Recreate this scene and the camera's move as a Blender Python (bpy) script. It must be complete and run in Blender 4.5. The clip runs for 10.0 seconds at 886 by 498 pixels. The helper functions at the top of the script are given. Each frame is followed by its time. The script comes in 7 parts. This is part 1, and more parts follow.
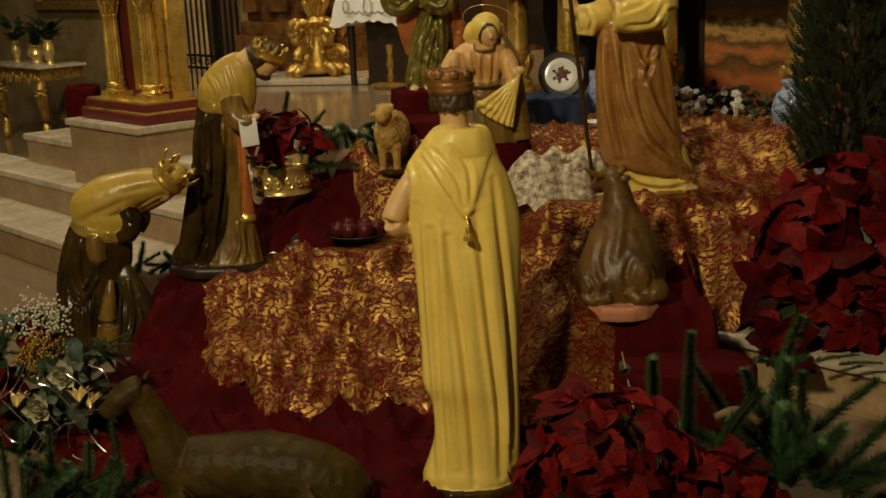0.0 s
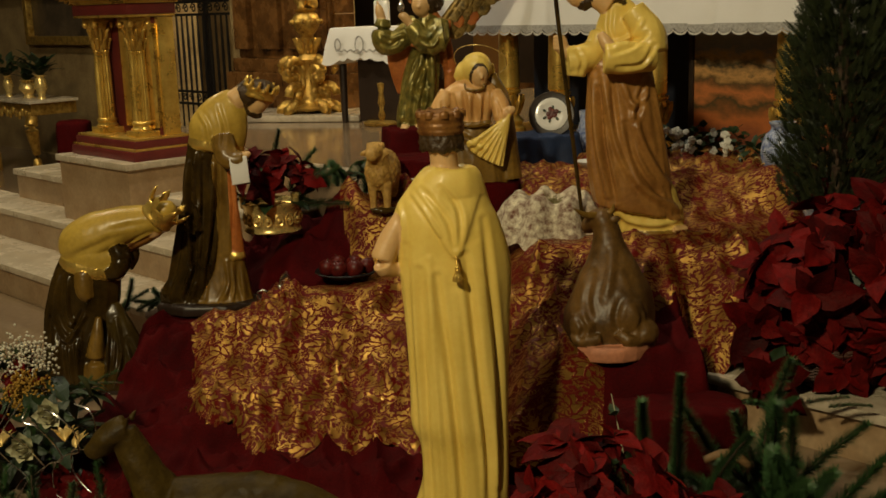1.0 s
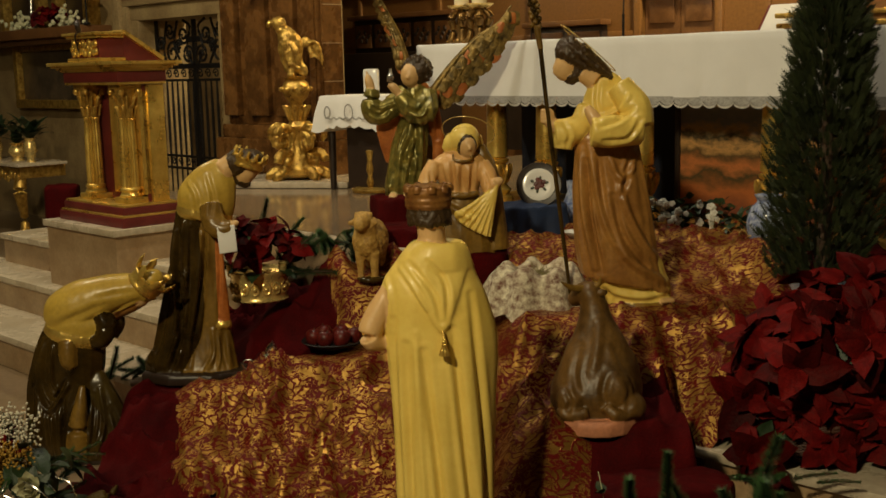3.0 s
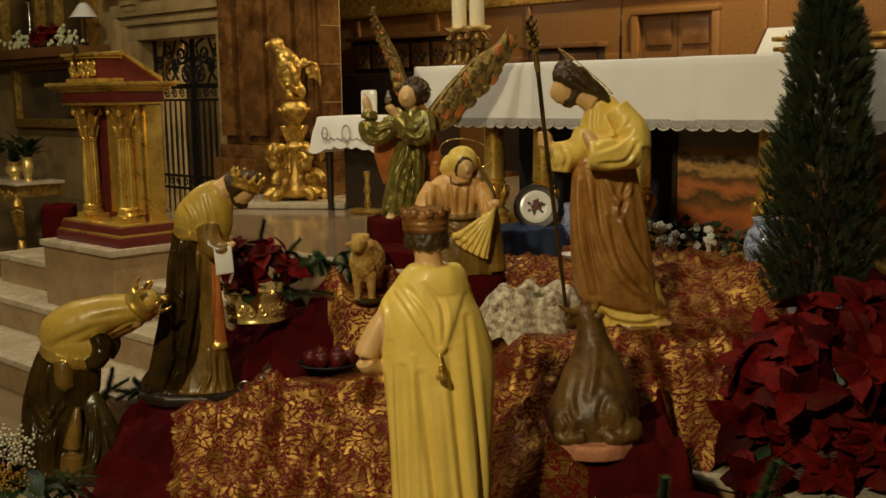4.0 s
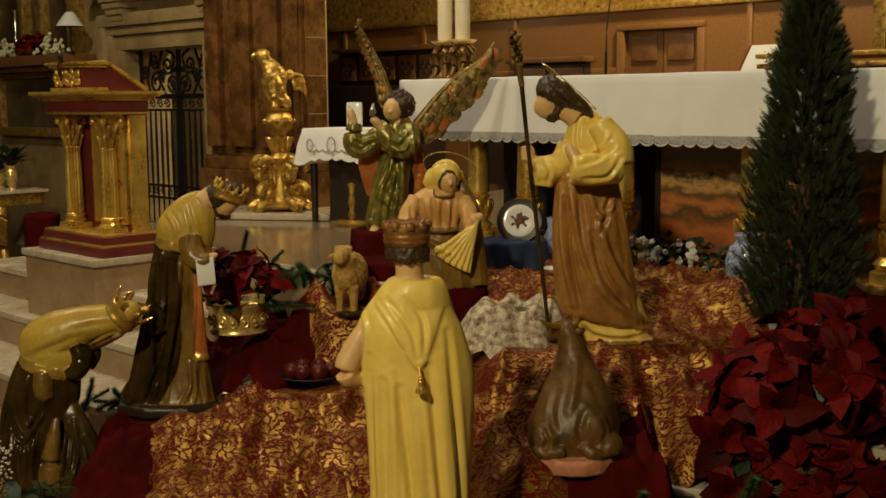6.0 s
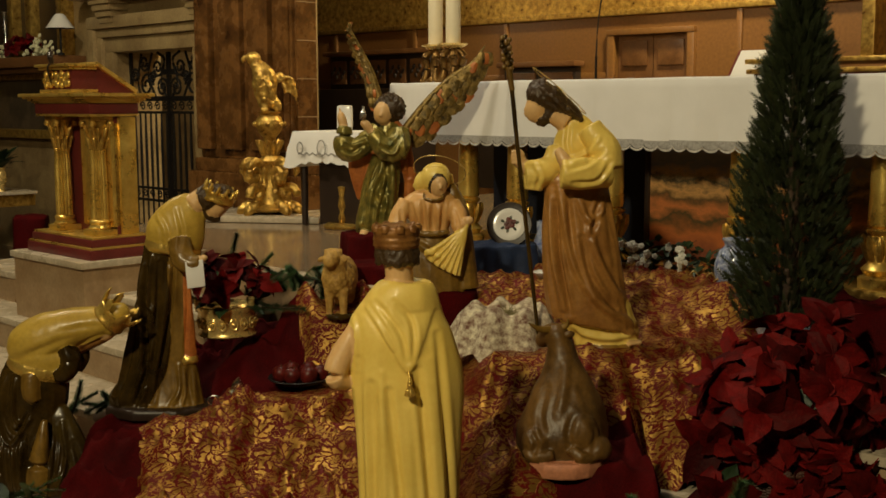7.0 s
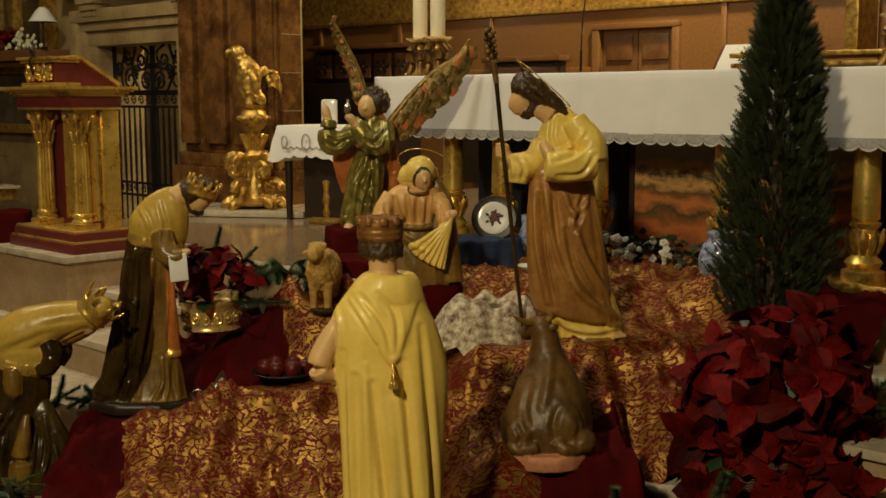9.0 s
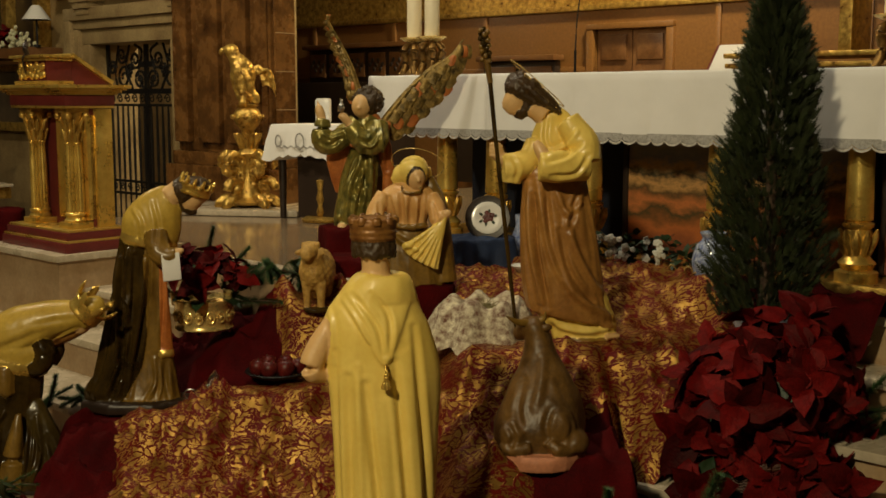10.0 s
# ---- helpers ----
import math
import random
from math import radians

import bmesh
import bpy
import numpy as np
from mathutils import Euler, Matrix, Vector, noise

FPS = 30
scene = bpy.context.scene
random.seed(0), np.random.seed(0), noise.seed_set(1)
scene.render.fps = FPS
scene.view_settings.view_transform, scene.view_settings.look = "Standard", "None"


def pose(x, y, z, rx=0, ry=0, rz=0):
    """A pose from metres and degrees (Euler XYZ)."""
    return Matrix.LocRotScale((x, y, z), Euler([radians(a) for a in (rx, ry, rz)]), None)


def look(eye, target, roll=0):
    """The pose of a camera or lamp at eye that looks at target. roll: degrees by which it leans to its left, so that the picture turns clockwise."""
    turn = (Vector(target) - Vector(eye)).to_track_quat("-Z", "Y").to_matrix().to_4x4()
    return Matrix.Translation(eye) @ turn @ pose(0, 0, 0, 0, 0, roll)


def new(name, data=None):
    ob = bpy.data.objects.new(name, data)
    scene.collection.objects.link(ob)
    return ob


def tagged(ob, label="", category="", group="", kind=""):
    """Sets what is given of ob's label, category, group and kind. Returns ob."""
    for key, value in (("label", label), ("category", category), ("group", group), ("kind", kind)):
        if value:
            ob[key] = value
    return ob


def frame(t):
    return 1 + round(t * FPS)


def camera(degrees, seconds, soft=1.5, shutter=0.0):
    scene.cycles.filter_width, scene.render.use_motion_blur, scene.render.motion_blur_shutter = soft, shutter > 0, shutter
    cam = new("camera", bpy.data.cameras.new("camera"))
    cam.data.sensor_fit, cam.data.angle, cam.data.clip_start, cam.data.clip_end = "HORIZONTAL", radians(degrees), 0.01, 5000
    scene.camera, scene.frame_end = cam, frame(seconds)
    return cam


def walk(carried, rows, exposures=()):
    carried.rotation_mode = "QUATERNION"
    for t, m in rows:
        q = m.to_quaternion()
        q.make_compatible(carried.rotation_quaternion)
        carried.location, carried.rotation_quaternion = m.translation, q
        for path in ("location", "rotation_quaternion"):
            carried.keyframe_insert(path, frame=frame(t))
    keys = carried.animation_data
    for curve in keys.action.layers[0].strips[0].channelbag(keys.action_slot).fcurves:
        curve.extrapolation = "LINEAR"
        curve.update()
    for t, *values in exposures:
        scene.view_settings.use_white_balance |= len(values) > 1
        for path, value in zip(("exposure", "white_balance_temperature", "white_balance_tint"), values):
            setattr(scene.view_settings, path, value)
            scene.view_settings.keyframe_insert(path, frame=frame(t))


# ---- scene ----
from mathutils.bvhtree import BVHTree

cam = camera(42.81, 10.0, soft=1.6)
ROWS = [
    (0, -0.0113, -0.0192, 1.4464, 75.984, 2.190, 1.092),
    (0.5, -0.0123, -0.0155, 1.4548, 77.240, 1.836, 0.859),
    (1, -0.0081, -0.0106, 1.4578, 77.766, 1.767, 0.700),
    (1.5, -0.0060, -0.0080, 1.4680, 78.778, 1.741, 0.472),
    (2, -0.0027, -0.0057, 1.4782, 80.022, 1.427, 0.343),
    (2.5, -0.0045, -0.0056, 1.4835, 80.482, 1.338, 0.206),
    (4, -0.0058, -0.0002, 1.4981, 81.893, 1.030, 0.042),
    (4.5, -0.0045, 0.0023, 1.4993, 82.187, 0.759, -0.007),
    (5, -0.0000, 0.0000, 1.5000, 82.311, 0.738, -0.100),
    (5.5, 0.0052, -0.0016, 1.4978, 82.406, 0.577, -0.276),
    (6, 0.0076, -0.0006, 1.5004, 82.521, 0.394, -0.583),
    (7.5, 0.0081, -0.0064, 1.4978, 82.737, 0.095, -1.269),
    (8, 0.0105, -0.0032, 1.4931, 82.683, 0.134, -1.490),
    (8.5, 0.0097, 0.0031, 1.4930, 82.558, 0.073, -1.681),
    (9, 0.0130, 0.0023, 1.4895, 82.486, 0.074, -1.786),
    (9.5, 0.0150, 0.0091, 1.4919, 82.370, -0.053, -1.922),
    (10, 0.0167, 0.0071, 1.4923, 82.432, -0.083, -2.053),
]
walk(cam, [(t, pose(x, y, z, rx, ry, rz)) for t, x, y, z, rx, ry, rz in ROWS])

# ---- world, lights ----
CH = pose(0, 0, 0, 0, 0, -45)  # the church's axes: local x along the altar, local y into the apse
world = bpy.data.worlds.new("world")
scene.world = world
world.use_nodes = True
world.node_tree.nodes["Background"].inputs[0].default_value = (1.0, 0.8, 0.55, 1)
world.node_tree.nodes["Background"].inputs[1].default_value = 0.0015


def area_lamp(name, eye, target, size, power, colour):
    data = bpy.data.lights.new(name, "AREA")
    data.shape, data.size, data.energy, data.color = "DISK", size, power, colour
    ob = new(name, data)
    ob.matrix_basis = look(eye, target)
    return ob


WARM = (1.0, 0.84, 0.5)
# Unseen lamps: nave key assumed from the figures' lighting, the rest added to brighten.
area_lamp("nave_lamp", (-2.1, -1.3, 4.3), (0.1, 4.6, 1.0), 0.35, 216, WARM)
area_lamp("presbytery_fill", (-0.6, 4.6, 5.2), (0.9, 5.0, 1.2), 0.35, 56, (1.0, 0.9, 0.68))
area_lamp("apse_fill", (2.2, 8.3, 4.6), (1.5, 10.6, 2.6), 0.4, 205, (1.0, 0.84, 0.5))
area_lamp("chapel_fill", (-2.0, 10.6, 2.9), (-1.9, 11.2, 1.2), 0.3, 14, (1.0, 0.86, 0.58))
area_lamp("side_fill", (-3.4, 6.2, 4.8), (-2.7, 8.4, 1.5), 0.4, 95, (1.0, 0.86, 0.58))


# ---- materials ----
def material(name, colour, rough=0.6, metal=0.0, vary=0.25, scale=12.0, bump=0.15, fine=90.0, second=None, spec=0.5, coat=0.0,
             piece=0.0, sheen=0.0):
    m = bpy.data.materials.new(name)
    m.use_nodes = True
    nt = m.node_tree
    b = nt.nodes["Principled BSDF"]
    tc = nt.nodes.new("ShaderNodeTexCoord")
    n1 = nt.nodes.new("ShaderNodeTexNoise")
    n1.inputs["Scale"].default_value, n1.inputs["Detail"].default_value, n1.inputs["Roughness"].default_value = scale, 6, 0.62
    n2 = nt.nodes.new("ShaderNodeTexNoise")
    n2.inputs["Scale"].default_value, n2.inputs["Detail"].default_value = fine, 3
    for n in (n1, n2):
        nt.links.new(tc.outputs["Object"], n.inputs["Vector"])
    ramp = nt.nodes.new("ShaderNodeValToRGB")
    dark = tuple(c * (1 - vary) for c in (second or colour)) if second is None else second
    ramp.color_ramp.elements[0].position, ramp.color_ramp.elements[1].position = 0.32, 0.66
    ramp.color_ramp.elements[0].color = (*dark, 1)
    ramp.color_ramp.elements[1].color = (*colour, 1)
    nt.links.new(n1.outputs["Fac"], ramp.inputs["Fac"])
    mix = nt.nodes.new("ShaderNodeMix")
    mix.data_type, mix.blend_type = "RGBA", "OVERLAY"
    mix.inputs["Factor"].default_value = min(0.5, vary)
    nt.links.new(ramp.outputs["Color"], mix.inputs["A"])
    nt.links.new(n2.outputs["Fac"], mix.inputs["B"])
    last = mix.outputs["Result"]
    if piece:
        info = nt.nodes.new("ShaderNodeObjectInfo")
        mr = nt.nodes.new("ShaderNodeMapRange")
        mr.inputs["To Min"].default_value, mr.inputs["To Max"].default_value = 1 - piece, 1 + piece
        nt.links.new(info.outputs["Random"], mr.inputs["Value"])
        hsv = nt.nodes.new("ShaderNodeHueSaturation")
        nt.links.new(last, hsv.inputs["Color"])
        nt.links.new(mr.outputs["Result"], hsv.inputs["Value"])
        last = hsv.outputs["Color"]
    nt.links.new(last, b.inputs["Base Color"])
    rr = nt.nodes.new("ShaderNodeMapRange")
    rr.inputs["To Min"].default_value, rr.inputs["To Max"].default_value = max(0.03, rough - 0.1), min(1, rough + 0.12)
    nt.links.new(n1.outputs["Fac"], rr.inputs["Value"])
    nt.links.new(rr.outputs["Result"], b.inputs["Roughness"])
    b.inputs["Metallic"].default_value = metal
    b.inputs["Specular IOR Level"].default_value = spec
    b.inputs["Coat Weight"].default_value = coat
    b.inputs["Coat Roughness"].default_value = 0.18
    b.inputs["Sheen Weight"].default_value = sheen
    if bump:
        add = nt.nodes.new("ShaderNodeMath")
        add.operation = "ADD"
        nt.links.new(n1.outputs["Fac"], add.inputs[0])
        nt.links.new(n2.outputs["Fac"], add.inputs[1])
        bp = nt.nodes.new("ShaderNodeBump")
        bp.inputs["Strength"].default_value, bp.inputs["Distance"].default_value = bump, 0.006
        nt.links.new(add.outputs[0], bp.inputs["Height"])
        nt.links.new(bp.outputs["Normal"], b.inputs["Normal"])
    return m


GOLD = material("gilding", (0.92, 0.66, 0.17), 0.28, 0.7, 0.3, 9, 0.2, 120, second=(0.62, 0.36, 0.06))
GOLD_OLD = material("old_gilding", (0.75, 0.5, 0.12), 0.3, 0.7, 0.35, 22, 0.4, 140, second=(0.28, 0.14, 0.025))
BRASS = material("brass", (0.9, 0.66, 0.24), 0.26, 0.6, 0.2, 20, 0.1, 100)
MAROON = material("maroon_paint", (0.16, 0.025, 0.022), 0.4, 0, 0.3, 10, 0.1)
MARBLE = material("white_marble", (0.56, 0.48, 0.36), 0.26, 0, 0.18, 5, 0.05, 40, second=(0.44, 0.36, 0.25))
TAN = material("tan_marble", (0.44, 0.31, 0.18), 0.3, 0, 0.25, 6, 0.06, 50, second=(0.32, 0.2, 0.1))
FLOOR = material("polished_floor", (0.24, 0.17, 0.1), 0.09, 0, 0.2, 3, 0.01, 30, second=(0.24, 0.17, 0.11))
BROWNSTONE = material("brown_marble", (0.2, 0.09, 0.025), 0.26, 0, 0.5, 6, 0.35, 40, second=(0.045, 0.018, 0.006))
CREAMSTONE = material("cream_stone", (0.36, 0.26, 0.12), 0.55, 0, 0.35, 5, 0.25, 60, second=(0.2, 0.13, 0.055))
PLASTER = material("wall_plaster", (0.11, 0.075, 0.04), 0.8, 0, 0.25, 3, 0.2, 40)
WOOD = material("dark_wood", (0.2, 0.09, 0.03), 0.4, 0, 0.4, 5, 0.1, 60, second=(0.12, 0.05, 0.016))
WOODWALL = material("panelled_wood", (0.2, 0.09, 0.022), 0.35, 0, 0.35, 2.5, 0.08, 40, second=(0.2, 0.09, 0.028))
BLACKWOOD = material("black_wood", (0.03, 0.018, 0.012), 0.4, 0, 0.3, 8, 0.1)
IRON = material("wrought_iron", (0.02, 0.018, 0.018), 0.45, 0.6, 0.3, 20, 0.2)
LINEN = material("white_linen", (0.78, 0.76, 0.73), 0.85, 0, 0.06, 6, 0.15, 260, sheen=0.1)
LACE = material("lace", (0.66, 0.62, 0.56), 0.9, 0, 0.3, 60, 0.4, 300)
LACE_DARK = material("grey_lace", (0.45, 0.43, 0.4), 0.9, 0, 0.4, 90, 0.3, 300)
BRONZE = material("bronze", (0.3, 0.17, 0.045), 0.32, 0.7, 0.4, 24, 0.3, 120, second=(0.1, 0.05, 0.015))
WAX = material("candle_wax", (0.82, 0.72, 0.5), 0.4, 0, 0.06, 5, 0.05, 40, spec=0.4)
VELVET = material("red_velvet", (0.07, 0.002, 0.0025), 0.8, 0, 0.4, 7, 0.5, 150, second=(0.035, 0.001, 0.0015), spec=0.08)
BLUECLOTH = material("blue_cloth", (0.012, 0.03, 0.09), 0.7, 0, 0.4, 8, 0.3, 150)
BRACT = material("poinsettia_bract", (0.115, 0.0035, 0.003), 0.6, 0, 0.35, 18, 0.5, 90, second=(0.046, 0.0015, 0.0015), piece=0.65, spec=0.1)
LEAF = material("green_leaf", (0.022, 0.045, 0.015), 0.5, 0, 0.4, 14, 0.3, 80, piece=0.35)
FIR = material("fir_needles", (0.045, 0.11, 0.03), 0.55, 0, 0.4, 30, 0.1, 90)
THUJA = material("thuja_leaf", (0.03, 0.042, 0.011), 0.6, 0, 0.45, 12, 0.1, 60)
BARK = material("bark", (0.1, 0.06, 0.035), 0.9, 0, 0.4, 25, 0.6, 90)
WICKER = material("wicker", (0.08, 0.026, 0.012), 0.6, 0, 0.4, 30, 0.4, 120)
CREAMPAINT = material("cream_painted_plaster", (0.86, 0.64, 0.155), 0.4, 0, 0.12, 5, 0.08, 70, second=(0.74, 0.52, 0.1), coat=0.1)
OCHREPAINT = material("ochre_painted_plaster", (0.25, 0.14, 0.022), 0.34, 0, 0.3, 9, 0.1, 70, second=(0.11, 0.058, 0.01), coat=0.1)
BROWNPAINT = material("brown_painted_plaster", (0.42, 0.2, 0.045), 0.42, 0, 0.3, 7, 0.12, 80, second=(0.24, 0.1, 0.022), coat=0.1)
DARKPAINT = material("dark_brown_painted_plaster", (0.06, 0.034, 0.006), 0.2, 0, 0.4, 7, 0.08, 80, second=(0.014, 0.008, 0.002), spec=0.38, coat=0.1)
GREENPAINT = material("gilded_green_plaster", (0.36, 0.28, 0.06), 0.3, 0.4, 0.35, 20, 0.2, 90, second=(0.07, 0.075, 0.02), coat=0.1)
ORANGEPAINT = material("orange_painted_plaster", (0.58, 0.19, 0.04), 0.4, 0.1, 0.3, 12, 0.12, 80, second=(0.36, 0.1, 0.02), coat=0.1)
PEACHPAINT = material("peach_painted_plaster", (0.72, 0.42, 0.15), 0.42, 0, 0.15, 9, 0.1, 80, second=(0.56, 0.28, 0.08), coat=0.1)
FLESH = material("flesh_painted_plaster", (0.72, 0.45, 0.19), 0.45, 0, 0.12, 9, 0.05, 80, coat=0.1)
HAIR = material("hair_painted_plaster", (0.06, 0.032, 0.01), 0.45, 0, 0.4, 30, 0.6, 110, coat=0.1)
CAPEPAINT = material("ochre_cream_painted_plaster", (0.56, 0.38, 0.065), 0.38, 0, 0.2, 6, 0.08, 70, second=(0.4, 0.25, 0.035), coat=0.1)
MAROONBROWN = material("purple_brown_painted_plaster", (0.22, 0.085, 0.05), 0.42, 0, 0.3, 8, 0.1, 80, second=(0.12, 0.045, 0.025), coat=0.1)
OLIVEPAINT = material("olive_painted_plaster", (0.07, 0.045, 0.009), 0.3, 0, 0.4, 8, 0.1, 80, second=(0.025, 0.015, 0.004), coat=0.1)
TURBAN = material("brown_gilded_plaster", (0.34, 0.16, 0.035), 0.4, 0.2, 0.4, 20, 0.2, 90, second=(0.14, 0.05, 0.012))
CAMELPAINT = material("camel_painted_plaster", (0.06, 0.037, 0.005), 0.5, 0, 0.35, 12, 0.3, 90, second=(0.025, 0.014, 0.002), spec=0.15)
OXPAINT = material("ox_painted_plaster", (0.15, 0.075, 0.016), 0.42, 0, 0.4, 9, 0.2, 90, second=(0.05, 0.026, 0.008), spec=0.4)
PINKBASE = material("terracotta_base", (0.5, 0.2, 0.1), 0.7, 0, 0.25, 20, 0.2, 90)
FLEECE = material("fleece_painted_plaster", (0.62, 0.38, 0.09), 0.5, 0, 0.35, 40, 0.9, 120, second=(0.36, 0.19, 0.04))
FRUIT = material("red_fruit", (0.12, 0.01, 0.007), 0.4, 0, 0.4, 20, 0.05, 80, second=(0.05, 0.006, 0.005), spec=0.3)
CHINA = material("white_china", (0.75, 0.73, 0.68), 0.15, 0, 0.05, 10, 0, 50)
BLUECHINA = material("blue_and_white_china", (0.5, 0.55, 0.66), 0.15, 0, 0.5, 38, 0.05, 80, second=(0.05, 0.08, 0.25))
SILVER = material("silver", (0.75, 0.73, 0.7), 0.25, 1.0, 0.15, 20, 0.1)
ROSE = material("cream_petal", (0.6, 0.55, 0.36), 0.6, 0, 0.2, 30, 0.1, 90, second=(0.42, 0.45, 0.26))


def mathnode(nt, op, a, b=None, clamp=False):
    n = nt.nodes.new("ShaderNodeMath")
    n.operation, n.use_clamp = op, clamp
    for i, v in enumerate((a, b)):
        if v is None:
            continue
        if isinstance(v, (int, float)):
            n.inputs[i].default_value = v
        else:
            nt.links.new(v, n.inputs[i])
    return n.outputs[0]


def brocade_material():
    """Red silk woven with gold: half-drop rows of lobed palmettes with veins, and curling leaves between, in the cloth's own UV metres."""
    m = bpy.data.materials.new("red_and_gold_brocade")
    m.use_nodes = True
    nt = m.node_tree
    b = nt.nodes["Principled BSDF"]
    uv = nt.nodes.new("ShaderNodeUVMap")
    uv.uv_map = "cloth"
    warp = nt.nodes.new("ShaderNodeTexNoise")
    warp.inputs["Scale"].default_value, warp.inputs["Detail"].default_value = 34, 3
    nt.links.new(uv.outputs[0], warp.inputs["Vector"])
    off = nt.nodes.new("ShaderNodeVectorMath")
    off.operation = "MULTIPLY_ADD"
    nt.links.new(warp.outputs["Color"], off.inputs[0])
    off.inputs[1].default_value = (0.034, 0.034, 0)
    nt.links.new(uv.outputs[0], off.inputs[2])
    sep = nt.nodes.new("ShaderNodeSeparateXYZ")
    nt.links.new(off.outputs[0], sep.inputs[0])
    W, H = 0.2, 0.17

    def N(op, a, b2=None):
        return mathnode(nt, op, a, b2)

    def step_up(v, lo, hi):
        r = nt.nodes.new("ShaderNodeMapRange")
        r.inputs["From Min"].default_value, r.inputs["From Max"].default_value = lo, hi
        nt.links.new(v, r.inputs["Value"])
        return r.outputs[0]
    v = N("DIVIDE", sep.outputs[1], H)
    drop = N("MULTIPLY", N("FLOORED_MODULO", N("FLOOR", v), 2.0), 0.5)
    u = N("ADD", N("DIVIDE", sep.outputs[0], W), drop)
    x = N("SUBTRACT", N("FRACT", u), 0.5)
    y = N("SUBTRACT", N("FRACT", v), 0.5)
    r = N("SQRT", N("ADD", N("MULTIPLY", x, x), N("MULTIPLY", y, y)))
    a = N("ARCTAN2", x, y)
    lobes = N("ADD", N("MULTIPLY", N("ABSOLUTE", N("SINE", N("MULTIPLY", a, 3.5))), 0.17), N("MULTIPLY", N("ABSOLUTE", N("SINE", N("MULTIPLY", a, 10.5))), 0.05))
    edge = N("SUBTRACT", N("ADD", lobes, 0.2), r)
    palm = step_up(edge, 0.0, 0.02)
    vein = step_up(N("SINE", N("ADD", N("MULTIPLY", a, 7.0), N("MULTIPLY", r, 30.0))), -0.78, -0.55)
    core = step_up(N("ABSOLUTE", N("SUBTRACT", r, 0.13)), 0.012, 0.022)
    motif = N("MULTIPLY", N("MULTIPLY", palm, vein), core)
    def swirl(scale, detail, twist):
        n = nt.nodes.new("ShaderNodeTexNoise")
        n.inputs["Scale"].default_value, n.inputs["Detail"].default_value, n.inputs["Distortion"].default_value = scale, detail, twist
        nt.links.new(uv.outputs[0], n.inputs["Vector"])
        return n.outputs["Fac"]
    scrolls = N("SUBTRACT", 1.0, step_up(N("ABSOLUTE", N("SUBTRACT", swirl(30, 1.5, 1.6), 0.5)), 0.03, 0.045))
    rim = step_up(N("ABSOLUTE", N("SUBTRACT", swirl(17, 2.5, 2.0), 0.56)), 0.012, 0.02)
    patch = N("MULTIPLY", step_up(swirl(17, 2.5, 2.0), 0.53, 0.545), rim)
    leafy = N("MAXIMUM", scrolls, patch)
    outside = step_up(edge, -0.035, -0.055)
    mask = N("MAXIMUM", motif, N("MULTIPLY", leafy, outside))
    big = nt.nodes.new("ShaderNodeTexNoise")
    big.inputs["Scale"].default_value, big.inputs["Detail"].default_value = 7, 4
    nt.links.new(uv.outputs[0], big.inputs["Vector"])
    gold = nt.nodes.new("ShaderNodeValToRGB")
    gold.color_ramp.elements[0].color, gold.color_ramp.elements[1].color = (0.2, 0.09, 0.014, 1), (0.6, 0.35, 0.085, 1)
    gold.color_ramp.elements[0].position, gold.color_ramp.elements[1].position = 0.34, 0.72
    nt.links.new(big.outputs["Fac"], gold.inputs["Fac"])
    red = nt.nodes.new("ShaderNodeValToRGB")
    red.color_ramp.elements[0].color, red.color_ramp.elements[1].color = (0.075, 0.003, 0.002, 1), (0.17, 0.006, 0.004, 1)
    nt.links.new(big.outputs["Fac"], red.inputs["Fac"])
    mix = nt.nodes.new("ShaderNodeMix")
    mix.data_type = "RGBA"
    nt.links.new(mask, mix.inputs["Factor"])
    nt.links.new(red.outputs[0], mix.inputs["A"])
    nt.links.new(gold.outputs[0], mix.inputs["B"])
    nt.links.new(mix.outputs["Result"], b.inputs["Base Color"])
    nt.links.new(N("MULTIPLY", mask, 0.62), b.inputs["Metallic"])
    nt.links.new(N("ADD", N("MULTIPLY", mask, -0.22), 0.5), b.inputs["Roughness"])
    b.inputs["Specular IOR Level"].default_value = 0.2
    weave = nt.nodes.new("ShaderNodeTexNoise")
    weave.inputs["Scale"].default_value = 240
    nt.links.new(uv.outputs[0], weave.inputs["Vector"])
    bp = nt.nodes.new("ShaderNodeBump")
    bp.inputs["Strength"].default_value, bp.inputs["Distance"].default_value = 0.5, 0.004
    nt.links.new(N("ADD", mask, N("MULTIPLY", weave.outputs["Fac"], 0.9)), bp.inputs["Height"])
    nt.links.new(bp.outputs[0], b.inputs["Normal"])
    return m


BROCADE = brocade_material()


# ---- mesh helpers ----
def B():
    return bmesh.new()


def finish(bm, name, mats, smooth=50):
    bmesh.ops.recalc_face_normals(bm, faces=bm.faces)
    me = bpy.data.meshes.new(name)
    bm.to_mesh(me)
    bm.free()
    for m in mats if isinstance(mats, (list, tuple)) else (mats,):
        me.materials.append(m)
    if smooth:
        me.polygons.foreach_set("use_smooth", [True] * len(me.polygons))
        me.set_sharp_from_angle(angle=radians(smooth))
    return me


def part(name, bm, mats, parent, label="", m=None, smooth=50):
    me = bm if isinstance(bm, bpy.types.Mesh) else finish(bm, name, mats, smooth)
    ob = new(name, me)
    ob.parent = parent
    if m is not None:
        ob.matrix_basis = m
    if label:
        ob["label"] = label
    return ob


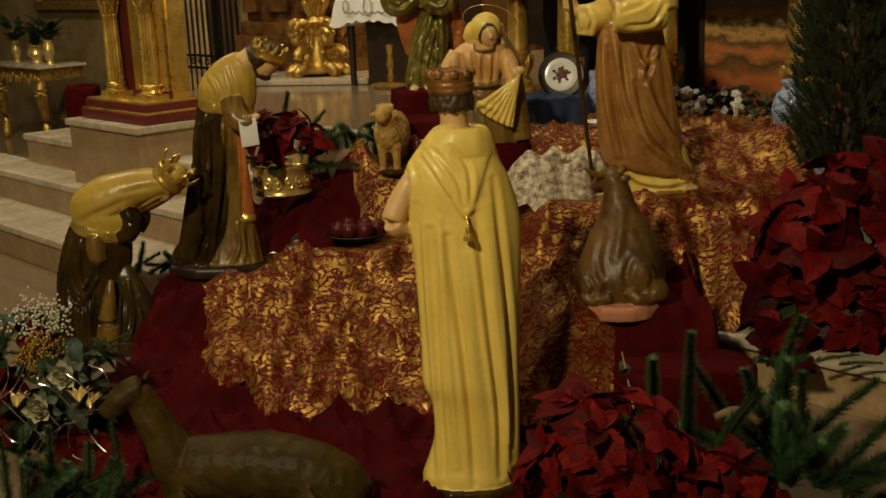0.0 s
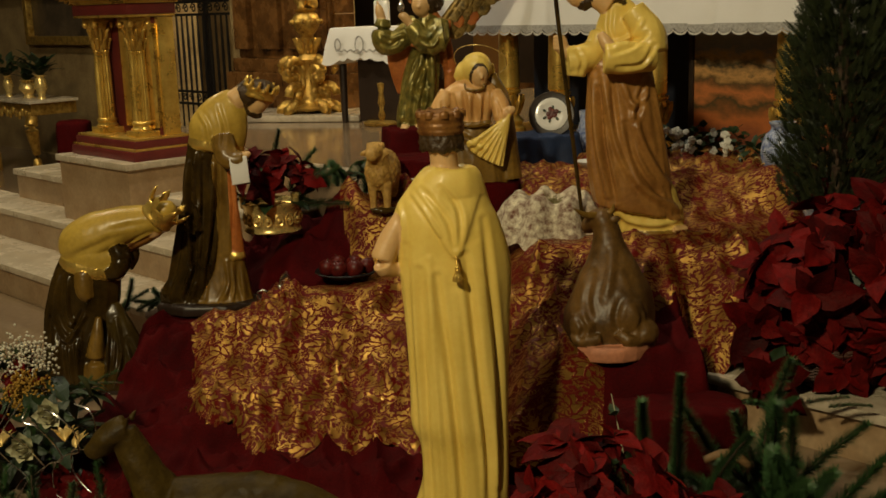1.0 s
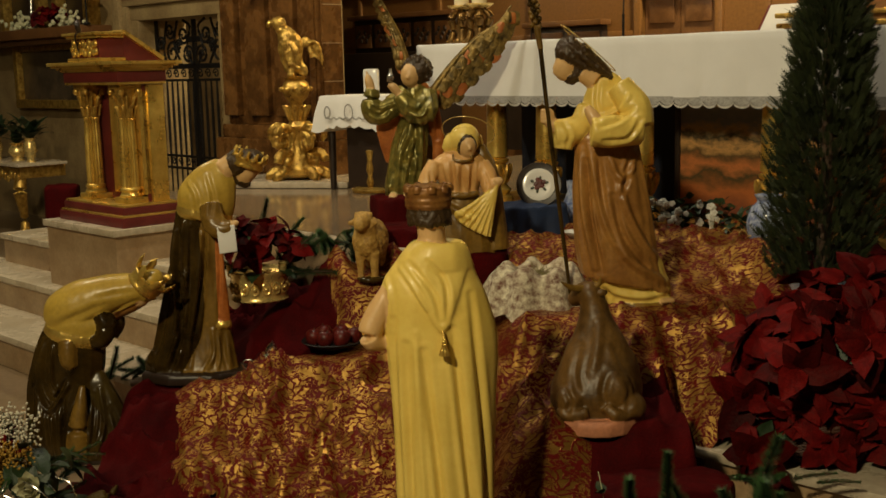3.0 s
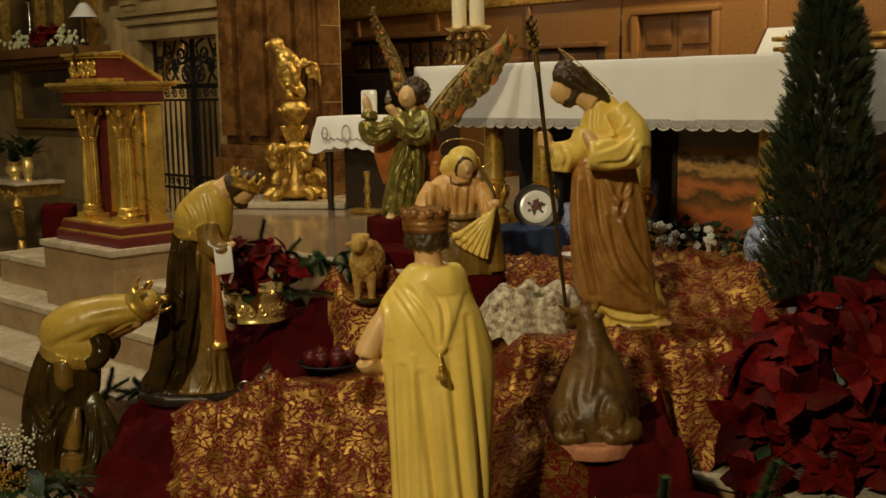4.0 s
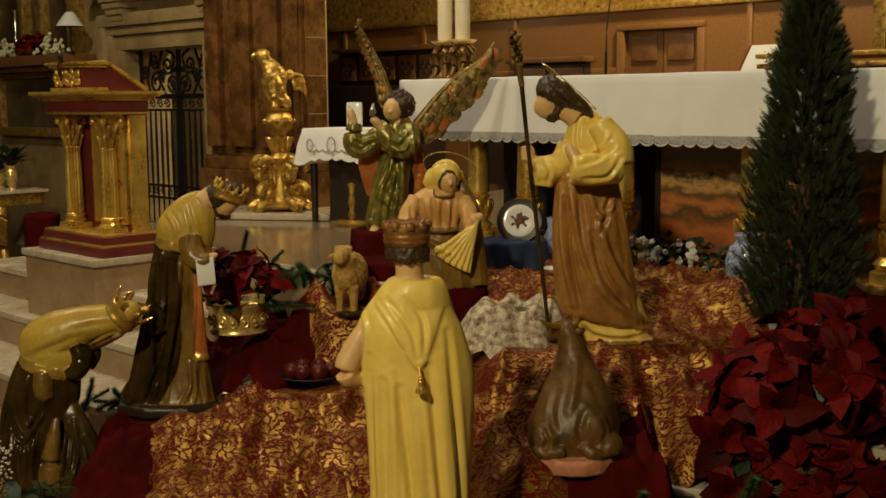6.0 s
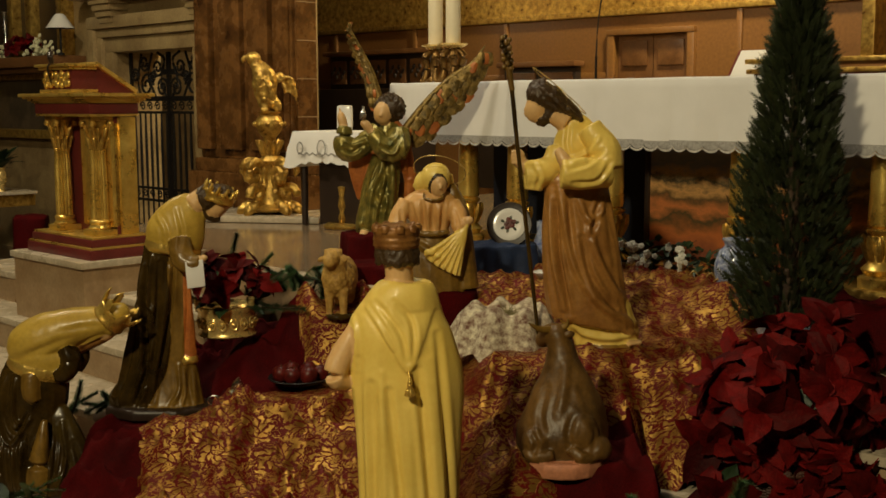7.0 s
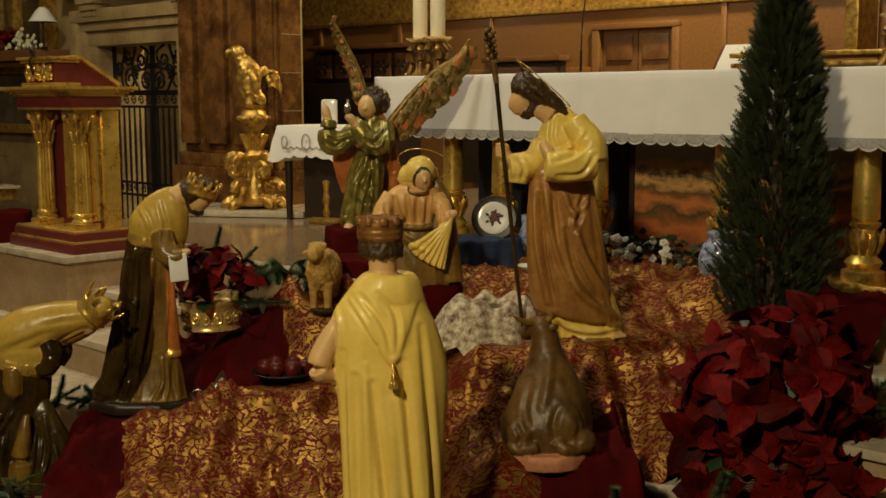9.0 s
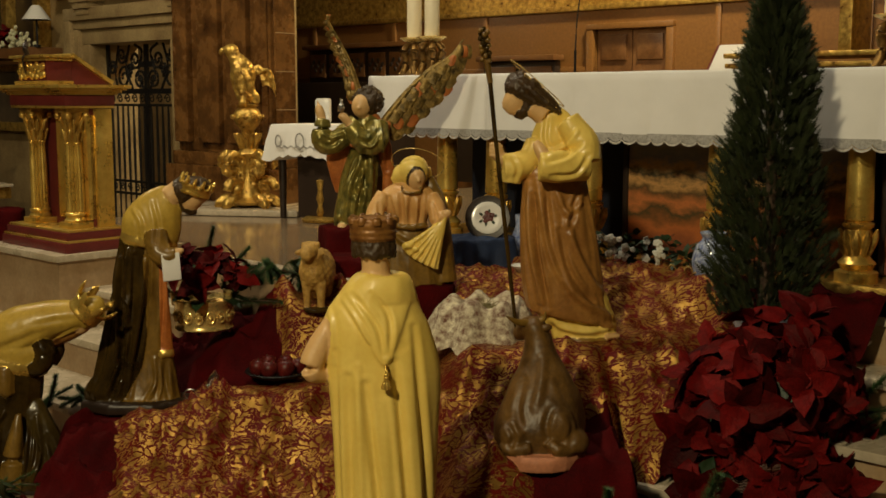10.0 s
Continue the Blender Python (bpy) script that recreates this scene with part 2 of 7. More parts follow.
def thing(name, label, category, m, group=""):
    ob = new(name)
    ob.empty_display_size = 0.1
    ob.matrix_basis = m
    return tagged(ob, label, category, group)


def solid(name, bm, mats, label, category, m, group="", kind="", smooth=50):
    ob = new(name, finish(bm, name, mats, smooth))
    ob.matrix_basis = m
    return tagged(ob, label, category, group, kind)


def quadgrid(bm, rows, mi=0, closed=True, cap=True):
    """Joins rows of points into a skin. Returns the rows of vertices."""
    vs = [[bm.verts.new(p) for p in r] for r in rows]
    n = len(rows[0])
    for a, b in zip(vs, vs[1:]):
        for i in range(n if closed else n - 1):
            j = (i + 1) % n
            bm.faces.new((a[i], a[j], b[j], b[i])).material_index = mi
    if closed and cap:
        for r in (vs[0], vs[-1]):
            bm.faces.new(r).material_index = mi
    return vs


def box(bm, x0, x1, y0, y1, z0, z1, mi=0, bev=0.0, m=None):
    g = bmesh.ops.create_cube(bm, size=1.0)
    mat = Matrix.Translation(((x0 + x1) / 2, (y0 + y1) / 2, (z0 + z1) / 2)) @ Matrix.Diagonal((abs(x1 - x0), abs(y1 - y0), abs(z1 - z0), 1))
    bmesh.ops.transform(bm, matrix=(m @ mat) if m is not None else mat, verts=g["verts"])
    faces = {f for v in g["verts"] for f in v.link_faces}
    if bev:
        edges = list({e for f in faces for e in f.edges})
        r = bmesh.ops.bevel(bm, geom=edges, offset=bev, segments=2, affect="EDGES", profile=0.6)
        faces = {f for v in r["verts"] for f in v.link_faces} | {f for f in faces if f.is_valid}
    for f in faces:
        f.material_index = mi


def spline(pts, n):
    """A smooth run of n points through pts (tuples of any length)."""
    P = [np.array(p, float) for p in pts]
    P = [2 * P[0] - P[1]] + P + [2 * P[-1] - P[-2]]
    out = []
    for t in np.linspace(0, len(pts) - 1 - 1e-9, n):
        i = int(t)
        u = t - i
        a, b, c, d = P[i:i + 4]
        out.append(0.5 * (2 * b + (c - a) * u + (2 * a - 5 * b + 4 * c - d) * u * u + (3 * b - a - 3 * c + d) * u ** 3))
    return out


def lathe(bm, prof, seg=24, at=(0, 0, 0), mi=0, flute=0, depth=0.0, square=0.0):
    rows = []
    for r, z in prof:
        row = []
        for i in range(seg):
            a = 2 * math.pi * i / seg
            k = r * (1 - depth * (0.5 + 0.5 * math.cos(flute * a))) if flute else r
            row.append((at[0] + k * math.cos(a), at[1] + k * math.sin(a), at[2] + z))
        rows.append(row)
    return quadgrid(bm, rows, mi)


def tube(bm, pts, radii, seg=10, mi=0, n=None, flat=1.0):
    """A limb, rod or branch along pts."""
    n = n or max(2, 4 * (len(pts) - 1) + 1)
    rr = radii if isinstance(radii, (list, tuple)) else [radii] * len(pts)
    run = spline([(*p, r) for p, r in zip(pts, rr)], n) if len(pts) > 2 else [np.array((*p, r)) for p, r in zip(pts, rr)]
    rows = []
    up = Vector((0, 0, 1))
    for i, q in enumerate(run):
        t = Vector((run[min(i + 1, len(run) - 1)] - run[max(i - 1, 0)])[:3])
        t = t.normalized() if t.length > 1e-9 else Vector((0, 0, 1))
        s = t.cross(up)
        s = s.normalized() if s.length > 0.05 else t.cross(Vector((1, 0, 0))).normalized()
        w = s.cross(t).normalized()
        r = max(1e-4, q[3])
        rows.append([tuple(Vector(q[:3]) + s * r * math.cos(a) + w * r * flat * math.sin(a)) for a in np.linspace(0, 2 * math.pi, seg, endpoint=False)])
    return quadgrid(bm, rows, mi)


def ball(bm, c, r, mi=0, seg=16, rot=(0, 0, 0), lump=0.0, freq=8.0):
    r = r if isinstance(r, (tuple, list)) else (r, r, r)
    g = bmesh.ops.create_uvsphere(bm, u_segments=seg, v_segments=max(6, seg * 2 // 3), radius=1.0)
    m = Matrix.Translation(c) @ Euler([radians(a) for a in rot]).to_matrix().to_4x4() @ Matrix.Diagonal((*r, 1))
    for v in g["verts"]:
        if lump:
            v.co *= 1 + lump * noise.noise(v.co * freq / 4)
        v.co = m @ v.co
    for f in {f for v in g["verts"] for f in v.link_faces}:
        f.material_index = mi


def prism(bm, poly, y0, y1, mi=0, axis="y"):
    """A plate with the outline poly, between two depths."""
    def at(p, d):
        return (p[0], d, p[1]) if axis == "y" else (p[0], p[1], d) if axis == "z" else (d, p[0], p[1])
    quadgrid(bm, [[at(p, y0) for p in poly], [at(p, y1) for p in poly]], mi)


def robe(bm, rings, mi=0, n=36, seg=56, folds=(), lean=0.0, drop=0.0, cap=True):
    """Drapery between rings (height, left edge, right edge, depth ratio, middle's y). folds: (count, size, twist, phase, low, high)."""
    run = spline(rings, n)
    z0, z1 = rings[0][0], rings[-1][0]
    rows = []
    for h, l, r, k, yc in run:
        cx, rx = (l + r) / 2, max(1e-3, (r - l) / 2)
        f = (h - z0) / (z1 - z0)
        row = []
        for i in range(seg):
            a = 2 * math.pi * i / seg
            g = 1.0
            for count, size, twist, phase, low, high in folds:
                w = size * (low + (high - low) * f)
                s = math.sin(count * a + twist * f + phase + 0.7 * math.sin(2 * a + phase))
                g += w * (1 - 2 * abs(s) ** 0.7)
            row.append((cx + rx * g * math.cos(a), yc + rx * k * g * math.sin(a), h + lean * rx * math.cos(a) + drop * math.sin(3 * a)))
        rows.append(row)
    return quadgrid(bm, rows, mi, cap=cap)


def sculpted(bm, voxel, rounds=2, amp=0.0, plain=(), rough_mat=(), slant=0.0, tall=3.2, freq=15.0, seed=0.0):
    """Fuses the overlapping pieces of a figure into one carved surface, each face keeping the paint that lay nearest."""
    src = bpy.data.meshes.new("clay")
    bmesh.ops.recalc_face_normals(bm, faces=bm.faces)
    bm.to_mesh(src)
    tree = BVHTree.FromBMesh(bm)
    bm.faces.ensure_lookup_table()
    paint = [f.material_index for f in bm.faces]
    ob = bpy.data.objects.new("clay", src)
    scene.collection.objects.link(ob)
    mod = ob.modifiers.new("fuse", "REMESH")
    mod.mode, mod.voxel_size = "VOXEL", voxel
    done = bpy.data.meshes.new_from_object(ob.evaluated_get(bpy.context.evaluated_depsgraph_get()))
    out = B()
    out.from_mesh(done)
    for _ in range(rounds):
        bmesh.ops.smooth_vert(out, verts=out.verts, factor=0.5, use_axis_x=True, use_axis_y=True, use_axis_z=True)
    for f in out.faces:
        i = tree.find_nearest(f.calc_center_median())[2]
        f.material_index = paint[i] if i is not None else 0
    if amp:
        out.normal_update()
        moves = []
        for v in out.verts:
            mi = v.link_faces[0].material_index if v.link_faces else 0
            x, y, z = v.co
            if mi in rough_mat:
                d = 0.0045 * noise.noise((x * 70, y * 70, z * 45)) + 0.003 * noise.noise((x * 140, y * 140, z * 90))
            elif mi in plain:
                d = 0.0
            else:
                zz = z + slant * x
                w = 0.35 * noise.noise((x * 5, y * 5, z * 3 + seed))
                r1 = 1 - 2.4 * abs(noise.noise((x * freq + w * 2, y * freq, zz * tall + seed)))
                r2 = 1 - 2.4 * abs(noise.noise((x * freq * 2.1, y * freq * 2.1, zz * tall * 1.7 + seed + 5)))
                d = amp * (0.75 * r1 + 0.3 * r2 - 0.2)
            moves.append((v, v.normal * d))
        for v, d in moves:
            v.co += d
        bmesh.ops.smooth_vert(out, verts=out.verts, factor=0.35, use_axis_x=True, use_axis_y=True, use_axis_z=True)
    bpy.data.objects.remove(ob)
    bpy.data.meshes.remove(src)
    bpy.data.meshes.remove(done)
    bm.free()
    return out


def scaled(bm, u):
    bmesh.ops.scale(bm, vec=(u, u, u), verts=bm.verts)
    return bm


# ---- setting (church axes) ----
FAR = pose(0, 0, 1.5) @ Matrix.Scale(1.1, 4) @ pose(0, 0, -1.5) @ CH  # the side wall stands a tenth larger and further back


def setting(name, bm, mats, label, category, smooth=40, at=CH):
    return solid(name, bm, mats, label, category, at, kind="structure", smooth=smooth)


bm = B()
box(bm, -16, 12, -9, 9, -0.2, 0.0)
setting("floor", bm, FLOOR, "polished cream stone nave floor", "floor")


def step(name, u0, u1, s0, s1, z0, z1, nose=0.025, slab=0.035):
    bm = B()
    box(bm, u0, u1, s0 + nose, s1, z0, z1 - slab, 0)
    ob = setting(name, bm, TAN, "tan marble step with a white nosing slab", "step")
    bm = B()
    box(bm, u0, u1 + nose, s0, s1, z1 - slab, z1, 0, 0.006)
    part("tread", bm, MARBLE, ob, "white marble tread slab")
    return ob


H1, H2, H3, H4 = 0.18, 0.36, 0.54, 0.72
step("step_1", -12, -4.4, 2.37, 2.75, 0, H1)
step("step_2", -12, -4.35, 2.69, 3.0, 0, H2)
step("step_3", -6.88, -4.3, 2.92, 3.4, 0, H3)
step("step_4", -5.92, -5.17, 2.755, 3.5, H2, H4)
step("step_5", -3.2, 11, 3.22, 3.6, 0, H1)
step("step_6", -3.2, 11, 3.55, 3.9, 0, H2)
step("step_7", -3.2, 11, 3.8, 4.2, 0, H3)
step("step_8", -6.6, -3.2, 3.25, 3.34, 0, H4 + 0.001)
step("step_9", -3.2, 11, 4.0, 4.3, 0, H4 + 0.001)
bm = B()
box(bm, -6.6, -3.2, 3.342, 9, 0.3, H4 - 0.003)
box(bm, -3.2, 11, 4.29, 9, 0.3, H4 - 0.003)
setting("presbytery_floor", bm, FLOOR, "polished cream stone presbytery floor", "floor")

# walls: the side wall with its gateway, the pillar, the apse and the plain rest
bm = B()
box(bm, -13.0, -8.48, 4.95, 5.35, 0, 3.2)
box(bm, -7.33, -6.75, 4.95, 5.35, 0, 3.2)
box(bm, -13.0, -6.75, 4.95, 5.35, 3.2, 9)
box(bm, -8.48, -7.33, 4.95, 5.35, 1.93, 3.2)
setting("wall_side", bm, CREAMSTONE, "cream stone church wall with a gateway", "wall", at=FAR)
bm = B()
for k, (z0, z1) in enumerate(((0.7, 1.05), (1.05, 1.14), (1.14, 3.6))):
    g = (0.07, 0.035, 0)[k]
    box(bm, -6.68 - g, -5.68 + g, 4.52 - g, 4.74, z0, z1, 0, 0.012)
box(bm, -6.66, -6.5, 4.47, 4.53, 1.2, 3.4, 0, 0.012)
box(bm, -6.4, -6.16, 4.48, 4.53, 1.2, 3.4, 0, 0.014)
box(bm, -6.08, -5.86, 4.48, 4.53, 1.2, 3.4, 0, 0.014)
box(bm, -5.8, -5.69, 4.47, 4.53, 1.2, 3.4, 0, 0.012)
box(bm, -5.69, -5.66, 4.56, 4.72, 1.2, 3.4, 0, 0.008)
setting("wall_pillar", bm, BROWNSTONE, "veined brown marble pillar with panelled shaft", "pillar", at=FAR)
for i, z in enumerate((1.42, 1.66, 1.9, 2.14)):
    bm = B()
    box(bm, -5.662, -5.656, 4.56, 4.72, z, z + 0.005)
    setting("trim_%d" % (i + 1), bm, TAN, "pale mortar joint on the marble pillar", "trim", at=FAR)
bm = B()
box(bm, -11, -5.95, 8.4, 8.8, 0, 2.27)
box(bm, -5.2, 7, 8.4, 8.8, 0, 2.27)
box(bm, -5.95, -5.2, 8.4, 8.8, 2.1, 2.27)
box(bm, -5.95, -5.2, 8.5, 8.8, 0, 2.1)
for i in range(14):
    x = -11 + i * 1.25
    if not -6.6 < x < -4.9:
        box(bm, x, x + 0.05, 8.375, 8.41, 0.7, 2.27, 0, 0.006)
box(bm, -11, -5.95, 8.37, 8.41, 1.72, 1.78, 0, 0.006)
setting("wall_apse", bm, WOODWALL, "brown wooden panelling of the apse", "wall")
bm = B()
box(bm, -11, 7, 8.36, 8.8, 2.272, 2.32, 0, 0.006)
box(bm, -11, 7, 8.44, 8.8, 2.32, 9)
setting("wall_apse_upper", bm, GOLD_OLD, "gilded upper wall of the apse above the panelling", "wall")
door = thing("door_1", "dark wooden panelled door in the apse wall", "door", CH)
door["kind"] = "structure"
bm = B()
for a in ((-6.02, -5.95), (-5.2, -5.13)):
    box(bm, a[0], a[1], 8.36, 8.42, 0.7, 2.1, 0, 0.006)
box(bm, -6.02, -5.13, 8.355, 8.42, 2.1, 2.15, 0, 0.006)
part("door_frame", bm, WOODWALL, door)
for k in range(2):
    bm = B()
    x = -5.94 + 0.37 * k
    box(bm, x, x + 0.36, 8.43, 8.47, 0.72, 2.1)
    box(bm, x + 0.05, x + 0.31, 8.41, 8.44, 1.83, 2.05, 0, 0.012)
    box(bm, x + 0.05, x + 0.31, 8.41, 8.44, 1.1, 1.72, 0, 0.012)
    part("door_leaf", bm, WOOD, door)
bm = B()
box(bm, -5.86, -5.3, 8.405, 8.412, 1.5, 1.7)
part("pane", bm, material("dark_glass", (0.05, 0.05, 0.05), 0.1, 0, 0.4, 30, 0.3), door, "dark patterned glass")
bm = B()
box(bm, -16.4, -16, -9, 9, 0, 9)
setting("wall_west", bm, PLASTER, "plain plaster church wall", "wall")
bm = B()
box(bm, 11, 11.4, -9, 9, 0, 9)
setting("wall_east", bm, PLASTER, "plain plaster church wall", "wall")
bm = B()
box(bm, -16, 12, -9.4, -9, 0, 9)
setting("wall_nave", bm, PLASTER, "plain plaster church wall", "wall")
bm = B()
box(bm, -16, -14.2, 5.4, 5.8, 0, 9)
setting("wall_aisle", bm, PLASTER, "plain plaster wall of the aisle", "wall")
bm = B()
box(bm, -14, -8.5, 6.8, 7.1, 0, 9)
setting("wall_chapel", bm, CREAMSTONE, "plain plaster wall behind the gate", "wall")
bm = B()
box(bm, -16.4, 12, -9.4, 9, 9, 9.3)
setting("ceiling", bm, PLASTER, "plain plaster church ceiling", "ceiling")
# dark choir stalls along the apse wall
def choir_stall(u0, u1, top):
    stall = thing("choir_stall", "dark carved wooden choir stall against the apse wall", "stall", CH, "choir stalls")
    bm = B()
    box(bm, u0, u1, 7.9, 8.36, 0.72, top - 0.36, 0, 0.01)
    part("bench_body", bm, BLACKWOOD, stall)
    bm = B()
    box(bm, u0, u1, 8.28, 8.36, top - 0.36, top, 0, 0.008)
    back = part("back_board", bm, BLACKWOOD, stall)
    bm = B()
    box(bm, u0 - 0.04, u1 + 0.04, 8.2, 8.36, top, top + 0.05, 0, 0.01)
    part("cornice", bm, WOOD, stall)
    n = max(2, int((u1 - u0) / 0.3))
    for i in range(n):
        a, b = u0 + (u1 - u0) * i / n + 0.03, u0 + (u1 - u0) * (i + 1) / n - 0.03
        bm = B()
        box(bm, a, b, 8.262, 8.285, top - 0.3, top - 0.05, 0, 0.012)
        pan = part("back_panel", bm, WOOD, back)
        bm = B()
        for k in range(7):
            ball(bm, (a + (b - a) * (0.14 + 0.12 * k), 8.26, top - 0.175 + 0.05 * math.sin(2.1 * k)), (0.022, 0.012, 0.03), 0, 8, (0, 40 * math.cos(k), 0))
        part("carving", bm, BLACKWOOD, pan)


choir_stall(-9.7, -8.15, 2.02)
choir_stall(-7.15, -6.3, 1.84)

# gateway frame and wrought-iron gate
bm = B()
for k, (w, o) in enumerate(((0.12, 0.0), (0.07, 0.12), (0.1, 0.19))):
    d = 0.05 + 0.035 * k
    box(bm, -8.48 - o - w, -8.48 - o, 4.95 - d, 4.96, 0.0, 1.93 + o, 0, 0.008)
    box(bm, -7.33 + o, -7.33 + o + w, 4.95 - d, 4.96, 0.0, 1.93 + o, 0, 0.008)
    box(bm, -8.48 - o - w, -7.33 + o + w, 4.95 - d, 4.96, 1.93 + o, 1.93 + o + w, 0, 0.008)
for x in (-8.62, -7.32):
    for i in range(5):
        box(bm, x + 0.02 * i, x + 0.36 - 0.02 * i, 4.74 + 0.02 * i, 4.96, 2.36 - 0.05 * i, 2.41 - 0.05 * i, 0, 0.005)
box(bm, -8.9, -6.7, 4.72, 4.96, 2.36, 2.46, 0, 0.02)
box(bm, -8.8, -6.72, 4.78, 4.96, 2.46, 2.9, 0, 0.02)
setting("trim_gateway", bm, CREAMSTONE, "moulded cream stone gateway surround", "trim", at=FAR)


def scroll(bm, x, z, r, turns, sign, y=0.0, w=0.011, up=1):
    pts = []
    for i in range(int(14 * turns) + 1):
        a = 2 * math.pi * i / 14
        k = r * (1 - 0.8 * i / (14 * turns))
        pts.append((x + sign * (r - k * math.cos(a)), y, z + up * k * math.sin(a)))
    tube(bm, pts, w, 6, 0, n=len(pts))


gate = thing("iron_gate", "black wrought-iron gate with scrolls and a cross", "gate", FAR @ pose(-7.905, 5.06, 0))
for k in range(2):
    x0, x1 = (-0.565, -0.01) if k == 0 else (0.01, 0.565)
    bm = B()
    for x in (x0, x1):
        box(bm, x - 0.012, x + 0.012, -0.012, 0.012, 0.0, 1.56)
    for z in (0.06, 0.5, 0.72, 0.82, 1.44, 1.54):
        box(bm, x0, x1, -0.01, 0.01, z - 0.01, z + 0.01)
    leaf = part("gate_leaf", bm, IRON, gate)
    for i in range(7):
        x = x0 + (x1 - x0) * (i + 0.5) / 7
        bm = B()
        tube(bm, [(x, 0, 0.06), (x, 0, 0.6), (x, 0, 1.1), (x, 0, 1.44)], [0.008, 0.008, 0.013, 0.008], 6)
        part("bar", bm, IRON, leaf)
    bm = B()
    for i in range(5):
        x = x0 + (x1 - x0) * (i + 0.5) / 5
        scroll(bm, x - 0.045, 1.49, 0.04, 1.4, 1, w=0.006)
        scroll(bm, x - 0.045, 0.77, 0.035, 1.4, 1, w=0.006)
    part("scroll_band", bm, IRON, leaf)
bm = B()
box(bm, -0.02, 0.02, -0.012, 0.012, 1.55, 1.92)
box(bm, -0.1, 0.1, -0.012, 0.012, 1.74, 1.785)
for sx in (-1, 1):
    for x, z, r in ((0.1, 1.64, 0.08), (0.16, 1.8, 0.075), (0.33, 1.66, 0.1), (0.36, 1.84, 0.07), (0.5, 1.74, 0.06), (0.24, 1.72, 0.05)):
        scroll(bm, sx * (x - r), z, r, 1.6, sx, up=1 if z < 1.75 else -1)
    tube(bm, [(sx * 0.04, 0, 1.56), (sx * 0.12, 0, 1.7), (sx * 0.06, 0, 1.86), (sx * 0.16, 0, 1.92)], 0.011, 6)
    tube(bm, [(sx * 0.2, 0, 1.56), (sx * 0.3, 0, 1.74), (sx * 0.24, 0, 1.92)], 0.011, 6)
    tube(bm, [(sx * 0.42, 0, 1.56), (sx * 0.46, 0, 1.7), (sx * 0.4, 0, 1.92)], 0.01, 6)
    box(bm, sx * 0.565 - 0.012, sx * 0.565 + 0.012, -0.012, 0.012, 1.55, 1.93)
box(bm, -0.57, 0.57, -0.012, 0.012, 1.545, 1.57)
part("cross_panel", bm, IRON, gate)

# ---- altar ----
AU0, AU1, AS0, AS1, AZ = -4.5, -0.9, 4.27, 5.15, 1.615
altar = thing("altar", "stone altar table with gilded baluster legs", "altar", CH)
bm = B()
box(bm, AU0 + 0.03, AU1 - 0.03, AS0 + 0.03, AS1 - 0.03, AZ - 0.12, AZ - 0.006, 0, 0.01)
part("tabletop", bm, WOOD, altar)
bm = B()
box(bm, AU0 + 0.1, AU1 - 0.1, AS0 + 0.05, AS1 - 0.1, H4, H4 + 0.05, 0, 0.012)
part("plinth", bm, GOLD_OLD, altar)


def altar_leg(u, s=4.42):
    bm = B()
    prof = [(0.085, 0.05), (0.085, 0.09), (0.06, 0.1), (0.075, 0.125), (0.05, 0.15), (0.045, 0.18), (0.055, 0.19), (0.06, 0.22), (0.045, 0.26),
            (0.06, 0.272), (0.062, 0.284), (0.045, 0.292), (0.056, 0.3), (0.05, 0.62), (0.046, 0.74), (0.06, 0.76), (0.066, 0.785)]
    lathe(bm, prof, 24, (u, s, H4))
    leg = part("leg", bm, GOLD, altar)
    bm = B()
    for i in range(10):
        a = 2 * math.pi * i / 10
        c, d = math.cos(a), math.sin(a)
        tube(bm, [(u + 0.045 * c, s + 0.045 * d, H4 + 0.16), (u + 0.066 * c, s + 0.066 * d, H4 + 0.22), (u + 0.074 * c, s + 0.074 * d, H4 + 0.26)],
             [0.012, 0.015, 0.005], 6)
    part("leaf_collar", bm, GOLD_OLD, leg)
    return leg


for u in (-4.06, -3.72, -3.13, -2.45, -1.83, -1.2):
    altar_leg(u)
bm = B()
box(bm, AU0 + 0.15, AU1 - 0.15, 4.95, 4.99, H4 + 0.05, AZ - 0.12)
part("back_panel", bm, material("dark_blue_cloth", (0.008, 0.012, 0.03), 0.8, 0, 0.4, 5, 0.2), altar, "dark blue backing cloth")


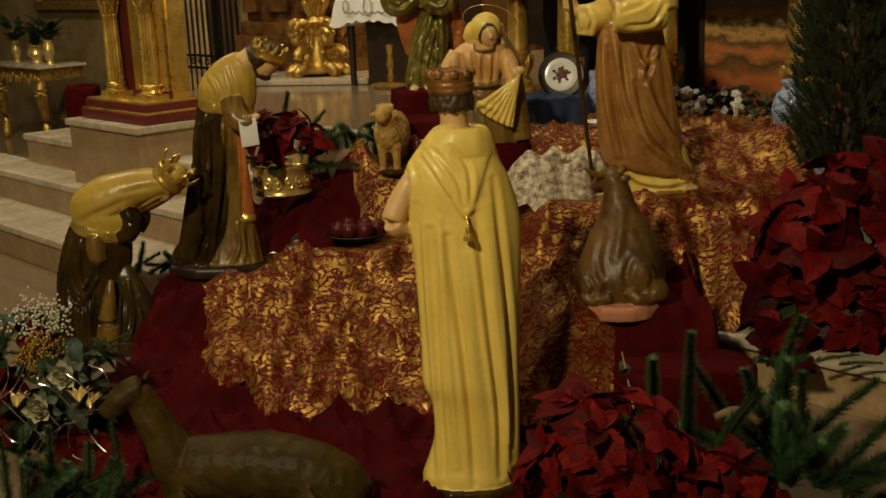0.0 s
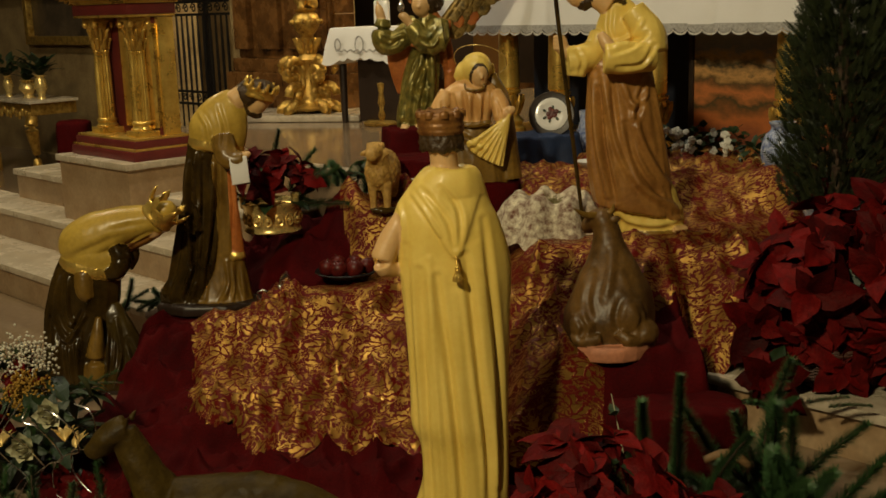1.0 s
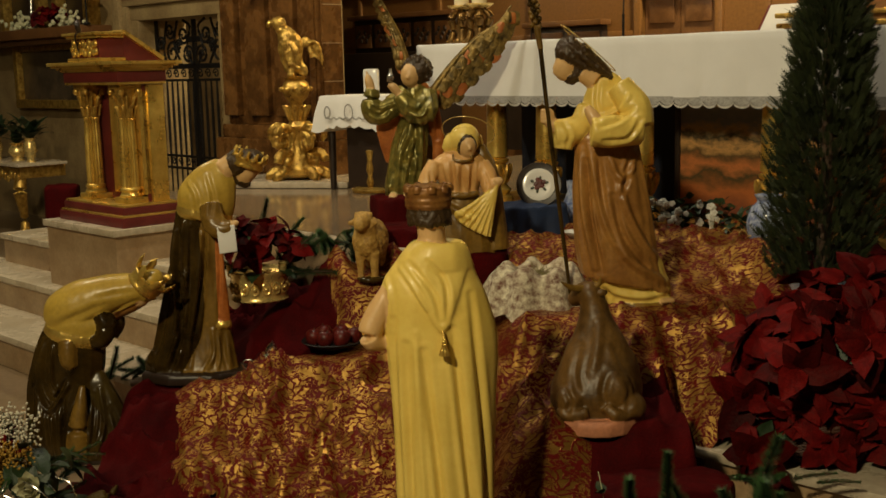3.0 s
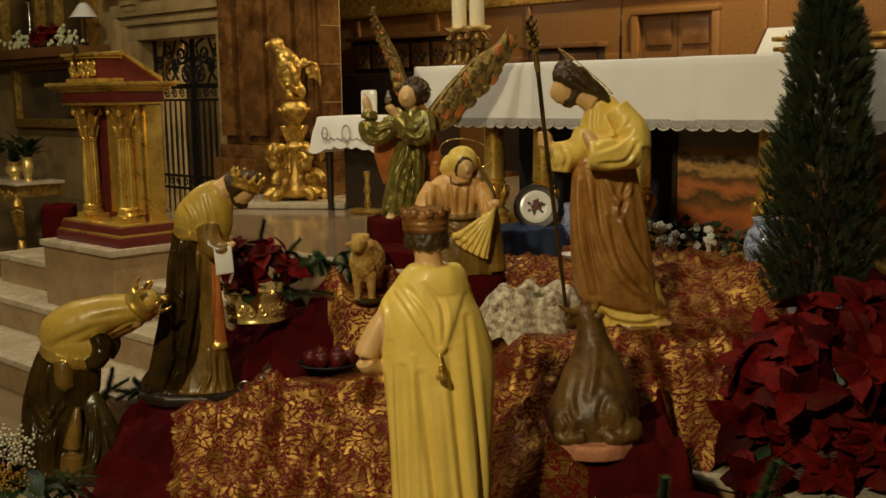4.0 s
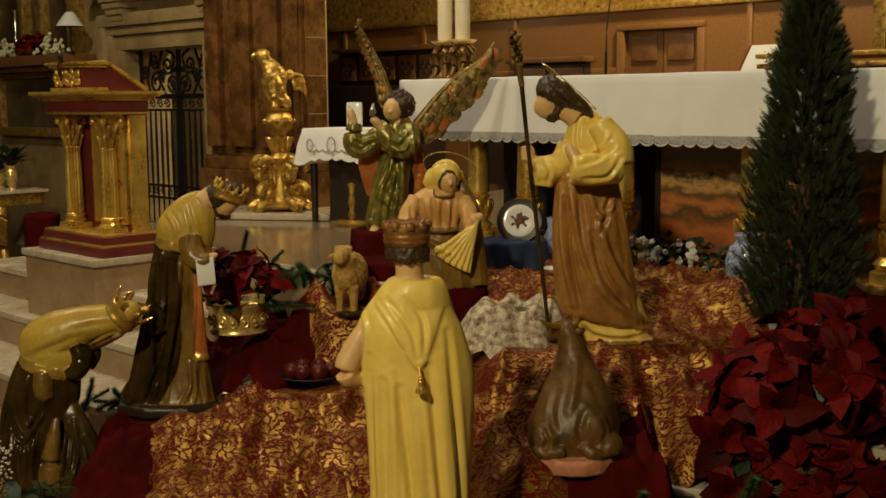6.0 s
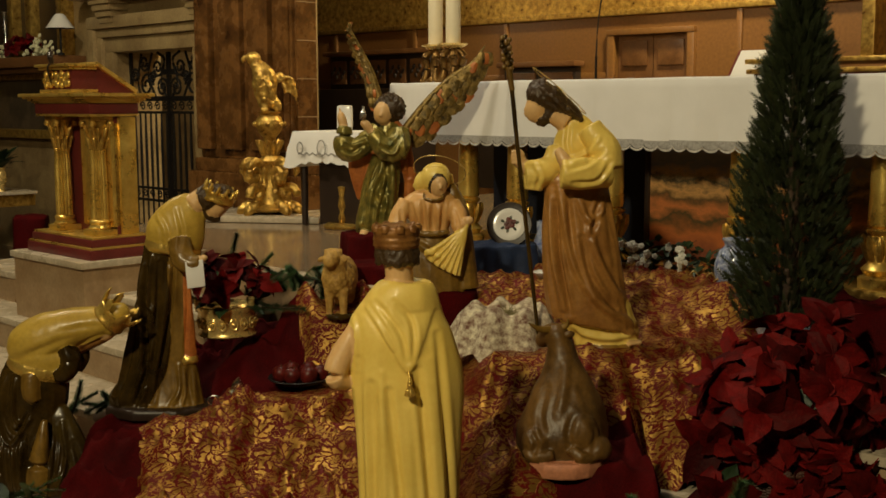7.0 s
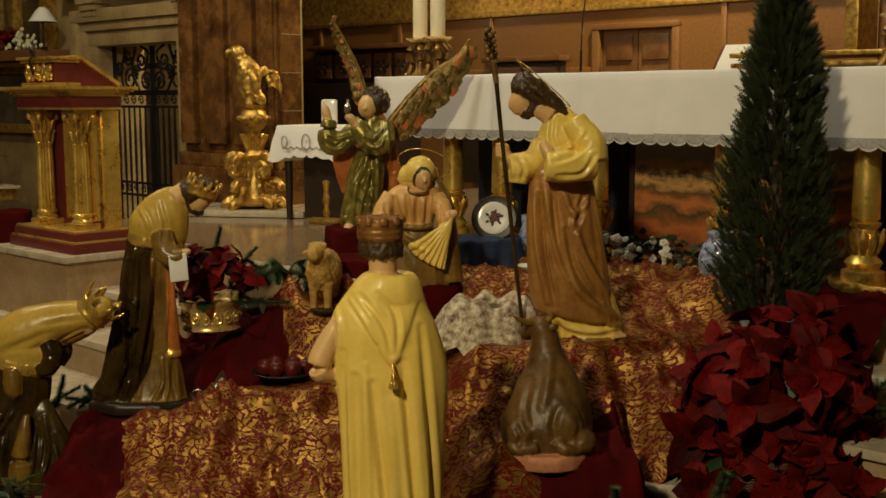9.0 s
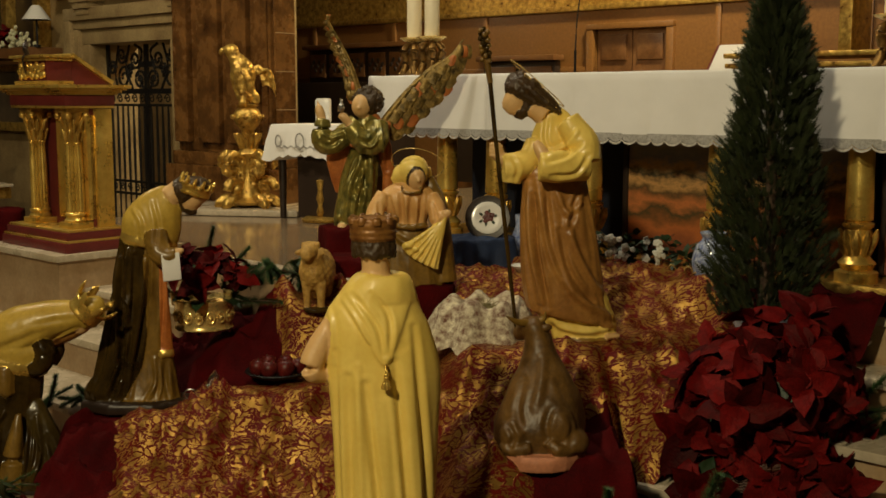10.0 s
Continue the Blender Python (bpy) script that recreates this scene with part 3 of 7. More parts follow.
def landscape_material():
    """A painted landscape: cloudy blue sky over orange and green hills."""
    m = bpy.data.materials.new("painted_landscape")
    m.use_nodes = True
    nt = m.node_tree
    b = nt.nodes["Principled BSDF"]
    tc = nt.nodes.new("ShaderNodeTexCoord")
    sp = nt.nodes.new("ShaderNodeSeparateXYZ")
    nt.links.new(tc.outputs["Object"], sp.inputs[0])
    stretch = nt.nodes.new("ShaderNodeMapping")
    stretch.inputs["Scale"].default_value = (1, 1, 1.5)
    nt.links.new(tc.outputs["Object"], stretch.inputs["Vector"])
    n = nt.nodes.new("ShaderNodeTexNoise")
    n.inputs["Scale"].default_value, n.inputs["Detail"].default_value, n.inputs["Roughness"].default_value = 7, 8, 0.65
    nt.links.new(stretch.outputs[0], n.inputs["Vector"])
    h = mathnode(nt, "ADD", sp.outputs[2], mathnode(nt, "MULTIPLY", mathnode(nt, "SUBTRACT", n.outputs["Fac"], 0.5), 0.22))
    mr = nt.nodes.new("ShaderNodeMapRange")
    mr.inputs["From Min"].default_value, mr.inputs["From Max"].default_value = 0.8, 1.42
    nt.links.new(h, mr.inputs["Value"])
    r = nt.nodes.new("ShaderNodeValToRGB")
    # Ramp colours are brightened to offset the shade under the altar.
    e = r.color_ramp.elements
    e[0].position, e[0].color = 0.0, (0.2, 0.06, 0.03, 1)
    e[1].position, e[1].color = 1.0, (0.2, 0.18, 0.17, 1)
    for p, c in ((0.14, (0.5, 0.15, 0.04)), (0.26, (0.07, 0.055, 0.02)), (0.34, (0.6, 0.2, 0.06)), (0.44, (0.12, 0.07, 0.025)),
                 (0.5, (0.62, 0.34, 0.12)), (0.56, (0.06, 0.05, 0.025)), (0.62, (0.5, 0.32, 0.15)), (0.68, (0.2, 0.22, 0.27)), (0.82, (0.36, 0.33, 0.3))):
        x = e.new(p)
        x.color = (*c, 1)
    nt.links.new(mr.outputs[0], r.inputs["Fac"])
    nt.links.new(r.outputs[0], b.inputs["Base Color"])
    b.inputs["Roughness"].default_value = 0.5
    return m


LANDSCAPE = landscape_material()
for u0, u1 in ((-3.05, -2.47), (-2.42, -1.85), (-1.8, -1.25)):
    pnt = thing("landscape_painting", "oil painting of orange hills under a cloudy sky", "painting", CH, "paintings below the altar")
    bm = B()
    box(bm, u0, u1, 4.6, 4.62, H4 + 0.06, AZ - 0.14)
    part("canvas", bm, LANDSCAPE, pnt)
    for u in (u0, u1):
        bm = B()
        box(bm, u - 0.012, u + 0.012, 4.585, 4.625, H4 + 0.05, AZ - 0.13, 0, 0.004)
        part("frame_side", bm, BLACKWOOD, pnt)

# altar cloth: a sheet over the top with a hanging front, ends and a scalloped lace hem
cloth = thing("altar_cloth", "white linen altar cloth with a scalloped lace hem", "cloth", CH)
bm = B()
rows = []
N = 220
for j, (s, z) in enumerate([(AS1, AZ), (AS0 + 0.012, AZ), (AS0 + 0.003, AZ - 0.004), (AS0, AZ - 0.012)] + [(AS0, AZ - 0.012 - 0.265 * k / 8) for k in range(1, 9)]):
    row = []
    for i in range(N + 1):
        u = AU0 + (AU1 - AU0) * i / N
        w = max(0, (AZ - z)) / 0.28
        wave = w * 0.012 * (math.sin(u * 9.1) + 0.6 * math.sin(u * 21.3 + 1)) + w * 0.006 * noise.noise((u * 3, z * 4, 2))
        row.append((u, s - abs(wave) * 1.0 - 0.002, z + (0.003 * noise.noise((u * 4, s * 4, 1)) if j < 2 else 0)))
    rows.append(row)
quadgrid(bm, rows, 0, closed=False)
rows = []
for k in range(9):
    z = AZ - 0.004 - 0.273 * k / 8
    rows.append([(AU0 - 0.004 - 0.02 * (k / 8) * (1 + math.sin(s * 22)), s, z) for s in np.linspace(AS0, AS1, 30)])
quadgrid(bm, rows, 0, closed=False)
part("sheet", bm, LINEN, cloth)
bm = B()
rows = [[], []]
for i in range(1201):
    u = AU0 + (AU1 - AU0) * i / 1200
    wave = 0.012 * (math.sin(u * 9.1) + 0.6 * math.sin(u * 21.3 + 1))
    sc = abs(math.sin(math.pi * u / 0.075))
    rows[0].append((u, AS0 - abs(wave) - 0.004, AZ - 0.272))
    rows[1].append((u, AS0 - abs(wave) - 0.005, AZ - 0.292 - 0.02 * sc ** 0.6 - 0.003 * math.sin(u * 900)))
quadgrid(bm, rows, 0, closed=False)
part("lace_hem", bm, LACE_DARK, cloth, "grey scalloped lace edging")
bm = B()
rows = [[], []]
for i in range(1201):
    u = AU0 + (AU1 - AU0) * i / 1200
    wave = 0.012 * (math.sin(u * 9.1) + 0.6 * math.sin(u * 21.3 + 1))
    sc = abs(math.sin(math.pi * u / 0.075))
    rows[0].append((u, AS0 - abs(wave) - 0.008, AZ - 0.296 - 0.018 * sc ** 0.6))
    rows[1].append((u, AS0 - abs(wave) - 0.008, AZ - 0.303 - 0.02 * sc ** 0.6))
quadgrid(bm, rows, 0, closed=False)
part("lace_edge", bm, LACE, cloth, "pale lace scallop border")


def candlestick(u, s):
    at = CH @ pose(u, s, AZ)
    st = thing("altar_candlestick", "ornate bronze candlestick on the altar", "candlestick", at, "altar candlesticks")
    bm = B()
    for i in range(4):
        a = math.pi / 2 * i + math.pi / 4
        c, d = math.cos(a), math.sin(a)
        tube(bm, [(0.02 * c, 0.02 * d, 0.18), (0.055 * c, 0.055 * d, 0.14), (0.045 * c, 0.045 * d, 0.08), (0.06 * c, 0.06 * d, 0.02), (0.085 * c, 0.085 * d, 0.005)],
             [0.01, 0.022, 0.018, 0.02, 0.012], 8)
    lathe(bm, [(0.05, 0.0), (0.06, 0.01), (0.03, 0.04), (0.035, 0.1), (0.02, 0.15), (0.03, 0.17), (0.02, 0.18)], 20)
    part("foot", bm, BRONZE, st)
    bm = B()
    lathe(bm, [(0.02, 0.178), (0.05, 0.185), (0.078, 0.2), (0.082, 0.206), (0.07, 0.208), (0.0005, 0.2)], 28, flute=14, depth=0.05)
    part("drip_pan", bm, BRASS, st, "scalloped brass drip pan")
    cd = thing("candle", "tall cream wax candle in a bronze candlestick", "candle", at @ pose(0, 0, 0.201), "altar candles")
    bm = B()
    lathe(bm, [(0.039, 0.0), (0.04, 0.01), (0.04, 0.6), (0.036, 0.607), (0.02, 0.604), (0.0006, 0.603)], 28)
    part("wax", bm, WAX, cd)
    bm = B()
    tube(bm, [(0, 0, 0.6), (0.001, 0, 0.62)], 0.002, 6)
    part("wick", bm, BLACKWOOD, cd)


for u, s in ((-4.38, 4.5), (-4.2, 4.45), (-1.76, 4.5)):
    candlestick(u, s)

# ---- gilded temple-shaped pedestal ----
ped = thing("temple_pedestal", "gilded and maroon temple-shaped lectern with fluted columns", "pedestal", CH @ pose(-5.515, 3.02, H4))
PW, PD = 0.265, 0.118
bm = B()
for k, (g, z0, z1, mi) in enumerate(((0.075, 0.0, 0.05, 0), (0.068, 0.05, 0.062, 1), (0.055, 0.062, 0.1, 0), (0.048, 0.1, 0.112, 1))):
    box(bm, -PW - g, PW + g, -PD - g, PD + g, z0, z1, mi, 0.004)
part("stepped_base", bm, [MAROON, GOLD], ped)
bm = B()
box(bm, -PW + 0.04, PW - 0.01, -PD + 0.13, PD, 0.112, 0.72, 0)
part("core", bm, MAROON, ped, "maroon painted core")
for x0, x1, y0, y1 in ((PW - 0.045, PW + 0.01, PD - 0.085, PD + 0.01), (-PW - 0.01, -PW + 0.05, PD - 0.06, PD + 0.01)):
    bm = B()
    box(bm, x0, x1, y0, y1, 0.112, 0.72, 0, 0.006)
    part("gilded_pier", bm, GOLD, ped)
for x in (-0.02, PW - 0.045):
    bm = B()
    box(bm, x - 0.035, x + 0.035, -PD + 0.11, -PD + 0.16, 0.15, 0.69, 0, 0.004)
    part("pilaster", bm, GOLD, ped)


def temple_column(x, y):
    bm = B()
    box(bm, x - 0.064, x + 0.064, y - 0.064, y + 0.064, 0.112, 0.142, 0, 0.003)
    lathe(bm, [(0.056, 0.142), (0.06, 0.15), (0.052, 0.16), (0.048, 0.168), (0.054, 0.176), (0.054, 0.184), (0.045, 0.192)], 28, (x, y, 0))
    col = part("column", bm, GOLD, ped)
    bm = B()
    lathe(bm, [(0.045, 0.19), (0.045, 0.3), (0.044, 0.42), (0.04, 0.53), (0.041, 0.54), (0.045, 0.546), (0.04, 0.552)], 96, (x, y, 0), flute=16, depth=0.14)
    part("fluted_shaft", bm, GOLD, col)
    bm = B()
    lathe(bm, [(0.038, 0.55), (0.04, 0.6), (0.05, 0.68), (0.056, 0.7)], 24, (x, y, 0))
    for ring, (z, r, h) in enumerate(((0.555, 0.039, 0.055), (0.6, 0.043, 0.06))):
        for i in range(8):
            a = math.pi / 4 * (i + 0.5 * ring)
            c, d = math.cos(a), math.sin(a)
            tube(bm, [(x + r * c, y + r * d, z), (x + (r + 0.006) * c, y + (r + 0.006) * d, z + h * 0.6), (x + (r + 0.016) * c, y + (r + 0.016) * d, z + h),
                      (x + (r + 0.021) * c, y + (r + 0.021) * d, z + h * 0.8)], [0.009, 0.012, 0.008, 0.003], 6)
    for i in range(4):
        a = math.pi / 4 + math.pi / 2 * i
        c, d = math.cos(a), math.sin(a)
        ball(bm, (x + 0.072 * c, y + 0.072 * d, 0.685), 0.019, seg=10)
        tube(bm, [(x + 0.035 * c, y + 0.035 * d, 0.62), (x + 0.058 * c, y + 0.058 * d, 0.67), (x + 0.074 * c, y + 0.074 * d, 0.7)], [0.008, 0.01, 0.012], 6)
    box(bm, x - 0.062, x + 0.062, y - 0.062, y + 0.062, 0.7, 0.722, 0, 0.004)
    part("capital", bm, GOLD_OLD, col, "leafy gilded capital")


for x in (-0.185, 0.19):
    temple_column(x, -PD + 0.07)
for g, z0, z1, gilt in ((0.02, 0.722, 0.735, 1), (0.022, 0.735, 0.79, 0), (0.035, 0.79, 0.8, 1), (0.05, 0.8, 0.812, 1), (0.07, 0.812, 0.822, 1), (0.085, 0.822, 0.84, 1)):
    bm = B()
    box(bm, -PW - g, PW + g, -PD - g, PD + g, z0, z1, 0, 0.003)
    part("moulding" if gilt else "frieze", bm, GOLD if gilt else MAROON, ped, "gilded moulding" if gilt else "maroon painted frieze")
bm = B()
box(bm, -0.17, 0.17, -PD - 0.05, -PD + 0.1, 0.842, 0.86, 1, 0.003)
box(bm, -0.15, 0.15, -PD - 0.035, -PD + 0.1, 0.86, 0.96, 0, 0.003)
box(bm, -0.165, 0.165, -PD - 0.055, -PD + 0.1, 0.96, 0.975, 1, 0.003)
box(bm, -0.18, 0.18, -PD - 0.07, -PD + 0.1, 0.975, 0.99, 1, 0.003)
prism(bm, [(-PD + 0.1, 0.842), (PD + 0.08, 0.842), (-PD + 0.1, 0.98)], -0.15, 0.15, 0, "x")
prism(bm, [(-PD + 0.09, 0.985), (PD + 0.08, 0.842), (PD + 0.09, 0.86), (-PD + 0.1, 1.0)], -0.175, 0.175, 1, "x")
roof = part("roof", bm, [MAROON, GOLD], ped, "maroon sloping roof with gilded mouldings")
bm = B()
for i in range(5):
    x = -0.11 + 0.055 * i
    for k in range(4):
        ball(bm, (x + 0.018 * math.cos(k * 1.6 + i), -PD - 0.04, 0.91 + 0.028 * math.sin(k * 1.6 + i)), (0.016, 0.012, 0.02), seg=8)
part("carved_frieze", bm, GOLD, roof)
bm = B()
tube(bm, [(0.02, -PD - 0.07, 0.99), (0.02, -PD - 0.08, 1.03), (0.0, -PD - 0.06, 1.05)], [0.012, 0.016, 0.01], 8)
tube(bm, [(0.0, -PD - 0.06, 1.0), (-0.01, -PD - 0.08, 0.97), (-0.03, -PD - 0.055, 0.9)], 0.005, 6)
solid("microphone", bm, BLACKWOOD, "small black clip microphone on the gilded pedestal", "microphone", ped.matrix_basis.copy())


WINGPAINT = material("gilded_feather_paint", (0.34, 0.22, 0.055), 0.34, 0.45, 0.4, 26, 0.4, 120, second=(0.05, 0.035, 0.012))


# ---- statues: each one painted plaster figure, without features ----
def carve(bm, creases, u, stretch):
    """Works drapery folds into the front of a figure: each crease is a run of (x, z), a width and a height (below zero: a groove)."""
    co = np.array([v.co[:] for v in bm.verts])
    bm.normal_update()
    nn = np.array([v.normal[:] for v in bm.verts])
    move = np.zeros(len(co))
    for pts, w, d in creases:
        run = np.array(spline([(x * u, z * u * stretch) for x, z in pts], 22))
        best, at = np.full(len(co), 1e9), np.zeros(len(co))
        for k in range(len(run) - 1):
            a, b = run[k], run[k + 1]
            t = np.clip(((co[:, (0, 2)] - a) @ (b - a)) / max(1e-12, (b - a) @ (b - a)), 0, 1)
            dist = np.linalg.norm(co[:, (0, 2)] - a - t[:, None] * (b - a), axis=1)
            near = dist < best
            best, at = np.where(near, dist, best), np.where(near, (k + t) / (len(run) - 1), at)
        q = best / (w * u)
        move += d * u * (np.exp(-q * q) - 0.45 * np.exp(-((q - 1.7) / 0.9) ** 2)) * np.sin(np.pi * np.clip(at, 0.02, 0.98)) ** 0.35
    move *= np.clip(0.25 - nn[:, 1] * 1.3, 0, 1)
    for v, n, m in zip(bm.verts, nn, move):
        v.co += Vector(n) * float(m)
    bmesh.ops.smooth_vert(bm, verts=bm.verts, factor=0.25, use_axis_x=True, use_axis_y=True, use_axis_z=True)


def statue(name, bm, mats, label, x, y, z, unit, rz=0, voxel=0.0045, extra=None, amp=0.006, slant=0.0, tall=2.2, freq=13.0, smooth_rounds=2, stretch=1.0, lean=0.0, creases=()):
    def settle(b):
        bmesh.ops.scale(b, vec=(1, 1, stretch), verts=b.verts)
        for v in b.verts:
            v.co.x += lean * v.co.z
        return scaled(b, unit)
    plain = [i for i, k in enumerate(mats) if k in (FLESH, GOLD, BLACKWOOD, LINEN, PINKBASE, SILVER)]
    bm = sculpted(settle(bm), voxel, smooth_rounds, amp, plain, [i for i, k in enumerate(mats) if k is HAIR], slant, tall, freq, x * 7)
    if creases:
        carve(bm, [([(px + lean * pz, pz) for px, pz in pts], w, d) for pts, w, d in creases], unit, stretch)
    if extra is not None:
        me = bpy.data.meshes.new("extra")
        settle(extra).to_mesh(me)
        extra.free()
        bm.from_mesh(me)
        bpy.data.meshes.remove(me)
    return solid(name, bm, mats, label, "statue", pose(x, y, z, 0, 0, rz), "nativity figures", smooth=60)


def plinth(bm, l, r, k, h, mi, sides=8):
    rows = []
    for g, z in ((1.0, 0), (1.0, h * 0.7), (0.96, h)):
        rows.append([((l + r) / 2 + (r - l) / 2 * g * math.cos(2 * math.pi * (i + 0.5) / sides), (r - l) / 2 * k * g * math.sin(2 * math.pi * (i + 0.5) / sides), z) for i in range(sides)])
    quadgrid(bm, rows, mi)


def crown(bm, c, r, h, mi, points=8, rot=(0, 0, 0), flare=1.15):
    """A gilt crown: a band with rims and leaf points."""
    tmp = B()
    lathe(tmp, [(r, 0), (r * 1.06, h * 0.06), (r, h * 0.14), (r * 1.02, h * 0.4), (r * 1.08, h * 0.46), (r * 1.02, h * 0.52), (r * 0.9, h * 0.5), (r * 0.9, 0)], 24)
    for i in range(points):
        a = 2 * math.pi * i / points
        tube(tmp, [(r * math.cos(a), r * math.sin(a), h * 0.45), (r * flare * math.cos(a), r * flare * math.sin(a), h * 0.8), (r * flare * 1.02 * math.cos(a), r * flare * 1.02 * math.sin(a), h)],
             [r * 0.24, r * 0.2, r * 0.03], 6, flat=0.5)
    m = Matrix.Translation(c) @ Euler([radians(a) for a in rot]).to_matrix().to_4x4()
    bmesh.ops.transform(tmp, matrix=m, verts=tmp.verts)
    me = bpy.data.meshes.new("tmp")
    tmp.to_mesh(me)
    tmp.free()
    n = len(bm.faces)
    bm.from_mesh(me)
    bpy.data.meshes.remove(me)
    bm.faces.ensure_lookup_table()
    for f in bm.faces[n:]:
        f.material_index = mi


def standing_king():
    """The king in the cream hooded cloak, seen from behind."""
    bm = B()
    plinth(bm, -105, 92, 0.75, 18, 3)
    robe(bm, [(12, -97, 84, 0.66, 0), (34, -96, 86, 0.64, 0), (62, -84, 90, 0.6, 0), (105, -72, 92, 0.62, 0), (165, -74, 92, 0.62, 0), (205, -88, 92, 0.62, 0), (265, -88, 94, 0.62, 0), (385, -92, 98, 0.6, 0),
              (455, -98, 102, 0.58, 0), (505, -104, 98, 0.56, 0), (555, -108, 82, 0.55, 0), (585, -98, 68, 0.55, 0), (610, -78, 60, 0.56, 0), (630, -60, 50, 0.62, 0), (640, -30, 24, 0.6, 0)],
         0, 60, 120, ((5, 0.01, 0.4, 0.4, 1.2, 0.1), (2, 0.02, 0.5, 2.0, 1.0, 0.4)))
    # the folded hood: a soft roll round the neck and a pointed flap down the back
    robe(bm, [(600, -82, 62, 0.66, -2), (618, -72, 58, 0.72, -2), (634, -58, 52, 0.78, -1), (644, -44, 42, 0.82, 0), (640, -28, 30, 0.8, 0)], 0, 16, 60, ((3, 0.02, 0, 0.5, 1, 1),))
    zs = (496, 520, 555, 585, 600, 620)
    bl, br = (-103, -105, -108, -98, -86, -70), (99, 94, 82, 68, 62, 54)
    rows = []
    for k in range(21):
        f = k / 20
        h = 628 - f * 126
        l, r = np.interp(h, (502, 511, 566, 612, 628), (-2, -10, -42, -76, -62)), np.interp(h, (502, 511, 556, 618, 628), (8, 14, 34, 56, 50))
        a, b = np.interp(h, zs, bl), np.interp(h, zs, br)
        cx, rx = (a + b) / 2, (b - a) / 2
        row = []
        for i in range(21):
            s = i / 20
            x = l + (r - l) * s
            y = -0.57 * rx * math.sqrt(max(0.02, 1 - ((x - cx) / rx) ** 2)) - 1.5 - 4 * math.sin(math.pi * s) ** 0.5 + 2.2 * (1 - f) * math.sin(2.6 * math.pi * (s + 0.5 * f) + 1.5)
            row.append((x, y, h))
        rows.append(row)
    quadgrid(bm, [r + [(x, y + 14, z) for x, y, z in reversed(r)] for r in rows], 0)
    # arm at the side
    tube(bm, [(-88, -8, 560), (-116, -14, 520), (-128, -20, 488), (-104, -4, 474)], [20, 22, 21, 14], 14, 4)
    # neck, hair, turban crown
    tube(bm, [(-10, 0, 615), (-13, 0, 655), (-14, 0, 678)], [27, 25, 27], 16, 4)
    ball(bm, (-16, 4, 690), (38, 37, 28), 5, 28, lump=0.1, freq=60)
    for i in range(84):
        a = 2.39996 * i
        ball(bm, (-16 + 35 * math.cos(a), 4 + 35 * math.sin(a), 672 + 22 * (i / 84)), 6.0, 5, 6)
    lathe(bm, [(35, 0), (43, 4), (39, 9), (43, 14), (39, 19), (43, 25), (40, 30), (42, 35), (30, 36)], 40, (-17, 4, 698), 6)
    ball(bm, (-17, 4, 728), (35, 35, 10), 6, 20)
    thin = B()
    for i in range(9):
        a = 2 * math.pi * i / 9
        tube(thin, [(-17 + 36 * math.cos(a), 4 + 36 * math.sin(a), 728), (-17 + 38 * math.cos(a), 4 + 38 * math.sin(a), 734), (-17 + 38 * math.cos(a), 4 + 38 * math.sin(a), 738)], [11, 9, 3], 6, 6)
    # tassel on its cord
    tube(thin, [(4, -66, 506), (5, -70, 498), (6, -72, 492)], [2.4, 2, 2.4], 8, 2)
    ball(thin, (6, -73, 489), 4.6, 2, 12)
    lathe(thin, [(2, 14), (5, 12), (5, 9), (4, 8), (7, 3), (10, -5), (9, -7), (1, -6)], 24, (6, -74, 474), 2, flute=12, depth=0.16)
    folds_ = [([(-30, 470), (-22, 380), (-8, 240), (0, 120), (2, 30)], 7, -7), ([(-62, 480), (-60, 300), (-58, 160), (-52, 30)], 7, -6), ([(-84, 520), (-82, 360), (-74, 160), (-76, 40)], 6, -4),
              ([(20, 505), (28, 430), (40, 300), (54, 150), (52, 40)], 7, -8), ([(54, 560), (64, 460), (74, 330), (78, 200), (76, 60)], 6, -5), ([(-44, 500), (-42, 400), (-36, 240), (-30, 60)], 6, 4),
              ([(40, 520), (52, 400), (62, 280), (66, 100)], 8, 4), ([(0, 440), (8, 300), (24, 120), (28, 30)], 9, 3), ([(-52, 612), (-30, 590), (-8, 560), (2, 520)], 5, -4), ([(-20, 616), (6, 590), (14, 560), (10, 520)], 5, -4),
              ([(-70, 604), (-46, 575), (-24, 540)], 4, 3), ([(-98, 590), (-90, 560), (-88, 500)], 5, 3)]
    return statue("king_statue", bm, [CREAMPAINT, OCHREPAINT, GOLD, DARKPAINT, FLESH, HAIR, TURBAN], "painted plaster king in a cream hooded cloak with a gold tassel", -0.035, 2.95, 0.0, 0.00148,
                  voxel=0.0041, amp=0.0022, tall=0.8, freq=12.0, stretch=1.09, extra=thin, creases=folds_)


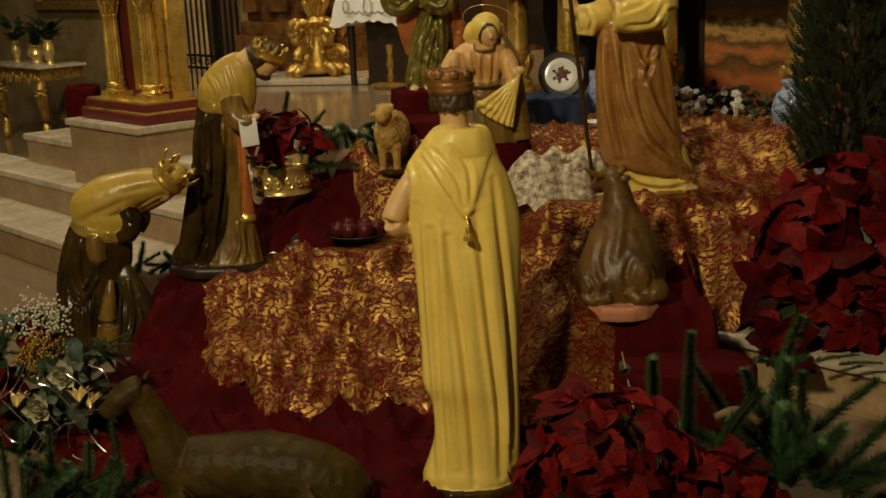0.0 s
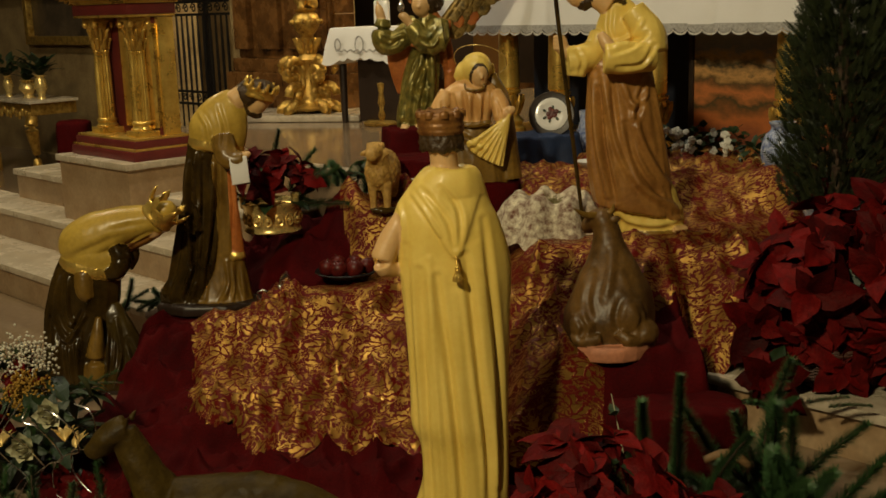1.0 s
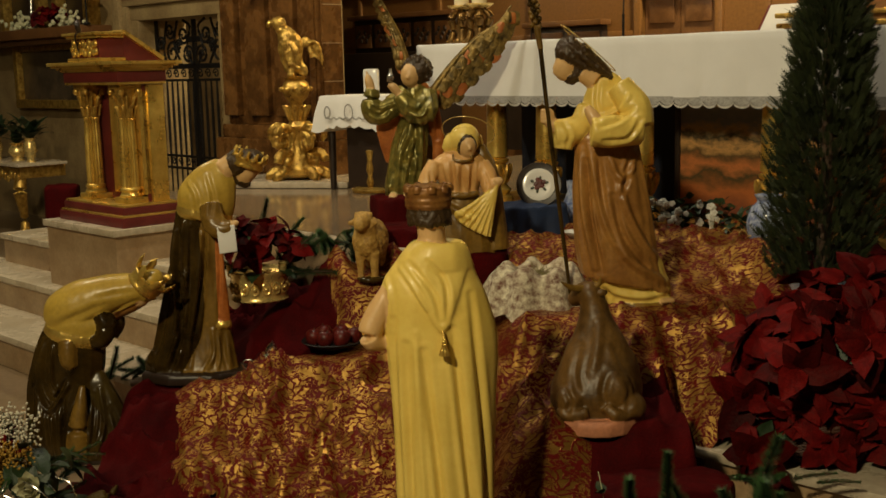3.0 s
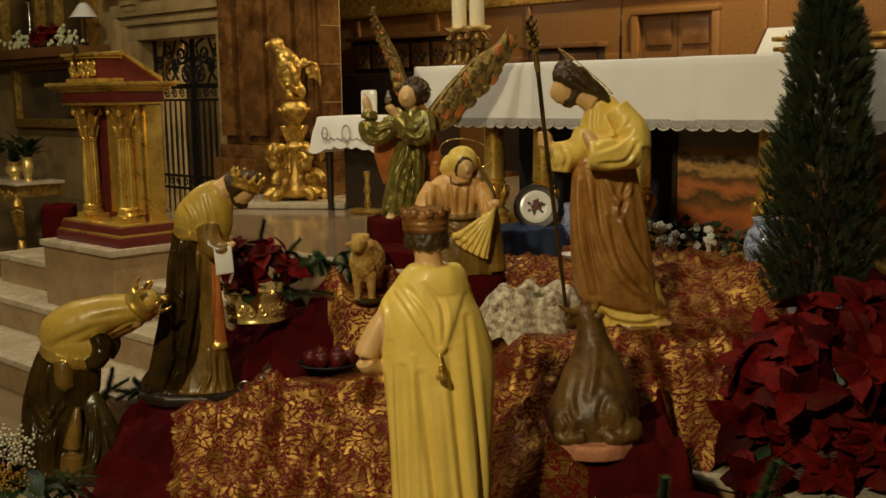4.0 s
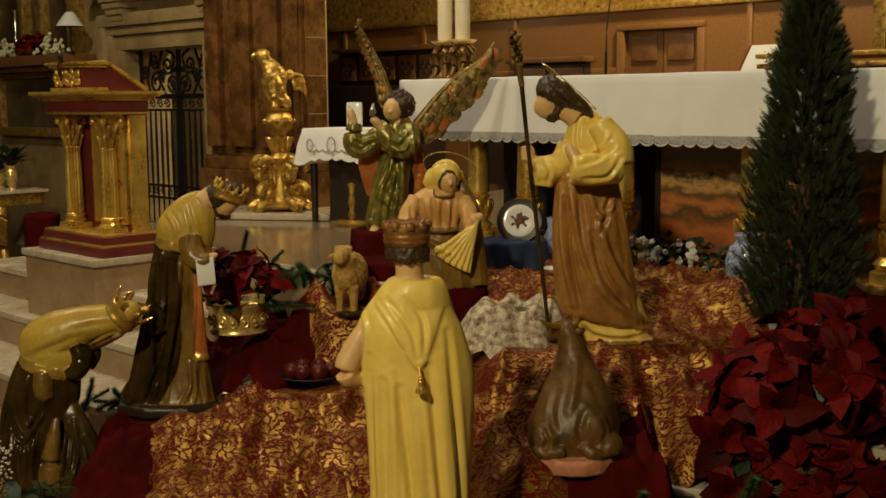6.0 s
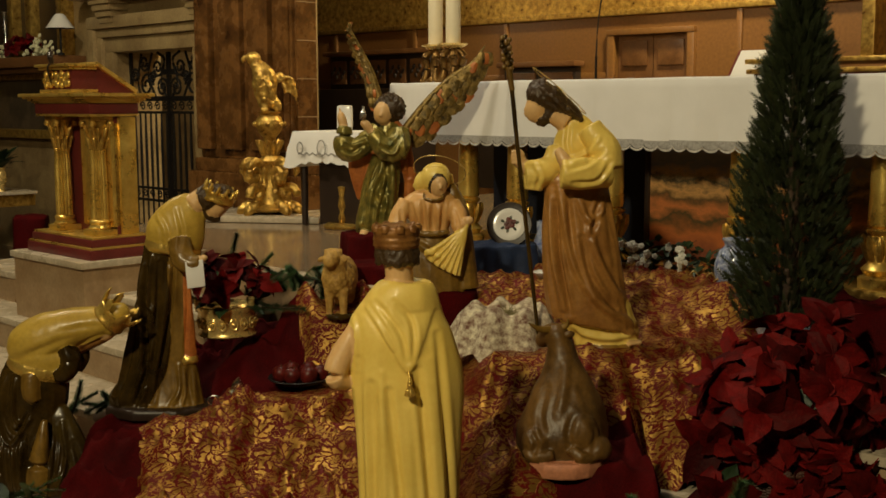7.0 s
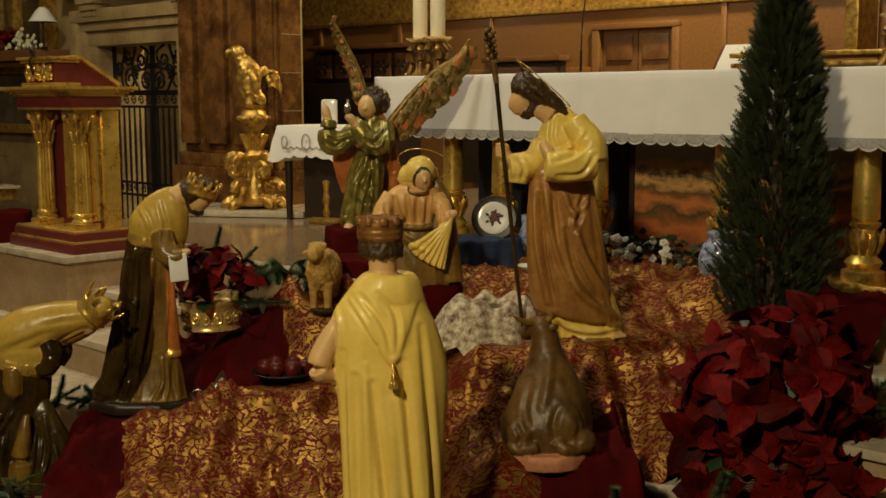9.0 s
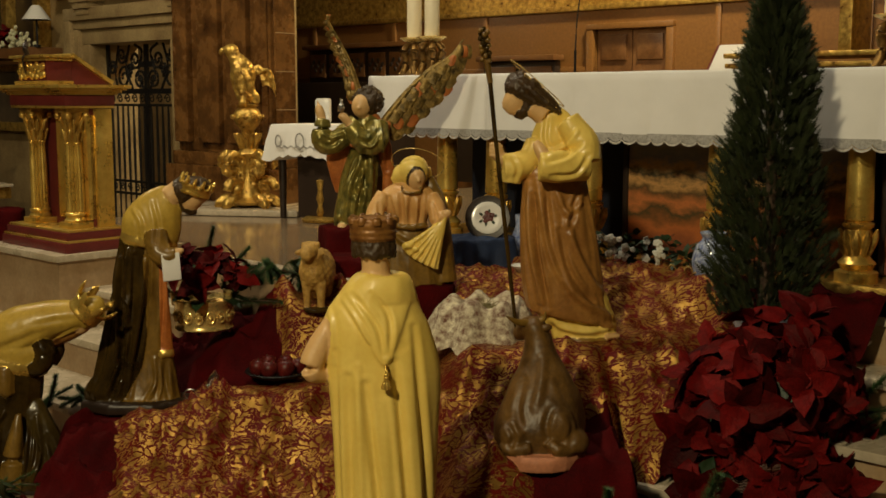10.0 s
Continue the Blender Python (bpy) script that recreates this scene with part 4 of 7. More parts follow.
def joseph():
    bm = B()
    robe(bm, [(-10, -46, 70, 0.62, 0), (4, -46, 70, 0.62, 0), (10, -42, 64, 0.6, 0)], 5, 6, 24)
    robe(bm, [(6, -46, 66, 0.56, 0), (24, -52, 68, 0.56, 0), (46, -72, 62, 0.56, 0), (70, -82, 52, 0.55, 0), (100, -86, 40, 0.5, 0)], 0, 20, 64, ((7, 0.03, 1.0, 0.3, 1, 0.4),))
    robe(bm, [(42, -92, 66, 0.6, 0), (60, -97, 60, 0.62, 0), (98, -102, 45, 0.64, 0), (148, -104, 36, 0.64, 0), (198, -104, 28, 0.62, 0), (248, -101, 18, 0.6, 0), (285, -100, 13, 0.58, 0), (305, -92, 10, 0.5, 0)],
         1, 44, 96, ((5, 0.02, 1.6, 0.2, 1.2, 0.5), (9, 0.012, 2.0, 1.0, 1.1, 0.5)), lean=-0.2)
    robe(bm, [(270, -84, 10, 0.56, 0), (300, -82, 10, 0.6, 0), (345, -86, 4, 0.6, 0), (375, -80, -6, 0.58, 0), (396, -66, -18, 0.56, 0), (408, -56, -30, 0.5, 0)], 0, 24, 72, ((4, 0.02, 2.0, 0.6, 1, 0.5),))
    # near arm: upper sleeve, level forearm with a wide cuff, hand on the breast
    tube(bm, [(-26, -26, 388), (-2, -36, 350), (2, -42, 318)], [21, 27, 28], 18, 0)
    tube(bm, [(0, -42, 314), (-30, -54, 310), (-60, -60, 310), (-78, -60, 311)], [28, 27, 26, 25], 18, 0)
    tube(bm, [(-66, -58, 322), (-76, -56, 338), (-84, -52, 352)], [13, 11, 7], 12, 3)
    # far arm to the staff
    tube(bm, [(-76, 0, 350), (-88, -6, 322), (-112, -12, 308), (-136, -14, 306)], [18, 20, 24, 24], 18, 0)
    tube(bm, [(-120, -14, 300), (-122, -14, 280)], [20, 17], 14, 0)
    tube(bm, [(-132, -14, 316), (-146, -14, 330)], [11, 12], 12, 3)
    ball(bm, (-147, -14, 337), (13, 12, 14), 3)
    for i in range(4):
        ball(bm, (-153, -20, 327 + 6.5 * i), (8, 6, 3.6), 3, 8)
    # head in profile without features, long hair, beard
    tube(bm, [(-62, 0, 396), (-84, 0, 412)], [20, 19], 14, 3)
    ball(bm, (-112, 0, 424), (20, 19, 30), 3, 20, (0, 20, 0))
    tube(bm, [(-127, 0, 428), (-131, 0, 412), (-124, 0, 405)], [5, 6, 4], 8, 3)
    ball(bm, (-102, 0, 440), (30, 25, 25), 4, 24, (0, 24, 0), lump=0.06, freq=30)
    tube(bm, [(-128, 0, 446), (-118, 0, 456), (-98, 0, 460)], [5, 11, 14], 12, 4)
    tube(bm, [(-96, 0, 440), (-76, 0, 424), (-52, 0, 410), (-34, 0, 402)], [25, 22, 16, 6], 16, 4)
    for i in range(9):
        a = -1.2 + 0.3 * i
        tube(bm, [(-112, 22 * math.sin(a), 458), (-84, 27 * math.sin(a) - 1, 434), (-58, 22 * math.sin(a), 414), (-36, 14 * math.sin(a), 402 + 4 * math.cos(3 * a))], [4, 6, 6, 3], 8, 4)
    tube(bm, [(-92, 0, 430), (-96, 0, 408), (-103, 0, 394)], [15, 15, 8], 14, 4)
    ball(bm, (-104, 0, 401), (13, 14, 13), 4, 12, lump=0.1, freq=30)
    # halo ring seen edge on, and the staff
    ring = [(-74 + 46 * math.cos(a), 40 * math.sin(a) + 6, 450 - 40 * math.cos(a)) for a in np.linspace(0, 2 * math.pi, 33)]
    thin = B()
    tube(thin, ring, 0.9, 6, 7, n=65)
    tube(thin, [(-168, -14, 535), (-157, -16, 448), (-148, -24, 348), (-130, -26, 178), (-112, -28, 10)], [4, 4, 3.8, 3.6, 3.2], 8, 8)
    tube(thin, [(-163, -14, 490), (-157, -16, 450)], [6, 4.8], 8, 5)
    for i in range(22):
        h = 484 + 2.7 * i
        ball(thin, (-163 - (h - 484) * 0.1 + 7 * math.sin(i * 2.4), -14 + 7 * math.cos(i * 2.4), h), (4.2, 4, 5), 5 if i % 3 else 8, 8, (0, 40 * math.sin(i), 0))
    for i in range(5):
        ball(bm, (46 + 5 * i, -30 + 2 * i, 12), (4, 9, 5), 3, 8)
    cr = [([(-92, 280), (-88, 180), (-72, 74)], 5, 6), ([(-78, 280), (-50, 150), (-8, 84), (56, 44)], 6, 7), ([(-46, 268), (-26, 228), (-4, 246)], 5, 5), ([(-62, 270), (-56, 180), (-28, 100)], 5, -6),
          ([(-6, 268), (-16, 228), (-24, 200)], 5, -5), ([(-84, 260), (-78, 160), (-58, 66)], 4, -6), ([(-30, 230), (-14, 170), (18, 110), (58, 66)], 6, 6), ([(-40, 200), (-22, 130), (20, 76)], 5, -6),
          ([(14, 270), (22, 190), (40, 90)], 6, 4), ([(-50, 40), (-30, 28), (10, 22), (58, 28)], 6, 5), ([(-70, 60), (-56, 30), (-48, 8)], 5, 5), ([(-8, 350), (-34, 330), (-66, 320)], 4, -4),
          ([(4, 330), (-20, 300), (-60, 296)], 4, -4), ([(-14, 370), (-30, 345), (-60, 332)], 4, 3), ([(-120, 324), (-112, 306), (-116, 286)], 4, -3), ([(-60, 390), (-64, 360), (-58, 340)], 4, -3)]
    return statue("saint_statue", bm, [CREAMPAINT, BROWNPAINT, GOLD, FLESH, HAIR, OCHREPAINT, MAROONBROWN, BRASS, DARKPAINT],
                  "painted plaster bearded saint in cream and brown robes with a staff", 0.676, 4.15, 0.595, 0.00212, extra=thin, amp=0.004, slant=-0.6, creases=cr, lean=-0.009, voxel=0.0047)


def mary():
    bm = B()
    robe(bm, [(-10, -66, 56, 0.75, 0), (50, -60, 46, 0.72, 0), (96, -50, 30, 0.6, 0)], 2, 18, 64, ((6, 0.04, 1, 0.2, 1, 0.4),))
    robe(bm, [(86, -52, 30, 0.6, 0), (100, -42, 22, 0.56, 0), (112, -42, 22, 0.56, 0), (136, -58, 34, 0.54, 0), (152, -62, 36, 0.5, 0), (164, -54, 28, 0.48, 0), (174, -36, 12, 0.46, 0), (180, -24, 6, 0.5, 0)],
         0, 26, 64, ((7, 0.02, 1.0, 0.4, 1, 0.4),))
    tube(bm, [(-44, -26, 104), (-10, -32, 100), (20, -28, 104)], [4, 5, 4], 8, 2)
    tube(bm, [(-54, -4, 156), (-68, -12, 128), (-72, -24, 102), (-50, -36, 88)], [14, 16, 15, 10], 14, 0)
    tube(bm, [(26, -4, 152), (38, -16, 128), (40, -26, 112), (50, -34, 120)], [14, 16, 14, 9], 14, 0)
    ball(bm, (54, -36, 124), (10, 8, 8), 3, 10)
    # olive mantle behind the arm
    tube(bm, [(18, 10, 186), (30, 8, 164), (44, 6, 130), (46, 4, 60), (48, 2, 0)], [10, 13, 14, 22, 28], 14, 2)
    # swaddling cloth fanning from the hand
    rows = []
    for k in range(15):
        f = k / 14
        row = []
        for i in range(31):
            s = i / 30
            ex, ez = -24 + 64 * s, 70 - 44 * s ** 0.6
            row.append((56 + (ex - 56) * f, -38 - 8 * f - 4.5 * f * math.sin(6 * 2 * math.pi * s) - 3 * math.sin(math.pi * s), 124 + (ez - 124) * f - 16 * f * (1 - f) * (1 - s)))
        rows.append(row)
    quadgrid(bm, [r + [(x, y + 9, z) for x, y, z in reversed(r)] for r in rows], 1)
    # head bowed to one side, dark hair line, veil, halo
    tube(bm, [(-12, 0, 172), (-6, -4, 184)], [12, 11], 12, 3)
    ball(bm, (-3, -4, 196), (27, 23, 27), 1, 24, (10, 10, 0))
    tube(bm, [(-20, 0, 200), (-30, 0, 186), (-40, 2, 178)], [14, 13, 5], 12, 1)
    tube(bm, [(18, 4, 200), (24, 6, 186)], [10, 7], 10, 1)
    ball(bm, (0, -16, 187), (17.5, 13, 22), 4, 18, (14, 0, 0))
    ball(bm, (2, -19, 183), (15, 13, 20), 3, 18, (16, 0, 0))
    tube(bm, [(5, -32, 186), (6, -34, 178)], [2.5, 3.2], 8, 3)
    tube(bm, [(-24, -22, 172), (-22, -27, 162), (-6, -30, 159), (8, -26, 162), (8, -20, 172)], 2.6, 8, 2)
    thin = B()
    ring = [(4 + 46 * math.cos(a), 10 - 30 * math.sin(a), 208 + 27 * math.sin(a) - 7 * math.cos(a)) for a in np.linspace(0, 2 * math.pi, 41)]
    tube(thin, ring, 0.9, 6, 5, n=81)
    cr = [([(-46, 150), (-40, 125), (-36, 106)], 4, -4), ([(-26, 156), (-24, 130), (-22, 106)], 3.5, -3.5), ([(-6, 156), (-8, 130), (-6, 106)], 3.5, -3.5), ([(12, 154), (10, 130), (8, 106)], 3.5, -3.5),
          ([(-16, 150), (-16, 128), (-15, 106)], 3, 3), ([(4, 150), (2, 130), (2, 108)], 3, 3), ([(-64, 140), (-62, 118), (-70, 104)], 3, -3), ([(-46, 92), (-20, 74), (10, 60)], 5, 4), ([(30, 140), (36, 122), (34, 108)], 3, -3)]
    return statue("mother_statue", bm, [PEACHPAINT, CREAMPAINT, OCHREPAINT, FLESH, HAIR, BRASS, DARKPAINT],
                  "painted plaster seated mother in a peach dress and cream veil", 0.065, 4.62, 0.745, 0.00233, extra=thin, amp=0.002, freq=18.0, voxel=0.0041, creases=cr, lean=0.011)


def angel():
    bm = B()
    robe(bm, [(-4, -31, 26, 0.7, 0), (18, -32, 36, 0.7, 0), (56, -25, 42, 0.66, 0), (96, -15, 46, 0.62, 0), (126, -5, 45, 0.6, 0), (140, 0, 42, 0.58, 0)], 0, 30, 72,
         ((6, 0.03, 1.5, 0.2, 1.1, 0.4), (10, 0.015, 0.8, 1.0, 1, 0.3)), drop=1.5)
    robe(bm, [(134, 0, 43, 0.6, 0), (150, -2, 46, 0.6, 0), (172, 4, 50, 0.56, 0), (186, 10, 46, 0.54, 0), (194, 16, 34, 0.5, 0)], 0, 18, 56, ((5, 0.03, 1, 0.4, 1, 0.6),))
    tube(bm, [(-2, -20, 140), (20, -27, 136), (43, -20, 140)], [3.4, 3.4, 3.4], 8, 1)
    # arms: one hand raised, the other holding a flask
    tube(bm, [(8, -8, 178), (-22, -18, 150), (-46, -20, 142), (-52, -22, 160), (-50, -22, 184)], [17, 19, 19, 18, 12], 16, 0)
    tube(bm, [(-52, -22, 184), (-56, -22, 198), (-58, -22, 208)], [8, 8, 5], 10, 3)
    tube(bm, [(-57, -22, 204), (-60, -22, 216)], [3, 2], 8, 3)
    tube(bm, [(44, -8, 176), (40, -26, 146), (18, -34, 148), (-4, -38, 174)], [18, 22, 19, 11], 16, 0)
    tube(bm, [(-4, -38, 176), (-14, -40, 188), (-22, -40, 192)], [7, 8, 5], 10, 3)
    # orange mantle
    robe(bm, [(54, -30, -10, 0.5, 12), (80, -38, -6, 0.4, 12), (112, -46, 0, 0.4, 12), (134, -44, 4, 0.4, 10), (156, -30, 10, 0.4, 8)], 1, 18, 40, ((5, 0.05, 1, 0, 1, 0.5),))
    robe(bm, [(40, 52, 66, 0.6, 8), (90, 52, 74, 0.6, 8), (116, 44, 70, 0.6, 4), (150, 38, 64, 0.6, 0), (176, 26, 56, 0.6, 0), (192, 18, 44, 0.5, 0)], 1, 18, 40, ((4, 0.05, 1, 0, 1, 0.5),))
    tube(bm, [(20, 0, 190), (18, -4, 200)], [11, 11], 12, 3)
    ball(bm, (26, 2, 214), (25, 23, 25), 4, 20, lump=0.2, freq=30)
    ball(bm, (15, -10, 206), (17, 15, 20), 3, 18, (14, 0, 0))
    ball(bm, (11, -25, 203), (3.4, 3, 3.4), 3, 8)
    for i in range(70):
        e = -0.6 + 1.6 * (i + 0.5) / 70
        a = i * 2.4
        c = math.sqrt(max(0, 1 - min(1, e * e)))
        if math.sin(a) * c > -0.45 or e > 0.55 or math.cos(a) * c > 0.72:
            ball(bm, (26 + 25 * math.cos(a) * c, 2 + 23 * math.sin(a) * c, 214 + 25 * e), 4.8, 4, 6)
    for x in (-16, 10):
        ball(bm, (x, -22, -2), (9, 17, 6), 3, 12)
    # wings of separate overlapping feathers
    thin = B()

    def wing(lead, trail, y, count, w, covers):
        L, T = spline(lead, count), spline(trail, count)
        tube(thin, [(x, y - 4, z) for x, z in lead], [7, 6, 5, 3.5, 1.5], 10, 2, n=24)
        for layer, (k, mi) in enumerate(((1.0, 2), (0.7, 2), (0.42, 2))):
            for i in range(count):
                (ax, az), (bx, bz) = L[max(0, i - count // 6)], T[i]
                k2 = k * (1 + 0.07 * math.sin(2.3 * i + layer))
                ex, ez = ax + (bx - ax) * k2, az + (bz - az) * k2
                mx, mz = (ax + ex) / 2 + (ez - az) * 0.07, (az + ez) / 2 - (ex - ax) * 0.07
                yy = y - 3.2 * layer - 1.4 * (i % 2) - 0.05 * i
                tube(thin, [(ax, yy, az), (mx, yy - 1.2, mz), (ex * 0.82 + mx * 0.18, yy - 0.8, ez * 0.82 + mz * 0.18), (ex, yy, ez)], [0.7, 1.1, 1.0, 0.3], 8, mi if (i + 2 * layer) % 7 else covers, n=9, flat=w * (1.0 + 0.25 * (k > 0.9)))
    wing([(52, 178), (90, 226), (130, 266), (168, 292), (190, 322)], [(62, 160), (92, 156), (132, 196), (168, 232), (206, 300)], 8, 20, 9.0, 1)
    wing([(10, 226), (-6, 274), (-26, 314), (-42, 344), (-47, 362)], [(-8, 214), (-16, 246), (-24, 278), (-40, 316), (-48, 356)], 8, 15, 7.0, 1)
    tube(thin, [(-19, -42, 196), (-18, -42, 206), (-18, -42, 212), (-18, -42, 219)], [5, 6, 3, 2.6], 10, 5)
    cr = [([(10, 130), (-6, 90), (-20, 40), (-24, 6)], 4, 5), ([(24, 130), (22, 80), (12, 30), (8, 2)], 4, -6), ([(34, 130), (34, 80), (30, 20)], 4, 4), ([(4, 124), (-14, 70), (-22, 20)], 3.5, -5),
          ([(16, 132), (10, 100), (-4, 60), (-8, 10)], 4, 5), ([(14, 96), (2, 70), (16, 44)], 4, -5), ([(28, 110), (18, 80), (24, 46)], 4, 4), ([(-20, 150), (-36, 140), (-52, 146)], 3.5, -4), ([(-14, 158), (-34, 152), (-50, 160)], 3, 4),
          ([(44, 164), (30, 146), (14, 152)], 3.5, -4), ([(46, 150), (34, 138), (20, 142)], 3, 4), ([(58, 170), (60, 130), (62, 96)], 4, -4), ([(48, 180), (52, 140), (54, 110)], 3, 4)]
    return statue("angel_statue", bm, [GREENPAINT, ORANGEPAINT, WINGPAINT, FLESH, HAIR, SILVER, DARKPAINT], "painted carved angel in a gilded green robe with raised wings", -0.235, 5.6, 0.875, 0.00282,
                  amp=0.004, voxel=0.0047, freq=18.0, extra=thin, creases=cr, lean=0.0185)


def bowing_king():
    bm = B()
    plinth(bm, -104, 96, 0.6, 18, 1)
    # under-robe, then the dark mantle thrown over it
    robe(bm, [(14, -60, 72, 0.6, -2), (30, -40, 70, 0.6, -2), (70, -20, 62, 0.56, -2), (110, -10, 56, 0.54, -2), (200, -14, 46, 0.54, 0), (280, -20, 42, 0.54, 0)], 2, 30, 72, ((5, 0.03, 0.5, 0.6, 1, 0.4),))
    robe(bm, [(16, -92, 10, 0.7, -2), (34, -95, 6, 0.7, -3), (70, -74, 14, 0.74, -4), (120, -64, 20, 0.74, -4), (170, -52, 18, 0.76, -4), (220, -46, 14, 0.78, -3), (262, -40, 14, 0.76, -2), (300, -36, 30, 0.6, 0)],
         0, 44, 96, ((5, 0.025, 1.2, 0.3, 1.1, 0.5), (11, 0.012, -0.8, 1.0, 1.2, 0.3)))
    robe(bm, [(94, 26, 60, 0.62, -8), (102, 27, 60, 0.62, -8), (170, 30, 53, 0.6, -8), (240, 30, 45, 0.6, -8), (280, 28, 42, 0.6, -8)], 3, 18, 40, ((3, 0.05, 0.5, 0.6, 1, 0.4),))
    robe(bm, [(92, 24, 62, 0.64, -8), (98, 24, 62, 0.66, -8), (104, 25, 60, 0.64, -8)], 5, 6, 40, ((16, 0.02, 0, 0, 1, 1),))
    # cape with a gold fringe, rounded over the bent back
    robe(bm, [(290, -30, 58, 0.6, 0), (304, -33, 64, 0.62, 0), (325, -31, 68, 0.62, 0), (350, -15, 68, 0.6, 0), (368, 2, 64, 0.56, 0), (380, 22, 60, 0.5, 0), (386, 34, 54, 0.4, 0)],
         4, 30, 72, ((5, 0.012, 1, 0.4, 1, 0.5),), lean=-0.2)
    robe(bm, [(284, -33, 58, 0.62, 0), (291, -35, 62, 0.64, 0), (300, -34, 62, 0.63, 0)], 5, 8, 96, ((30, 0.018, 0, 0, 1, 1),), lean=-0.2)
    # sleeves and hands on the book
    tube(bm, [(30, -26, 310), (36, -40, 285), (52, -48, 272), (70, -48, 276)], [18, 20, 18, 13], 14, 2)
    ball(bm, (72, -48, 280), (12, 9, 7), 6, 10, (0, -20, 0))
    thin = B()
    box(thin, -15, 15, -5, 5, -23, 23, 7, 1.6, m=pose(64, -60, 256, -10, -6, 12))
    # head bowed forward, hair and short beard, crown
    tube(bm, [(48, 0, 368), (66, 0, 382)], [20, 19], 14, 6)
    ball(bm, (88, 0, 366), (19, 19, 24), 6, 18, (0, 36, 0))
    tube(bm, [(104, 0, 370), (108, 0, 360)], [4, 4], 8, 6)
    ball(bm, (76, 0, 380), (27, 25, 24), 8, 20, (0, 24, 0), lump=0.1, freq=30)
    tube(bm, [(60, 0, 378), (56, 0, 366), (58, -4, 358)], [18, 16, 10], 12, 8)
    tube(bm, [(72, 0, 362), (82, 0, 348), (94, 0, 346)], [11, 11, 7], 12, 8)
    crown(bm, (87, 0, 374), 29, 32, 5, 12, (0, 22, 0), flare=1.0)
    lathe(bm, [(22, 0), (25, 6), (18, 16), (4, 20)], 24, (92, 0, 384), 8)
    cr = [([(-34, 282), (-37, 220), (-31, 120), (-34, 90)], 3.5, 6), ([(-19, 282), (-24, 210), (-14, 186)], 3.5, 5), ([(-44, 200), (-64, 90), (-84, 34)], 4, 6), ([(11, 260), (2, 160), (-14, 30)], 4, 6), ([(-26, 260), (-30, 190), (-22, 110), (-24, 60)], 4, -6),
          ([(-6, 270), (-8, 180), (-30, 60), (-40, 26)], 4, -6), ([(-50, 190), (-66, 100), (-80, 40)], 3, -5), ([(18, 270), (14, 180), (2, 90)], 3, -5), ([(-10, 200), (-18, 110), (-50, 30)], 4, 5), ([(30, 90), (34, 50), (20, 20)], 4, 4),
          ([(48, 90), (50, 50), (56, 22)], 4, -4), ([(38, 84), (42, 50), (40, 22)], 3, 4), ([(40, 240), (42, 180), (40, 110)], 3, -3), ([(-10, 350), (4, 330), (8, 300)], 4, 2.5), ([(24, 362), (34, 330), (36, 298)], 4, -2.5)]
    return statue("king_statue", bm, [DARKPAINT, BLACKWOOD, OCHREPAINT, ORANGEPAINT, CAPEPAINT, GOLD, FLESH, LINEN, HAIR],
                  "painted plaster bowing king in a cream cape and dark brown robe", -1.05, 4.5, 0.255, 0.00231, extra=thin, amp=0.003, creases=cr, lean=0.043, voxel=0.0047)


